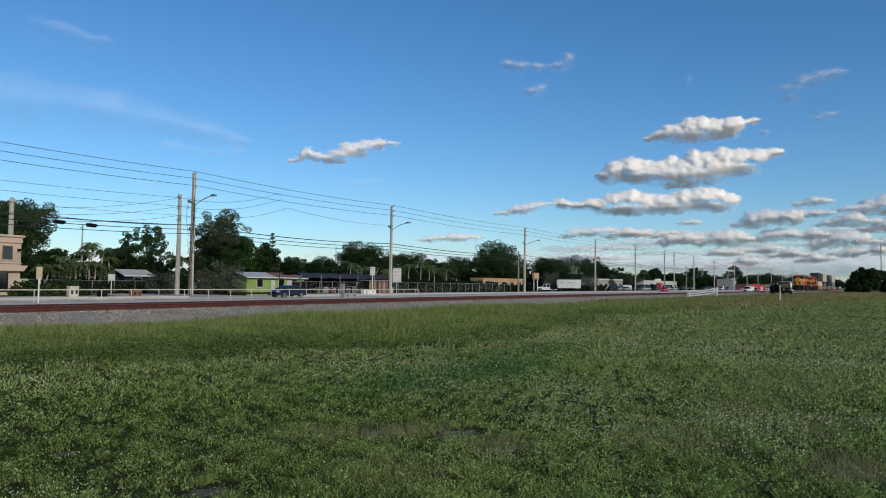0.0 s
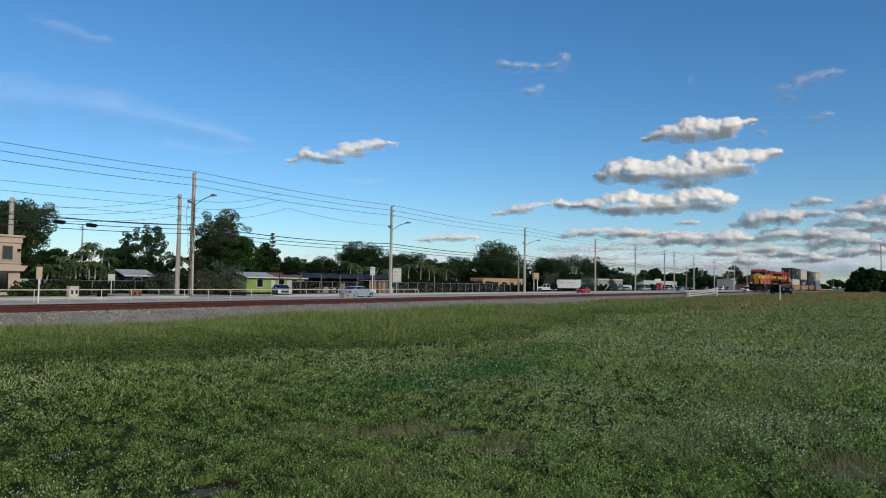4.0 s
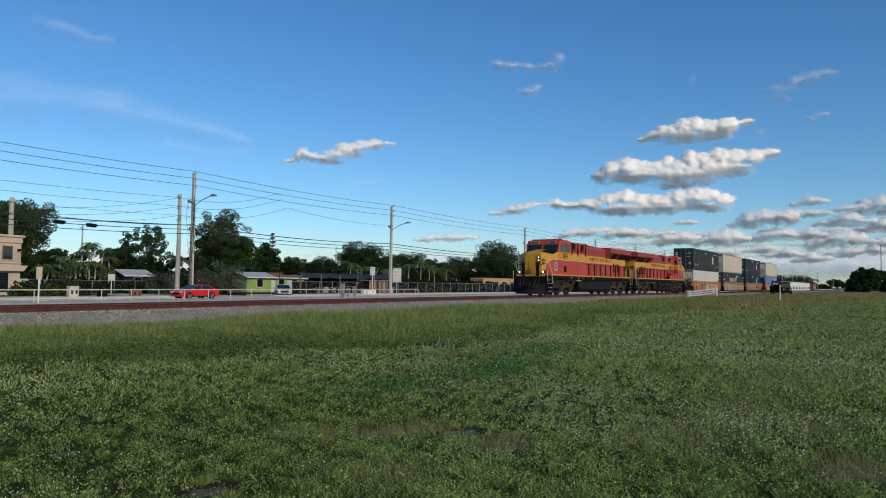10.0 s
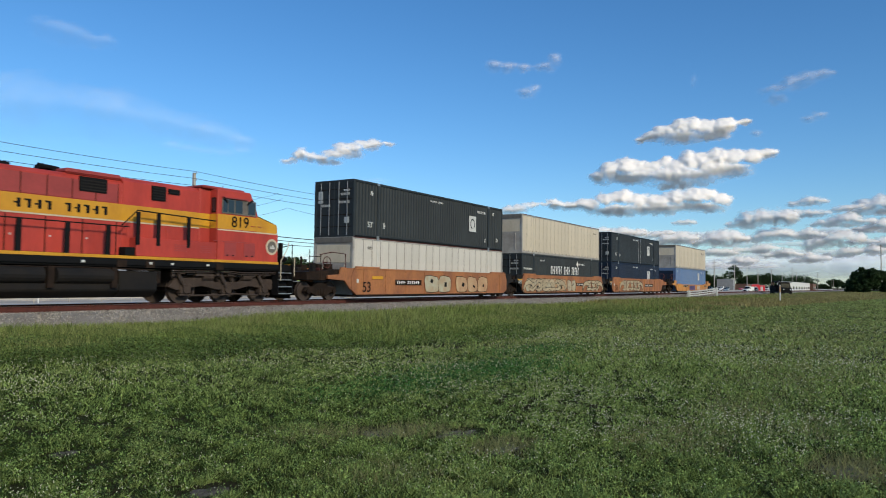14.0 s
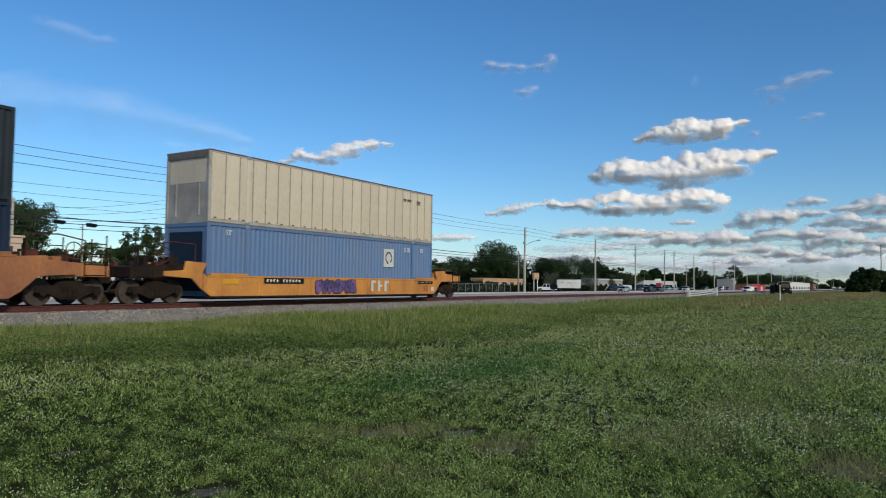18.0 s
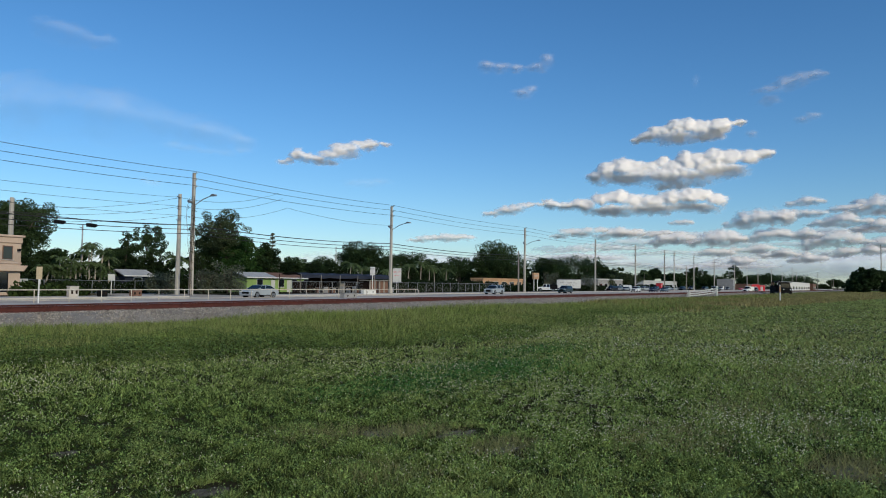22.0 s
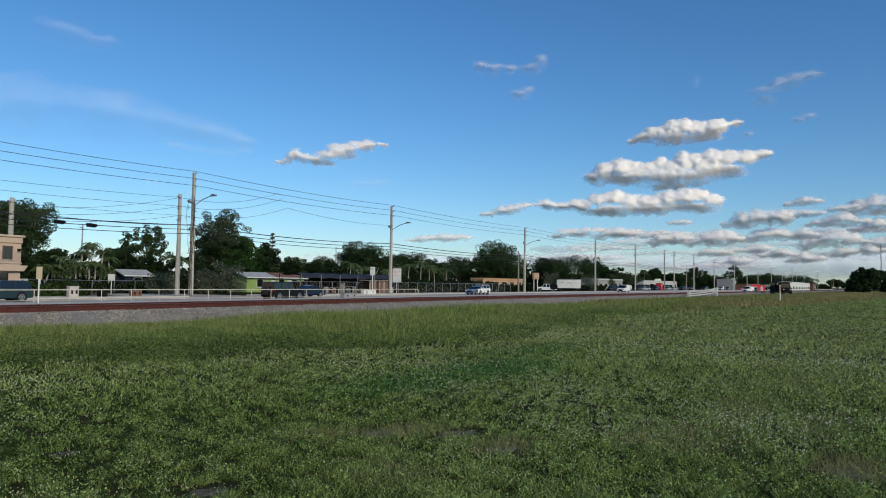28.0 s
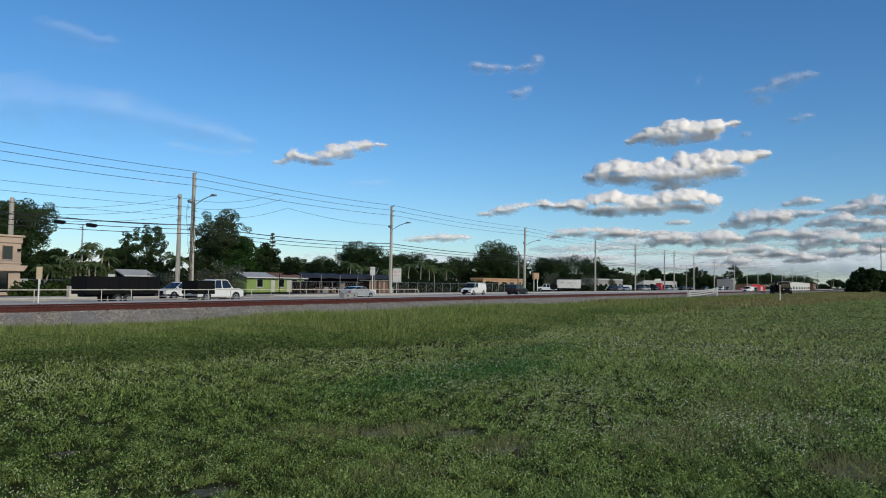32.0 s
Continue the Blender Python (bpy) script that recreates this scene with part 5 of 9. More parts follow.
        if own:
            wheel = bmesh.new()
            tube(wheel, [(s + d * 1.95 + 0.27 * math.cos(q * math.pi / 8), -1.34, 1.8 + 0.27 * math.sin(q * math.pi / 8)) for q in range(17)], 0.02, 6)
            for q in range(4):
                cyl(wheel, (s + d * 1.95, -1.34, 1.8), (s + d * 1.95 + 0.27 * math.cos(q * math.pi / 2), -1.34, 1.8 + 0.27 * math.sin(q * math.pi / 2)), 0.014, 5)
            cyl(wheel, (s + d * 1.95, -1.34, 1.8), (s + d * 1.95, -1.1, 1.8), 0.03, 6)
            low = paint == "wellyellow" and e == 1
            if low:
                wheel.free()
                for k, h in ((2.35, 0.16), (2.75, 0.3), (3.0, 0.22)):
                    box("brake_gear", "black", car, s + k - 0.17, s + k + 0.17, -1.25, -0.2, 1.3, 1.3 + h, "black brake gear on the end platform", 0.03)
            else:
                part("brake_wheel", wheel, "rail", car, "rusty hand-brake wheel")
            r = random.Random(int(s) + 5)
            for q in range(7):
                a, w, hh = s + d * (0.8 + 0.33 * q), r.uniform(0.08, 0.2), r.uniform(0.1, 0.4)
                y = r.uniform(-1.1, 0.6)
                box("valve_box", r.choice(["under", "rail", paint, "tank"]), car, a - w, a + w, y - 0.15, y + 0.15, 1.3, 1.42 + hh, "", 0.02)
            if not low:
                part("walk_rail", tube(bmesh.new(), [(s + d * 0.5, -1.25, 1.5), (s + d * 0.5, -1.25, 2.25), (s + d * 1.5, -1.25, 2.3), (s + d * 2.35, -1.25, 2.15)], 0.022), "rail", car)
            part("brake_stand", bx(cyl(bmesh.new(), (s + d * 1.75, 0.5, 1.35), (s + d * 1.75, 0.5, 2.1), 0.06, 8), min(s + d * 1.5, s + d * 1.9), max(s + d * 1.5, s + d * 1.9), 0.3, 0.9, 1.4, 1.7), "under", car, bevel=0.02)
            bm = bmesh.new()
            bx(bm, min(s + d * 3.2, s + d * 3.6), max(s + d * 3.2, s + d * 3.6), -0.14, 0.14, 0.72, 1.0)
            bx(bm, min(s + d * 3.5, s + d * 3.72), max(s + d * 3.5, s + d * 3.72), -0.2, 0.22, 0.7, 1.02)
            part("coupler", bm, "under", car, "knuckle coupler", bevel=0.03)
            part("air_hose", tube(bmesh.new(), [(s + d * 3.2, -0.4, 0.9), (s + d * 3.5, -0.35, 0.45), (s + d * 3.75, -0.1, 0.4)], 0.03), "rubber", car)
            four_wheel_truck(car, s + d * 2.03)
        elif e == 1:
            four_wheel_truck(car, s + d * 1.57)
        else:
            box("joint", "under", car, s + d * 1.45 - 0.15, s + d * 1.45 + 0.15, -0.3, 0.3, 0.85, 1.3)
    return car


def graffiti(car, s0, s1, z0, z1, y, kind):
    """Sprayed shapes: fat slanting forms with dark outlines and small openings, no letters."""
    r = random.Random(int(s0 * 97 + s1 * 13))
    fill = {"purple": "purple", "ghost": "ghost_green", "pale": "ghost_peach"}.get(kind, "graffiti")
    block = kind in ("ghost", "pale")
    edge = "purple_edge" if kind == "purple" else "black"
    wide = 1.5 if block else 0.42 if kind == "purple" else 0.78
    n = max(2, round((s1 - s0) / wide))
    step = (s1 - s0) / n
    mid, tall = (z0 + z1) / 2, (z1 - z0) / 2

    def shape(name, mat, outline, depth, label=""):
        bm = bmesh.new()
        bm.faces.new([bm.verts.new((px, depth, min(z1 + 0.02, max(z0 - 0.02, pz)))) for px, pz in outline])
        part(name, bm, mat, car, label)
    for k in range(n):
        cx, lean = s0 + (k + 0.5) * step, r.uniform(-0.3, 0.35)
        corners = []
        m = 14
        ph = r.uniform(0, 6.28)
        for i in range(m):
            a = 2 * math.pi * i / m
            # Between a box and an oval, with a bite or a spur here and there.
            q = 1 / max(abs(math.cos(a)), abs(math.sin(a))) ** (0.75 if block else 0.6)
            q *= 1 + (0.05 if block else 0.2) * math.sin(2 * a + ph) + (0.04 if block else 0.15) * math.sin(3 * a + 2 * ph)
            corners.append((q * math.cos(a), q * math.sin(a)))
        bulge = r.uniform(0.52, 0.64)
        for layer, (mat, grow) in enumerate(((edge, 0.045), (fill, 0.0))):
            if block and layer == 0:
                grow = 0.03
            shape("graffiti", mat, [(cx + (step * bulge + grow) * px * 0.9 + lean * tall * pz * 0.5, mid + (tall * 0.86 + grow) * pz) for px, pz in corners], y - 0.002 * (k % 3) - 0.0007 * layer, "sprayed graffiti form" if layer else "dark sprayed outline")
        # Openings and strokes inside the form.
        for q in range(1 if block else 2):
            ox, oz = cx + r.uniform(-0.2, 0.2) * step, mid + r.uniform(-0.35, 0.35) * tall
            w, h, t = step * r.uniform(0.06, 0.14), tall * r.uniform(0.1, 0.3), r.uniform(-0.7, 0.7)
            shape("graffiti_stroke", edge, [(ox + w * u * math.cos(t) - h * v * math.sin(t), oz + w * u * math.sin(t) + h * v * math.cos(t)) for u, v in ((-1, -0.8), (0.7, -1), (1, 0.7), (-0.6, 1))], y - 0.0062)


def tangle(car, s0, s1, z0, z1, y):
    """Sprayed tangle of fat curling ribbons with dark outlines and a sickle-shaped tail at each end, no letters."""
    r = random.Random(int(s0 * 31 + s1 * 7))
    tall, layer = z1 - z0, 0

    def ribbon(points, widths):
        nonlocal layer
        for mat, grow, label in (("black", 0.035, "dark sprayed outline"), ("graffiti", 0.0, "sprayed graffiti ribbon")):
            bm = bmesh.new()
            rim = []
            for k, ((px, pz), w) in enumerate(zip(points, widths)):
                a, b = points[max(k - 1, 0)], points[min(k + 1, len(points) - 1)]
                dx, dz = b[0] - a[0], b[1] - a[1]
                f = (w + grow) / max(math.hypot(dx, dz), 1e-4)
                ex = grow / max(math.hypot(dx, dz), 1e-4) * (-1 if k == 0 else 1 if k == len(points) - 1 else 0)
                px, pz = px + dx * ex, pz + dz * ex
                rim.append([bm.verts.new((px + u * dz * f, y - 0.0009 * layer, min(z1 + 0.03, max(z0 - 0.03, pz - u * dx * f)))) for u in (-1, 1)])
            for (a, b), (c, d) in zip(rim[:-1], rim[1:]):
                bm.faces.new((a, b, d, c))
            part("graffiti", bm, mat, car, label)
            layer += 1
    n = max(2, round((s1 - s0) / 1.15))
    step = (s1 - s0) / n
    for k in range(n):
        cx = s0 + (k + 0.5) * step
        turn = r.choice((-1, 1))
        # A slanting stem, a curl round it and a foot.
        lean = r.uniform(0.1, 0.35) * turn
        ribbon([(cx - lean, z0 + 0.08 * tall), (cx - 0.2 * lean, z0 + 0.5 * tall), (cx + lean, z0 + 0.93 * tall)], (0.13, 0.16, 0.2))
        a0 = r.uniform(0.3, 1.2)
        ribbon([(cx + turn * (0.08 + 0.42 * step * math.cos(a0 + 0.75 * q)), z0 + tall * (0.52 + 0.36 * math.sin(a0 + 0.75 * q))) for q in range(7)], (0.09, 0.13, 0.15, 0.15, 0.14, 0.12, 0.07))
        ribbon([(cx - 0.5 * step, z0 + r.uniform(0.15, 0.3) * tall), (cx, z0 + r.uniform(0.1, 0.2) * tall), (cx + 0.5 * step, z0 + r.uniform(0.2, 0.45) * tall)], (0.07, 0.12, 0.08))
        if r.random() < 0.6:
            ribbon([(cx - 0.1, z0 + 0.86 * tall), (cx + 0.25 * step, z0 + 0.8 * tall), (cx + 0.55 * step, z0 + 0.95 * tall)], (0.1, 0.12, 0.06))
    for cx, d in ((s0 + 0.1, -1), (s1 - 0.1, 1)):
        ribbon([(cx - 0.3 * d, z0 + 0.62 * tall), (cx + 0.25 * d, z0 + 0.74 * tall), (cx + 0.75 * d, z0 + 0.6 * tall), (cx + 1.05 * d, z0 + 0.28 * tall), (cx + 1.12 * d, z0 - 0.02)], (0.1, 0.17, 0.15, 0.09, 0.02))


def container(kind, mat, z0, label, marks, doors):
    """A 53-foot container standing with its floor at z0; kind: ribbed or panelled sides."""
    c = thing("container", label, "container", group="stacked containers")
    L, W, H = 16.15, 1.295, 2.89
    skeleton = bmesh.new()
    for s in (0.0, L - 0.12):
        for y in (-W, W - 0.12):
            bx(skeleton, s, s + 0.12, y, y + 0.12, 0, H)
    for y in (-W, W - 0.08):
        bx(skeleton, 0.12, L - 0.12, y, y + 0.08, 0, 0.16)
        bx(skeleton, 0.12, L - 0.12, y, y + 0.08, H - 0.1, H)
    for s in (0.0, L - 0.1):
        bx(skeleton, s, s + 0.1, -W + 0.12, W - 0.12, H - 0.14, H)
        bx(skeleton, s, s + 0.1, -W + 0.12, W - 0.12, 0, 0.14)
    part("frame", skeleton, mat if kind == "ribbed" else "cream_end", c)
    if kind == "ribbed":
        # The rail's black also paints in the shadow line between stacked containers.
        for y in (-W - 0.005, W - 0.03):
            box("bottom_rail", "black", c, 0.12, L - 0.12, y, y + 0.035, 0.0, 0.09, "black bottom rail with a shadow line in its colour")
    else:
        for y in (-W - 0.004, W - 0.03):
            box("top_cap", "rail", c, 0.0, L, y, y + 0.034, H - 0.045, H + 0.004, "rust-brown top edge")
            box("bottom_edge", "grime", c, 0.0, L, y, y + 0.034, -0.002, 0.05, "grimy bottom edge")
    for s in (1.93, 14.05):
        for y in (-W, W):
            box("stacking_post", mat, c, s, s + 0.13, y - 0.012, y + 0.012, 0.0, H, "upright stacking post")
            for z in (0.0, H - 0.13):
                box("corner_casting", "steel", c, s - 0.02, s + 0.19, y - 0.02, y + 0.02, z, z + 0.13, "pale corner casting")
    for side in (-1, 1):
        y = side * (W - 0.03)
        if kind == "ribbed":
            bm = bmesh.new()
            n = 62
            p = (L - 0.24) / n
            pts = []
            for i in range(n):
                s = 0.12 + i * p
                pts += [(s, 0), (s + p * 0.28, 0), (s + p * 0.5, 0.05), (s + p * 0.78, 0.05)]
            pts.append((L - 0.12, 0))
            a = [bm.verts.new((s, y - side * d, 0.16)) for s, d in pts]
            b = [bm.verts.new((s, y - side * d, H - 0.1)) for s, d in pts]
            for i in range(len(pts) - 1):
                bm.faces.new((a[i], a[i + 1], b[i + 1], b[i]))
            part("side_wall", bm, mat, c, "corrugated steel side")
        else:
            n = 22
            p = (L - 0.24) / n
            part("side_backing", bx(bmesh.new(), 0.12, L - 0.12, y - 0.008, y + 0.008, 0.16, H - 0.1), "grime", c)
            me = None
            for i in range(n):
                if me is None:
                    q = part("panel", bx(bmesh.new(), 0.02, p - 0.02, side * 0.008, side * 0.022, 0.17, H - 0.11), mat, c, bevel=0.006)
                    me = q.data
                else:
                    q = new("panel", me)
                    q.parent = c
                q.location = (0.12 + i * p, y, 0)
            bm = bmesh.new()
            for i in range(n):
                bx(bm, 0.3 + i * p, 0.42 + i * p, y + side * 0.022 - 0.004, y + side * 0.022 + 0.004, 0.19, 0.24)
            part("lashing_slots", bm, "under", c)
    box("roof", mat if kind == "ribbed" else "cream_end", c, 0.1, L - 0.1, -W + 0.08, W - 0.08, H - 0.06, H - 0.02)
    box("floor", "under", c, 0.1, L - 0.1, -W + 0.08, W - 0.08, 0.05, 0.12)
    box("front_wall", mat, c, L - 0.08, L - 0.03, -W + 0.12, W - 0.12, 0.14, H - 0.14)
    if doors:
        for k, y in enumerate((-W + 0.12, 0.005)):
            d = box("door", mat, c, 0.02, 0.07, y, y + W - 0.125, 0.14, H - 0.14, "container door", 0.01)
            for f in (0.25, 0.72):
                rod("lock_rod", "steel", d, (-0.015, y + (W - 0.12) * f, 0.1), (-0.015, y + (W - 0.12) * f, H - 0.1), 0.022, 6)
            for z in (0.5, 1.1, 1.9, 2.4):
                box("hinge", "under", d, 0.0, 0.02, y + 0.02, y + W - 0.16, z, z + 0.035)
        box("door_notice", "whitedull", c, 0.008, 0.016, 0.75, 1.05, 1.75, 2.35, "white notice panel")
        box("door_notice", "whitedull", c, 0.008, 0.016, -1.0, -0.7, 0.7, 1.0, "pale notice panel")
        for y, z, n in ((-1.0, 2.3, 4), (-1.0, 2.1, 6), (-1.0, 1.7, 7), (0.25, 1.55, 6)):
            bm = bmesh.new()
            for i in range(n):
                bx(bm, 0.006, 0.014, y + i * 0.1, y + i * 0.1 + 0.06, z, z + 0.12)
            part("door_lettering", bm, "whitedull", c)
    else:
        box("end_wall", "cream_end" if kind != "ribbed" else mat, c, 0.03, 0.08, -W + 0.12, W - 0.12, 0.14, H - 0.14, "plain end wall")
        if kind != "ribbed":
            box("end_header", "grime", c, -0.004, 0.006, -W + 0.06, W - 0.06, H - 0.3, H - 0.02, "dark stained header")
            box("end_panel", "cream", c, 0.018, 0.029, -W + 0.2, W - 0.2, 1.6, H - 0.4)
            for y in (-0.75, 0.65):
                box("end_post", "cream_end", c, 0.0, 0.029, y, y + 0.07, 0.3, 1.6)
        else:
            # Navy plate standing just proud of the end wall.
            box("navy_end_panel", "navy", c, 0.012, 0.029, -W + 0.3, W - 0.3, 0.2, H - 0.35, "navy panel on the end wall")
            letter_bars_x(c, -0.4, 0.5, 0.75, 0.22, 0.008)
    for kind2, s0, s1, za, zb in marks:
        for side in (-1, 1):
            y = side * (W + 0.006)
            if kind2 == "logo":
                p = box("emblem", "whitedull", c, s0, s1, y - 0.004, y + 0.004, za, zb, "white square emblem with a dark curl")
                cs, cz, rr = (s0 + s1) / 2, (za + zb) / 2, (s1 - s0) * 0.33
                bm = bmesh.new()
                for i in range(11):
                    a0 = -0.9 + i * 0.5
                    a1 = a0 + 0.5
                    q = [(rr * f * math.cos(t), rr * 1.15 * f * math.sin(t)) for t, f in ((a0, 1), (a1, 1), (a1, 0.72), (a0, 0.72))]
                    bm.faces.new([bm.verts.new((cs + u, y + side * 0.0055, cz + v)) for u, v in q])
                part("emblem_curl", bm, "grey", p)
            elif kind2 == "diamond":
                bm = bmesh.new()
                cs, cz = (s0 + s1) / 2, (za + zb) / 2
                bm.faces.new([bm.verts.new(q) for q in ((s0, y, cz), (cs, y, za), (s1, y, cz), (cs, y, zb))])
                part("emblem", bm, "white", c, "plain white diamond")
            elif kind2 == "streak":
                box("streak", "whitedull", c, s0, s1, y - 0.003, y + 0.003, za, zb, "pale vertical scrape")
            elif kind2 == "text":
                text_part("size_mark", "53'", (zb - za) * 1.15, "white", c, Matrix.Translation(((s0 + s1) / 2, y, (za + zb) / 2)) @ Euler((radians(90), 0, 0 if side < 0 else math.pi)).to_matrix().to_4x4(), "white stencilled number")
            else:
                letter_bars(c, s0, s1, za, zb - za, y, kind2, "white" if kind == "ribbed" else "under", "lettering")
    return c


def letter_bars_x(parent, y0, y1, z, h, x):
    bm = bmesh.new()
    n = 7
    for i in range(n):
        a = y0 + (y1 - y0) * i / n
        bx(bm, x, x + 0.006, a, a + (y1 - y0) / n * 0.6, z, z + h)
    return part("lettering", bm, "whitedull", parent)


TRAIN = []
LOCO_LABEL = "red and yellow diesel freight locomotive with a black underframe"


def build_train():
    a = locomotive("814", True, LOCO_LABEL + ", headlamps lit")
    TRAIN.append((a, 0.0, 0.0, 0.0))
    b = locomotive("819", False, LOCO_LABEL + ", running backwards")
    TRAIN.append((b, 43.22, 0.0, 180.0))
    rusty = "rust-orange double-stack well car with faded paint and graffiti"
    cars = ((47.6, "well", 1.52, (True, False), ("ribbed", "grey"), ("panelled", "pale"), True, False),
            (66.9, "well", 1.52, (False, False), ("panelled", "cream"), ("ribbed", "grey"), False, True),
            (86.45, "well", 1.52, (False, True), ("ribbed", "green"), ("ribbed", "navy"), True, True),
            (109.88, "wellyellow", 1.02, (True, True), ("panelled", "cream"), ("ribbed", "blue"), False, False))
    marks = []
    marks.append([("53", 0.85, 0, 0.62, 0), ("bars", 3.3, 5.8, 0.75, 1.04), ("ghost", 6.2, 9.0, 0.3, 1.35), ("pale", 9.6, 13.6, 0.3, 1.35), ("yellow", 1.3, 2.2, 1.05, 1.2), ("white", 0.05, 0.2, 0.85, 1.05)])
    marks.append([("ghost", 0.3, 4.6, 0.28, 1.4), ("pale", 4.4, 7.8, 0.28, 1.4), ("graf", 0.8, 6.6, 0.35, 1.3), ("bars", 10.0, 12.0, 0.78, 1.04), ("ghost", 8.0, 9.8, 0.3, 1.3), ("graf", 12.4, 15.4, 0.35, 1.3)])
    marks.append([("53", 0.75, 0, 0.62, 0), ("graf", 2.6, 8.1, 0.3, 1.42), ("bars", 9.9, 12.9, 0.75, 1.04), ("white", 0.0, 0.2, 0.85, 1.05), ("yellow", 1.6, 2.3, 1.1, 1.22)])
    marks.append([("bars", 2.8, 5.2, 0.78, 1.02), ("purple", 6.0, 8.9, 0.34, 1.0), ("letters", 10.1, 11.8, 0.42, 0.98), ("small53", 15.15, 0, 0.55, 0), ("white", 15.7, 16.0, 0.42, 0.66), ("bars", 14.4, 15.9, 0.82, 0.98), ("yellow", 0.6, 1.4, 0.75, 0.95)])
    tops = []
    tops.append([("text", 1.2, 1.5, 0.5, 0.85), ((2,), 1.35, 1.6, 2.2, 2.42), ((2,), 2.45, 2.65, 0.55, 0.85), ((8, 6), 7.0, 8.4, 2.45, 2.55), ("logo", 11.52, 12.42, 1.05, 2.05), ((3, 6), 12.6, 13.7, 2.3, 2.46), ((1,), 14.7, 15.0, 2.3, 2.5), ((2,), 15.2, 15.5, 0.55, 0.8), ((1,), 13.6, 13.8, 0.45, 0.7)])
    tops.append([((5,), 14.6, 15.4, 2.3, 2.4)])
    tops.append([("text", 1.2, 1.5, 0.6, 0.95), ((2,), 1.5, 1.75, 2.2, 2.45), ((2,), 2.3, 2.6, 0.6, 0.85), ((8, 6), 6.6, 8.2, 2.42, 2.56), ("streak", 8.37, 8.41, 0.2, 2.7), ("streak", 9.17, 9.23, 0.05, 2.75), ("logo", 11.5, 12.4, 1.05, 2.05), ((3, 6), 12.5, 13.6, 2.3, 2.48), ((1,), 13.6, 13.8, 0.5, 0.75)])
    tops.append([((3, 6), 13.2, 14.0, 2.2, 2.35), ((3,), 14.5, 14.9, 2.1, 2.35)])
    lows = []
    lows.append([((4,), 1.2, 1.6, 2.3, 2.45)])
    lows.append([((8,), 0.3, 1.8, 1.7, 1.85), ((4, 3), 3.2, 4.0, 2.4, 2.5), ((7, 4, 5), 5.2, 11.2, 1.45, 2.1), ("diamond", 10.55, 11.1, 2.12, 2.62), ((4,), 11.2, 12.6, 2.3, 2.45)])
    lows.append([((2,), 1.35, 1.65, 2.2, 2.45), ((8, 6), 6.6, 8.2, 2.45, 2.6), ("logo", 11.5, 12.5, 1.25, 2.2), ((3, 6), 12.5, 13.6, 2.35, 2.5), ((1,), 14.5, 14.8, 2.2, 2.4)])
    lows.append([("text", 0.9, 1.2, 2.42, 2.66), ("logo", 11.45, 12.35, 1.45, 2.4), ((2, 3), 13.3, 13.9, 2.3, 2.55), ("text", 14.85, 15.25, 2.3, 2.56)])
    names = {"pale": "greyish white panelled container", "grey": "charcoal grey corrugated container", "cream": "dirty white panelled container", "green": "dark green-grey corrugated container", "navy": "navy blue corrugated container", "blue": "mid-blue corrugated container"}
    for (u, paint, zt, ends, top, low, dt, dl), mk, tm, lm in zip(cars, marks, tops, lows):
        car = well_car(paint, zt, ends, rusty if paint == "well" else "yellow-orange double-stack well car with a purple graffiti patch", mk)
        TRAIN.append((car, u, 0.0, 0.0))
        lower = container(low[0], low[1], 0, names[low[1]] + " low in a well car", lm, dl)
        TRAIN.append((lower, u, 0.26 if zt > 1.2 else 0.26, 0.0))
        upper = container(top[0], top[1], 0, names[top[1]] + " stacked on another container", tm, dt)
        TRAIN.append((upper, u, 3.15, 0.0))


build_train()


# ---- road vehicles ----
def paint(name, color, rough=0.3):
    if name not in M:
        M[name] = material(name, color, rough, 0.0, 0.08, 1.5, fine=0.03, coat=0.15, spec=0.35)
    return name


PAINTS = {"silver": (0.34, 0.37, 0.40), "white": (0.74, 0.74, 0.73), "black": (0.006, 0.006, 0.007), "navy": (0.010, 0.017, 0.042), "red": (0.50, 0.02, 0.025),
          "steel blue": (0.10, 0.14, 0.19), "teal": (0.016, 0.036, 0.046), "grey": (0.22, 0.23, 0.25), "pale blue": (0.27, 0.34, 0.40)}
SHAPES = {}
# length, width, lower profile, greenhouse profile, tyre radius, front and rear axle
SHAPES["sedan"] = (4.8, 1.82, [(-2.38, 0.42), (-2.4, 0.78), (-2.25, 1.0), (-1.4, 1.04), (0.9, 1.0), (2.0, 0.86), (2.35, 0.68), (2.4, 0.4), (2.3, 0.24), (-2.3, 0.26)], [(-1.95, 1.0), (-1.05, 1.4), (-0.2, 1.46), (0.35, 1.42), (1.3, 0.97)], 0.33, 1.42, -1.4)
SHAPES["suv"] = (4.7, 1.88, [(-2.32, 0.5), (-2.35, 0.95), (-2.28, 1.1), (1.0, 1.08), (2.1, 0.98), (2.33, 0.78), (2.35, 0.45), (2.25, 0.28), (-2.2, 0.3)], [(-2.25, 1.08), (-2.0, 1.6), (-1.5, 1.72), (0.1, 1.72), (0.5, 1.64), (1.3, 1.06)], 0.37, 1.42, -1.4)
SHAPES["minivan"] = (5.1, 1.98, [(-2.5, 0.45), (-2.55, 0.95), (-2.5, 1.1), (1.1, 1.06), (2.2, 0.9), (2.52, 0.7), (2.53, 0.4), (2.4, 0.25), (-2.4, 0.27)], [(-2.45, 1.08), (-2.3, 1.6), (-1.9, 1.74), (0.3, 1.74), (0.8, 1.62), (1.9, 0.98)], 0.35, 1.6, -1.45)
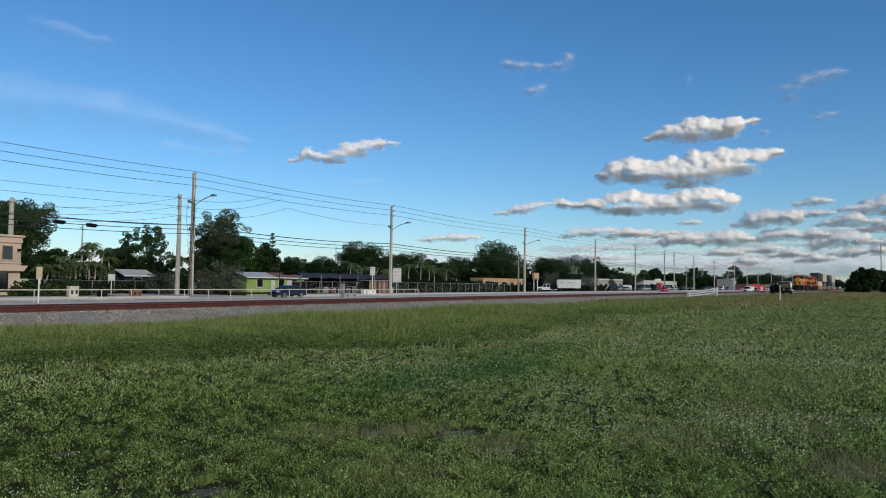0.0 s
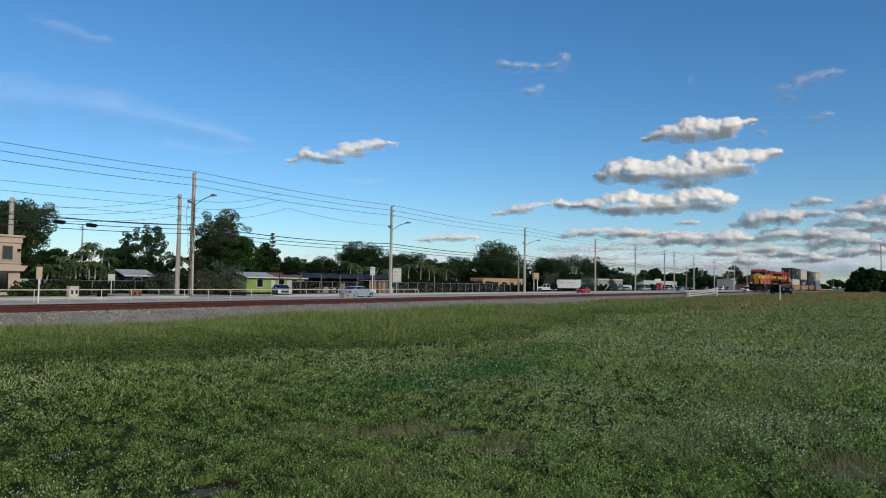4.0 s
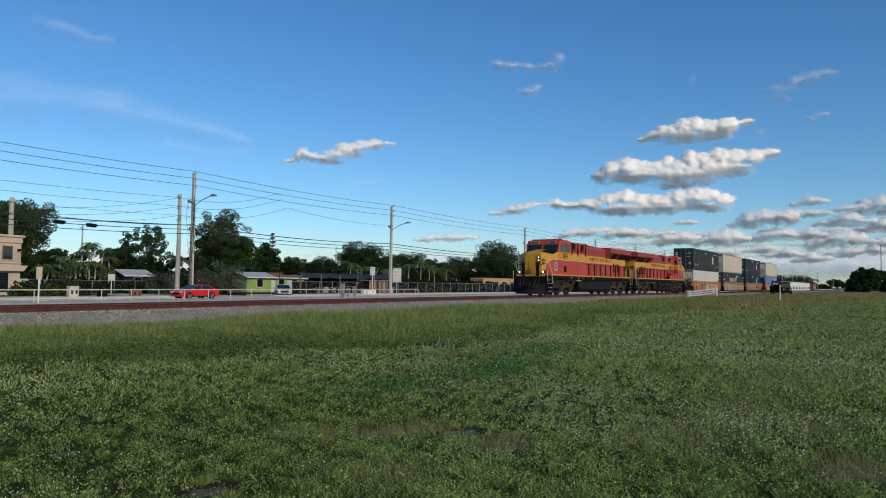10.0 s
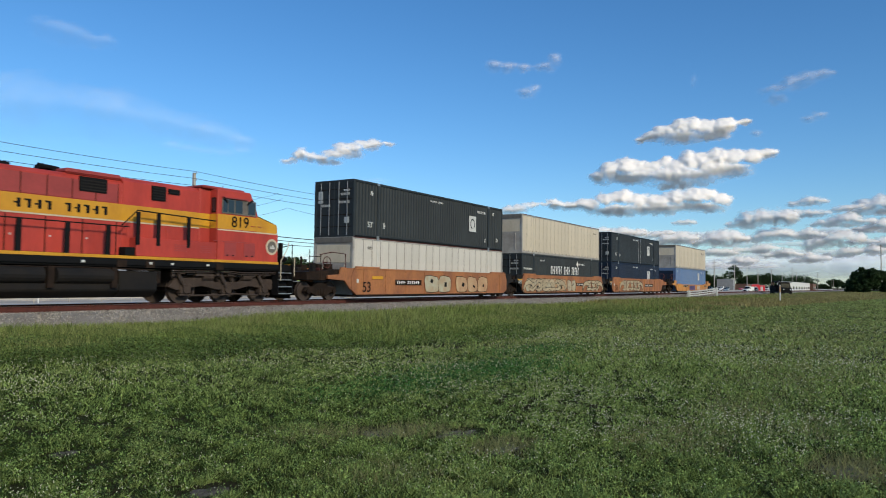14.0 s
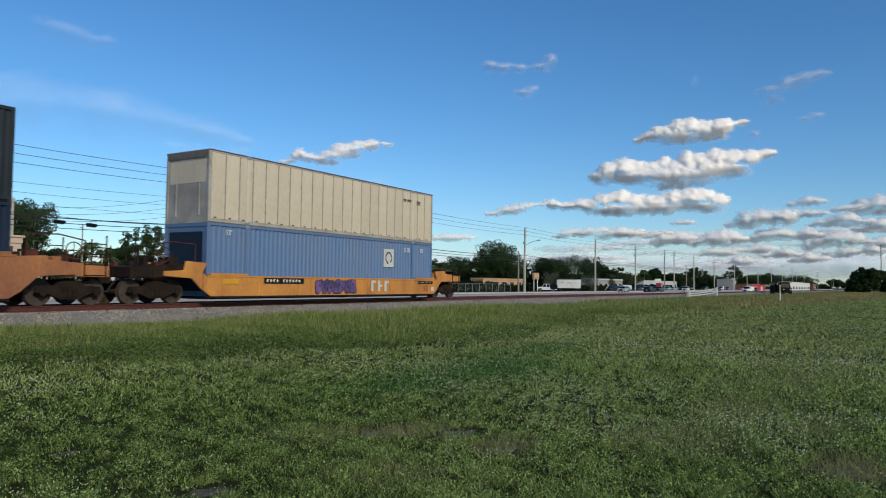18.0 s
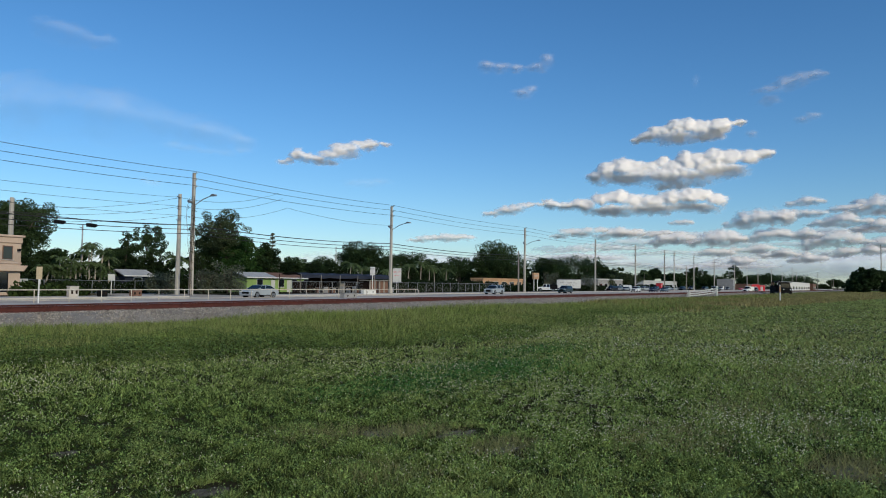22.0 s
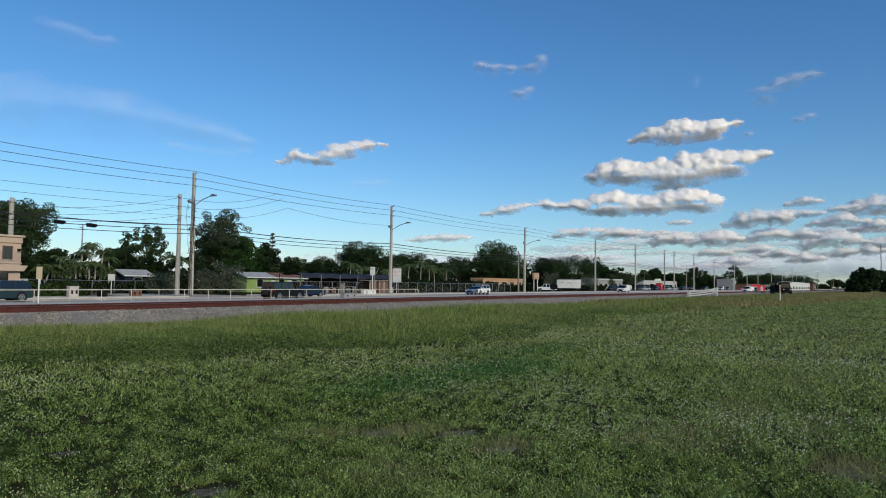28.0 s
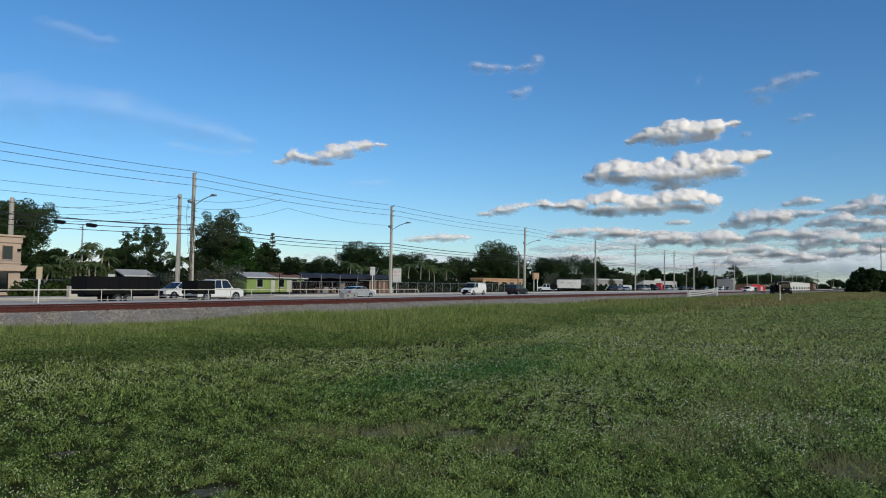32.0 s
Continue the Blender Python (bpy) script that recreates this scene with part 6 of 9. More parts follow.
SHAPES["off_roader"] = (4.75, 1.9, [(-2.2, 0.55), (-2.22, 1.15), (0.85, 1.15), (2.2, 1.1), (2.3, 0.9), (2.3, 0.55), (2.1, 0.42), (-2.1, 0.45)], [(-2.18, 1.13), (-2.12, 1.82), (-1.9, 1.87), (0.4, 1.87), (0.55, 1.8), (0.85, 1.13)], 0.42, 1.5, -1.4)
SHAPES["cargo_van"] = (5.7, 2.02, [(-2.8, 0.5), (-2.82, 1.25), (1.3, 1.25), (2.4, 1.05), (2.8, 0.85), (2.82, 0.45), (2.7, 0.3), (-2.7, 0.32)], [(-2.8, 1.23), (-2.75, 1.95), (-2.5, 2.08), (0.7, 2.08), (1.0, 1.98), (1.75, 1.2)], 0.36, 1.85, -1.75)
SHAPES["pickup"] = (5.5, 2.05, [(-2.7, 0.62), (-2.73, 1.2), (1.0, 1.24), (2.3, 1.2), (2.65, 1.05), (2.7, 0.52), (2.55, 0.4), (-2.6, 0.45)], [(-0.75, 1.2), (-0.65, 1.92), (-0.4, 2.02), (0.7, 2.02), (0.88, 1.96), (1.4, 1.22)], 0.42, 1.75, -1.65)


def vehicle(kind, colour, label, lamps=False, name=None, glazed=True):
    L, W, low, top, tr, fa, ra = SHAPES[kind]
    body_paint = paint("car_paint_" + colour.replace(" ", "_"), PAINTS[colour])
    car = thing(name or {"sedan": "sedan", "suv": "suv", "minivan": "minivan", "off_roader": "off_road_vehicle", "cargo_van": "van", "pickup": "pickup_truck"}[kind], label, {"pickup": "pickup truck", "cargo_van": "van", "minivan": "minivan"}.get(kind, "car"), group="road traffic")
    h = W / 2
    bm = bmesh.new()
    n = len(low)
    rings = []
    for y, inset in ((-h, 0.06), (-h + 0.06, 0.0), (h - 0.06, 0.0), (h, 0.06)):
        rings.append([bm.verts.new((x * (1 - inset * 0.25), y, z - (inset * 0.6 if z > 0.7 else -inset * 0.4))) for x, z in low])
    for a, b in zip(rings[:-1], rings[1:]):
        for i in range(n):
            bm.faces.new((a[i], a[(i + 1) % n], b[(i + 1) % n], b[i]))
    bm.faces.new(rings[0][::-1])
    bm.faces.new(rings[-1])
    part("body", bm, body_paint, car, bevel=0.02)
    # Greenhouse: leaning glass with a painted roof and pillars.
    zmax = max(z for x, z in top)
    zmin = min(z for x, z in top)

    def lean(y, z):
        return y * (1 - 0.16 * (z - zmin) / (zmax - zmin) if kind not in ("off_roader", "cargo_van") else 1 - 0.05 * (z - zmin) / (zmax - zmin))
    bm = bmesh.new()
    a = [bm.verts.new((x, lean(-h + 0.07, z), z)) for x, z in top]
    b = [bm.verts.new((x, lean(h - 0.07, z), z)) for x, z in top]
    m = len(top)
    for i in range(m - 1):
        bm.faces.new((a[i], a[i + 1], b[i + 1], b[i]))
    bm.faces.new(a)
    bm.faces.new(b[::-1])
    bm.faces.new((a[-1], a[0], b[0], b[-1]))
    part("windows", bm, "glass", car, "dark tinted glass")
    roof = bmesh.new()
    pts = [(x, z) for x, z in top if z > zmax - 0.13]
    a = [roof.verts.new((x, lean(-h + 0.065, z) * 1.0, z + 0.012)) for x, z in pts]
    b = [roof.verts.new((x, lean(h - 0.065, z), z + 0.012)) for x, z in pts]
    a2 = [roof.verts.new((x, lean(-h + 0.055, z) , z - 0.07)) for x, z in pts]
    b2 = [roof.verts.new((x, lean(h - 0.055, z), z - 0.07)) for x, z in pts]
    for i in range(len(pts) - 1):
        roof.faces.new((a[i], a[i + 1], b[i + 1], b[i]))
        roof.faces.new((a[i], a[i + 1], a2[i + 1], a2[i]))
        roof.faces.new((b[i], b[i + 1], b2[i + 1], b2[i]))
    part("roof", roof, body_paint, car)
    for side in (-1, 1):
        pil = bmesh.new()
        mids = [(0.05 * (top[0][0] + top[-1][0]) - 0.15, 0.09)] if kind not in ("minivan", "suv") else [(0.25, 0.08), (-0.95, 0.1)]
        if kind == "pickup":
            mids = [(0.1, 0.1)]
        if kind == "off_roader":
            mids = [(0.0, 0.1), (-1.1, 0.12)]
        for x, w in mids:
            q = [(x, zmin), (x + w, zmin), (x + w - 0.05, zmax - 0.05), (x - 0.05, zmax - 0.05)]
            f = [pil.verts.new((px, side * (abs(lean(h - 0.07, z)) + 0.008), z)) for px, z in q]
            pil.faces.new(f)
        for (x0, z0), (x1, z1) in ((top[0], top[1]), (top[-1], top[-2])):
            d = 0.07 if x0 > 0 else -0.07
            wide = 3.0 if kind in ("sedan",) and x0 < 0 else 1.0
            q = [(x0, z0), (x1, z1), (x1 - d, z1), (x0 - d * wide, z0)]
            f = [pil.verts.new((px, side * (abs(lean(h - 0.07, z)) + 0.008), z)) for px, z in q]
            pil.faces.new(f)
        if kind == "cargo_van":
            q = [(-2.78, 1.23), (-2.72, 1.95), (0.15, 2.0), (0.15, 1.23)]
            pil.faces.new([pil.verts.new((px, side * (abs(lean(h - 0.07, z)) + 0.01), z)) for px, z in q])
        part("pillars", pil, body_paint, car)
        bm = bmesh.new()
        bx(bm, 0.95 if kind != "pickup" else 1.1, 1.1 if kind != "pickup" else 1.25, side * (h + 0.02) - 0.08, side * (h + 0.02) + 0.08, zmin + 0.02, zmin + 0.16)
        part("mirror", bm, body_paint, car, bevel=0.02)
        for hx in (0.1, -0.95):
            box("door_handle", body_paint, car, hx, hx + 0.18, side * h - 0.012, side * h + 0.012, zmin - 0.16, zmin - 0.12)
        box("sill", "black", car, ra + tr + 0.05, fa - tr - 0.05, side * (h - 0.02) - 0.02, side * (h - 0.02) + 0.02, 0.24, 0.34)
        for ax in (fa, ra):
            arch = cyl(bmesh.new(), (ax, side * (h - 0.24), tr), (ax, side * (h + 0.004), tr), tr + 0.06, 20)
            part("wheel_arch", arch, "black", car)
            wheel = part("wheel", cyl(bmesh.new(), (0, side * -0.11, 0), (0, side * 0.11, 0), tr, 20), "rubber", car, "black tyre")
            wheel.location = (ax, side * (h - 0.09), tr)
            hub = bmesh.new()
            cyl(hub, (0, side * 0.1, 0), (0, side * 0.122, 0), tr * 0.66, 14)
            part("rim", hub, "rim", wheel, "alloy wheel rim")
            sp = bmesh.new()
            for q in range(5):
                t = q * 2 * math.pi / 5
                cyl(sp, (0.36 * tr * math.cos(t), side * 0.121, 0.36 * tr * math.sin(t)), (0.36 * tr * math.cos(t), side * 0.127, 0.36 * tr * math.sin(t)), tr * 0.15, 6)
            part("rim_gap", sp, "black", wheel)
        zf = 0.72 if kind == "sedan" else 0.9
        xf = max(x for x, z in low)
        xr = min(x for x, z in low)
        lamp = bmesh.new()
        bx(lamp, xf - 0.22, xf + 0.005, side * (h - 0.22) - 0.2, side * (h - 0.22) + 0.2, zf - 0.08, zf + 0.06)
        part("headlight", lamp, "lamp" if lamps else "lens", car, "headlight", bevel=0.02)
        tail = bmesh.new()
        bx(tail, xr - 0.008, xr + 0.2, side * (h - 0.16) - 0.15, side * (h - 0.16) + 0.15, zf - 0.02, zf + 0.16)
        part("tail_light", tail, "redlens", car, "red tail light", bevel=0.02)
    xf = max(x for x, z in low)
    xr = min(x for x, z in low)
    box("grille", "black", car, xf - 0.05, xf + 0.008, -0.5, 0.5, 0.45, 0.66 if kind == "sedan" else 0.85)
    box("bumper", body_paint if kind in ("sedan", "suv", "minivan") else "black", car, xf - 0.1, xf + 0.03, -h + 0.08, h - 0.08, 0.3, 0.45, "", 0.03)
    box("bumper", body_paint if kind in ("sedan", "suv", "minivan") else "black", car, xr - 0.03, xr + 0.1, -h + 0.08, h - 0.08, 0.34, 0.52, "", 0.03)
    box("number_plate", "whitedull", car, xr - 0.034, xr - 0.028, -0.16, 0.16, 0.6, 0.76)
    if kind == "off_roader":
        rod("spare_wheel", "rubber", car, (xr - 0.02, 0, 1.0), (xr - 0.24, 0, 1.0), 0.4, 18, label="black spare wheel")
    if kind == "pickup":
        box("load_bed", "black", car, -2.76, -0.8, -h - 0.03, h + 0.03, 0.7, 1.9, "black load bed")
    return car


TRAFFIC = []
ROLLING = []


def run(car, x_at, t_at, speed, y):
    """A vehicle that holds its speed along a lane."""
    head = 0.0 if speed > 0 else 180.0
    k = y / (55.5 if speed > 0 else 61.0)
    x_at, speed = x_at * k, speed * k
    ROLLING.append((car, x_at, t_at, speed))
    TRAFFIC.append((car, [(t, pose(x_at + speed * (t - t_at), y, ROAD_Z, 0, 0, head)) for t in (0.0, 8.0, 16.0, 24.0, 32.0)]))


NEAR, FAR = 52.8, 60.4
run(vehicle("sedan", "pale blue", "pale blue-grey sedan driving along the road"), 44.3, 3.0, 25.2, NEAR)
run(vehicle("sedan", "white", "white sedan driving along the road"), 46.8, 6.0, 28.3, NEAR)
run(vehicle("suv", "black", "black sport utility car driving along the road"), 29.5, 11.0, 24.6, NEAR)
run(vehicle("off_roader", "black", "black boxy off-road vehicle with a spare wheel behind"), 56.4, 28.0, 14.75, NEAR)
run(vehicle("sedan", "silver", "silver sedan driving along the road"), 49.2, 31.0, 20.2, NEAR)
run(vehicle("sedan", "navy", "dark blue sedan driving along the road"), 62.8, 0.0, -26.0, FAR)
run(vehicle("sedan", "red", "bright red sedan driving along the road"), 68.3, 9.0, -19.1, FAR)
run(vehicle("off_roader", "white", "white boxy off-road vehicle driving along the road"), 32.5, 20.0, -23.3, FAR)
run(vehicle("minivan", "pale blue", "silver-blue minivan driving along the road"), 48.6, 20.0, -13.3, FAR)
run(vehicle("suv", "silver", "silver sport utility car driving along the road"), 97.3, 23.0, -19.6, FAR)
run(vehicle("suv", "teal", "dark teal sport utility car driving along the road"), 111.3, 24.0, -20.4, FAR)
run(vehicle("sedan", "navy", "dark sedan following other traffic along the road"), 66.3, 28.0, -26.7, FAR)
run(vehicle("sedan", "steel blue", "steel-blue sedan driving along the road"), 66.5, 30.0, -21.7, FAR)
run(vehicle("suv", "white", "white sport utility car driving along the road"), 63.3, 31.0, -16.0, FAR)
run(vehicle("cargo_van", "white", "white cargo van driving along the road"), 130.7, 31.0, -21.6, FAR)
run(vehicle("pickup", "white", "white pickup truck towing a black trailer"), 47.0, 32.0, 22.0, NEAR)


def trailer():
    t = thing("dump_trailer", "long black dump trailer with high steel sides", "trailer", group="road traffic")
    bm = bmesh.new()
    bx(bm, -3.2, 3.25, -1.05, 1.05, 0.75, 0.85)
    for y in (-1.05, 0.98):
        bx(bm, -3.2, 3.25, y, y + 0.07, 0.85, 2.15)
    for x in (-3.2, 3.18):
        bx(bm, x, x + 0.07, -0.98, 0.98, 0.85, 2.15)
    part("bin", bm, "black", t, "black open steel bin")
    for i in range(8):
        for y in (-1.09, 1.05):
            box("stake", "black", t, -3.0 + i * 0.85, -2.92 + i * 0.85, y, y + 0.04, 0.8, 2.05)
    box("chassis", "black", t, -3.0, 3.2, -0.5, 0.5, 0.55, 0.74)
    part("drawbar", tube(bmesh.new(), [(3.2, 0, 0.64), (4.6, 0, 0.62), (6.0, 0, 0.6)], 0.07), "black", t)
    for x in (-0.6, 0.35):
        for side in (-1, 1):
            w = part("wheel", cyl(bmesh.new(), (0, -0.11, 0), (0, 0.11, 0), 0.38, 18), "rubber", t, "black tyre")
            w.location = (x, side * 1.0, 0.38)
            part("rim", cyl(bmesh.new(), (0, side * 0.1, 0), (0, side * 0.12, 0), 0.2, 12), "rim", w)
    return t


run(trailer(), 47.0 - 10.4, 32.0, 22.0, NEAR)
# A car that comes down the side street, waits at the corner and pulls out.
turner = vehicle("sedan", "silver", "silver-white sedan waiting at the side street and then pulling out", lamps=False)
TURN_ROWS = [(0.0, 69.6, 86.0, -100), (1.0, 69.3, 80.0, -100), (2.0, 69.0, 75.0, -105), (3.0, 68.2, 70.8, -112), (4.0, 68.4, 67.6, -124), (5.0, 68.5, 67.4, -130), (13.0, 68.5, 67.4, -130), (20.6, 68.5, 67.4, -130), (21.0, 66.9, 66.2, -136), (21.5, 63.6, 63.4, -155), (22.0, 58.4, 61.2, -174),
             (23.0, 51.1, 60.4, -180), (24.0, 41.6, 60.4, -180), (25.0, 30.6, 60.4, -180), (27.0, 4.0, 60.4, -180), (32.0, -80.0, 60.4, -180)]
TRAFFIC.append((turner, [(t, pose(x, y, ROAD_Z + 0.01, 0, 0, r)) for t, x, y, r in TURN_ROWS]))


# Parked and far vehicles.
def parked(kind, colour, x, y, turn, label, lamps=False):
    car = vehicle(kind, colour, label, lamps)
    car.matrix_basis = pose(x, y, ROAD_Z + 0.0, 0, 0, turn)


parked("pickup", "white", 176.5, 76.0, 112, "white pickup truck parked before a shop")
parked("cargo_van", "white", 247.0, 77.0, 105, "white van parked by a grey shop")
parked("suv", "grey", 231.0, 74.0, 180, "grey car parked at the roadside lots")
parked("sedan", "black", 258.0, 75.0, 180, "black car parked at the roadside lots")
parked("suv", "silver", 268.0, 75.5, 150, "silver car parked beside a white building")
parked("suv", "black", 284.0, 75.5, 180, "black car parked beside a white building")
parked("sedan", "silver", 312.0, 75.0, 180, "silver car parked beside a white building")
parked("suv", "navy", 330.0, 75.5, 180, "dark blue car parked beside a white building")
parked("suv", "white", 350.0, 75.5, 180, "white car parked far along the road")
parked("suv", "black", 378.0, 75.0, 180, "black car parked far along the road")
parked("cargo_van", "white", 408.0, 73.0, 180, "white van parked far along the road")
parked("sedan", "red", 460.0, 71.0, 180, "red car parked far along the road")


def box_truck(x, y, turn):
    t = thing("box_trailer", "white box truck body parked beside the road", "truck", pose(x, y, ROAD_Z, 0, 0, turn))
    box("cargo_box", "white", t, -3.6, 3.2, -1.2, 1.2, 0.9, 3.3, "white cargo box", 0.06)
    box("chassis", "black", t, -3.6, 3.4, -0.6, 0.6, 0.55, 0.88)
    letter_bars(t, -2.6, 2.4, 2.3, 0.3, -1.21, (4, 6, 4), "greywall", "lettering")
    letter_bars(t, -1.6, 1.4, 1.7, 0.22, -1.21, (5, 4), "greywall", "lettering")
    for xx in (-2.4, 2.2):
        for s in (-1, 1):
            w = part("wheel", cyl(bmesh.new(), (0, -0.13, 0), (0, 0.13, 0), 0.45, 16), "rubber", t, "black tyre")
            w.location = (xx, s * 1.0, 0.45)
    return t


for kind, colour, x, y, turn in (("suv", "black", 222.0, 73.0, 170), ("sedan", "grey", 238.0, 73.5, 175), ("suv", "silver", 296.0, 74.0, 180), ("sedan", "black", 322.0, 74.0, 180), ("pickup", "grey", 341.0, 74.0, 175), ("suv", "black", 366.0, 73.5, 180),
                                 ("sedan", "white", 392.0, 73.0, 180), ("suv", "grey", 424.0, 72.5, 180), ("cargo_van", "white", 300.0, 43.5, 160), ("suv", "black", 330.0, 45.0, 180)):
    parked(kind, colour, x, y, turn, colour + " vehicle in a row parked along the far roadside")
box_truck(192.5, 76.0, -67)


def track_machine(x, y, turn, label):
    m = thing("maintenance_machine", label, "work vehicle", pose(x, y, FIELD_Z, 0, 0, turn))
    box("chassis", "black", m, -3.6, 3.6, -0.85, 0.85, 0.5, 0.85)
    box("equipment_deck", "under", m, -0.6, 2.2, -1.05, 1.05, 0.85, 1.6, "dark equipment body", 0.08)
    box("engine_cover", "black", m, 2.2, 3.6, -0.9, 0.9, 0.85, 1.9, "sloping dark engine cover", 0.2)
    cab = box("cab", "under", m, -2.6, -1.2, -0.95, 0.95, 0.85, 2.45, "operator cab", 0.12)
    box("windscreen", "glass", cab, -2.64, -2.6, -0.8, 0.8, 1.5, 2.25, "dark windscreen")
    box("canopy", "black", cab, -2.85, -0.95, -1.1, 1.1, 2.45, 2.55, "overhanging cab roof", 0.03)
    box("bonnet", "black", m, -3.6, -2.6, -0.9, 0.9, 0.85, 1.45, "dark bonnet", 0.1)
    part("boom", tube(bmesh.new(), [(0.4, 0, 1.6), (-0.3, 0.1, 2.9), (1.6, 0.3, 2.5), (3.3, 0.4, 2.75)], 0.14, 8), "black", m, "folded black loader boom")
    part("grab", tube(tube(bmesh.new(), [(3.3, 0.4, 2.75), (3.6, 0.2, 2.3), (3.4, 0.1, 1.95)], 0.1, 6), [(3.3, 0.4, 2.75), (3.2, 0.7, 2.3), (3.4, 0.6, 1.95)], 0.1, 6), "rail", m, "rusty steel grab")
    for a, h in ((-0.3, 2.2), (0.7, 2.0), (1.5, 2.3)):
        for side in (-1, 1):
            rod("stake", "black", m, (a, side * 1.0, 1.55), (a, side * 1.0, h), 0.06, 6)
    r = random.Random(8)
    for i in range(7):
        a, b = r.uniform(-0.5, 1.9), r.uniform(-0.7, 0.7)
        w, h = r.uniform(0.15, 0.35), r.uniform(0.15, 0.5)
        box("equipment", r.choice(["under", "rail", "black", "grime"]), m, a - w, a + w, b - w, b + w, 1.6, 1.6 + h, "", 0.03)
    for a in (-2.6, 1.3, 2.5):
        for side in (-1, 1):
            w = part("wheel", cyl(bmesh.new(), (0, -0.15, 0), (0, 0.15, 0), 0.5, 16), "rubber", m, "black tyre")
            w.location = (a, side * 0.9, 0.5)
            part("rim", cyl(bmesh.new(), (0, side * 0.14, 0), (0, side * 0.165, 0), 0.26, 12), "under", w)
    for side in (-1, 1):
        rod("head_lamp", "lens", m, (-3.6, side * 0.6, 1.15), (-3.64, side * 0.6, 1.15), 0.11, 10)
        part("rail_gear", tube(bmesh.new(), [(-3.4, side * 0.7, 0.7), (-3.75, side * 0.72, 0.45), (-3.7, side * 0.72, 0.25)], 0.07, 6), "under", m)


track_machine(150, 16.0, 24, "dark rail maintenance truck with a folded boom beside the track")


# ---- trackside bits ----
def marker_post():
    p = thing("marker_post", "slim white marker post with an orange top in the field", "marker post", pose(77.5, 8.3, FIELD_Z))
    bm = bmesh.new()
    bx(bm, -0.06, 0.06, -0.06, 0.06, 0, 1.05)
    part("post", bm, "white", p, bevel=0.01)
    box("band", "orange", p, -0.065, 0.065, -0.065, 0.065, 1.05, 1.65, "faded orange upper part", 0.01)
    box("cap", "white", p, -0.07, 0.07, -0.07, 0.07, 1.65, 1.78, "", 0.02)


marker_post()


def pipe_barrier():
    b = thing("pipe_barrier", "low grey-white board and pipe barrier beside the track", "barrier", pose(0, 18.9, -0.56))
    for x in (86.5, 91.5, 96.5):
        rod("post", "whitedull", b, (x, 0.06, 0), (x, 0.06, 0.78 + (x - 86.5) * 0.022), 0.07, 8)
    for k in (0.0, 0.27, 0.52):
        part("rail", tube(bmesh.new(), [(84.6, 0, 0.80 - k), (90.0, 0.02, 0.86 - k), (95.5, -0.02, 0.97 - k), (101.6, 0, 1.12 - k)], 0.075, 6), "whitedull", b)
    rod("end_post", "whitedull", b, (101.8, -0.1, 0), (101.8, -0.1, 1.4), 0.13, 8)
    rod("end_post", "whitedull", b, (85.0, -0.1, 0), (85.0, -0.1, 0.95), 0.1, 8)


pipe_barrier()


def road_sign(x, y, h, w, sh, label, turn=0, mat="whitedull", post="white"):
    s = thing("road_sign", label, "sign", pose(x, y, PAVE_Z if y > 60 else ROAD_Z + 0.28, 0, 0, turn))
    rod("post", post, s, (0, 0, 0), (0, 0, h), 0.05, 8)
    box("panel", mat, s, -w / 2, w / 2, -0.07, -0.05, h - sh, h, "flat sign panel", 0.01)
    return s


road_sign(26.0, 48.1, 2.45, 0.36, 0.85, "narrow cream sign on a white post by the railing", -29, "graffiti")
road_sign(49.4, 76.0, 2.35, 0.75, 0.75, "white rectangular sign on a post", -30)
s = road_sign(86.8, 66.5, 4.15, 0.8, 1.3, "pale sign with dark bars on a white post", -45, "greyroof")
letter_bars(s, -0.35, 0.35, 3.75, 0.18, -0.075, (4,), "black", "lettering")
letter_bars(s, -0.35, 0.35, 3.05, 0.12, -0.075, (6,), "greywall", "lettering")
s = road_sign(99.6, 71.0, 4.25, 1.5, 2.4, "dull white board sign with faint red lines beside a pole", -50, "greyroof")
letter_bars(s, -0.6, 0.6, 3.5, 0.2, -0.075, (4, 3), "redpaint", "lettering")
letter_bars(s, -0.5, 0.5, 2.9, 0.15, -0.075, (6,), "redpaint", "lettering")
road_sign(44.6, 82.5, 2.2, 0.35, 1.3, "pale narrow sign post near the palms", 10)


def utility_box(x, y, w, h, mat, label, name="utility_box"):
    u = thing(name, label, "utility box", pose(x, y, ROAD_Z + 0.28 if y < 53 else PAVE_Z))
    box("cabinet", mat, u, -w / 2, w / 2, -0.3, 0.3, 0, h, "", 0.03)
    box("lid", mat, u, -w / 2 - 0.03, w / 2 + 0.03, -0.33, 0.33, h, h + 0.06, "", 0.02)
    for k in (-0.25, 0.25):
        box("louvre", "under", u, k * w - 0.1, k * w + 0.1, -0.306, -0.3, h * 0.3, h * 0.7)


utility_box(39.5, 67.0, 0.9, 1.0, "concrete", "pale concrete roadside cabinet")
utility_box(42.6, 67.0, 0.8, 0.7, "black", "small black roadside cabinet")
utility_box(46.5, 67.2, 1.1, 0.6, "brownroof", "low rust-brown roadside cabinet")
utility_box(58.6, 48.0, 2.2, 0.45, "greywall", "low grey mesh cabinet on the verge")
utility_box(85.6, 66.3, 3.0, 0.55, "white", "low white roadside box")


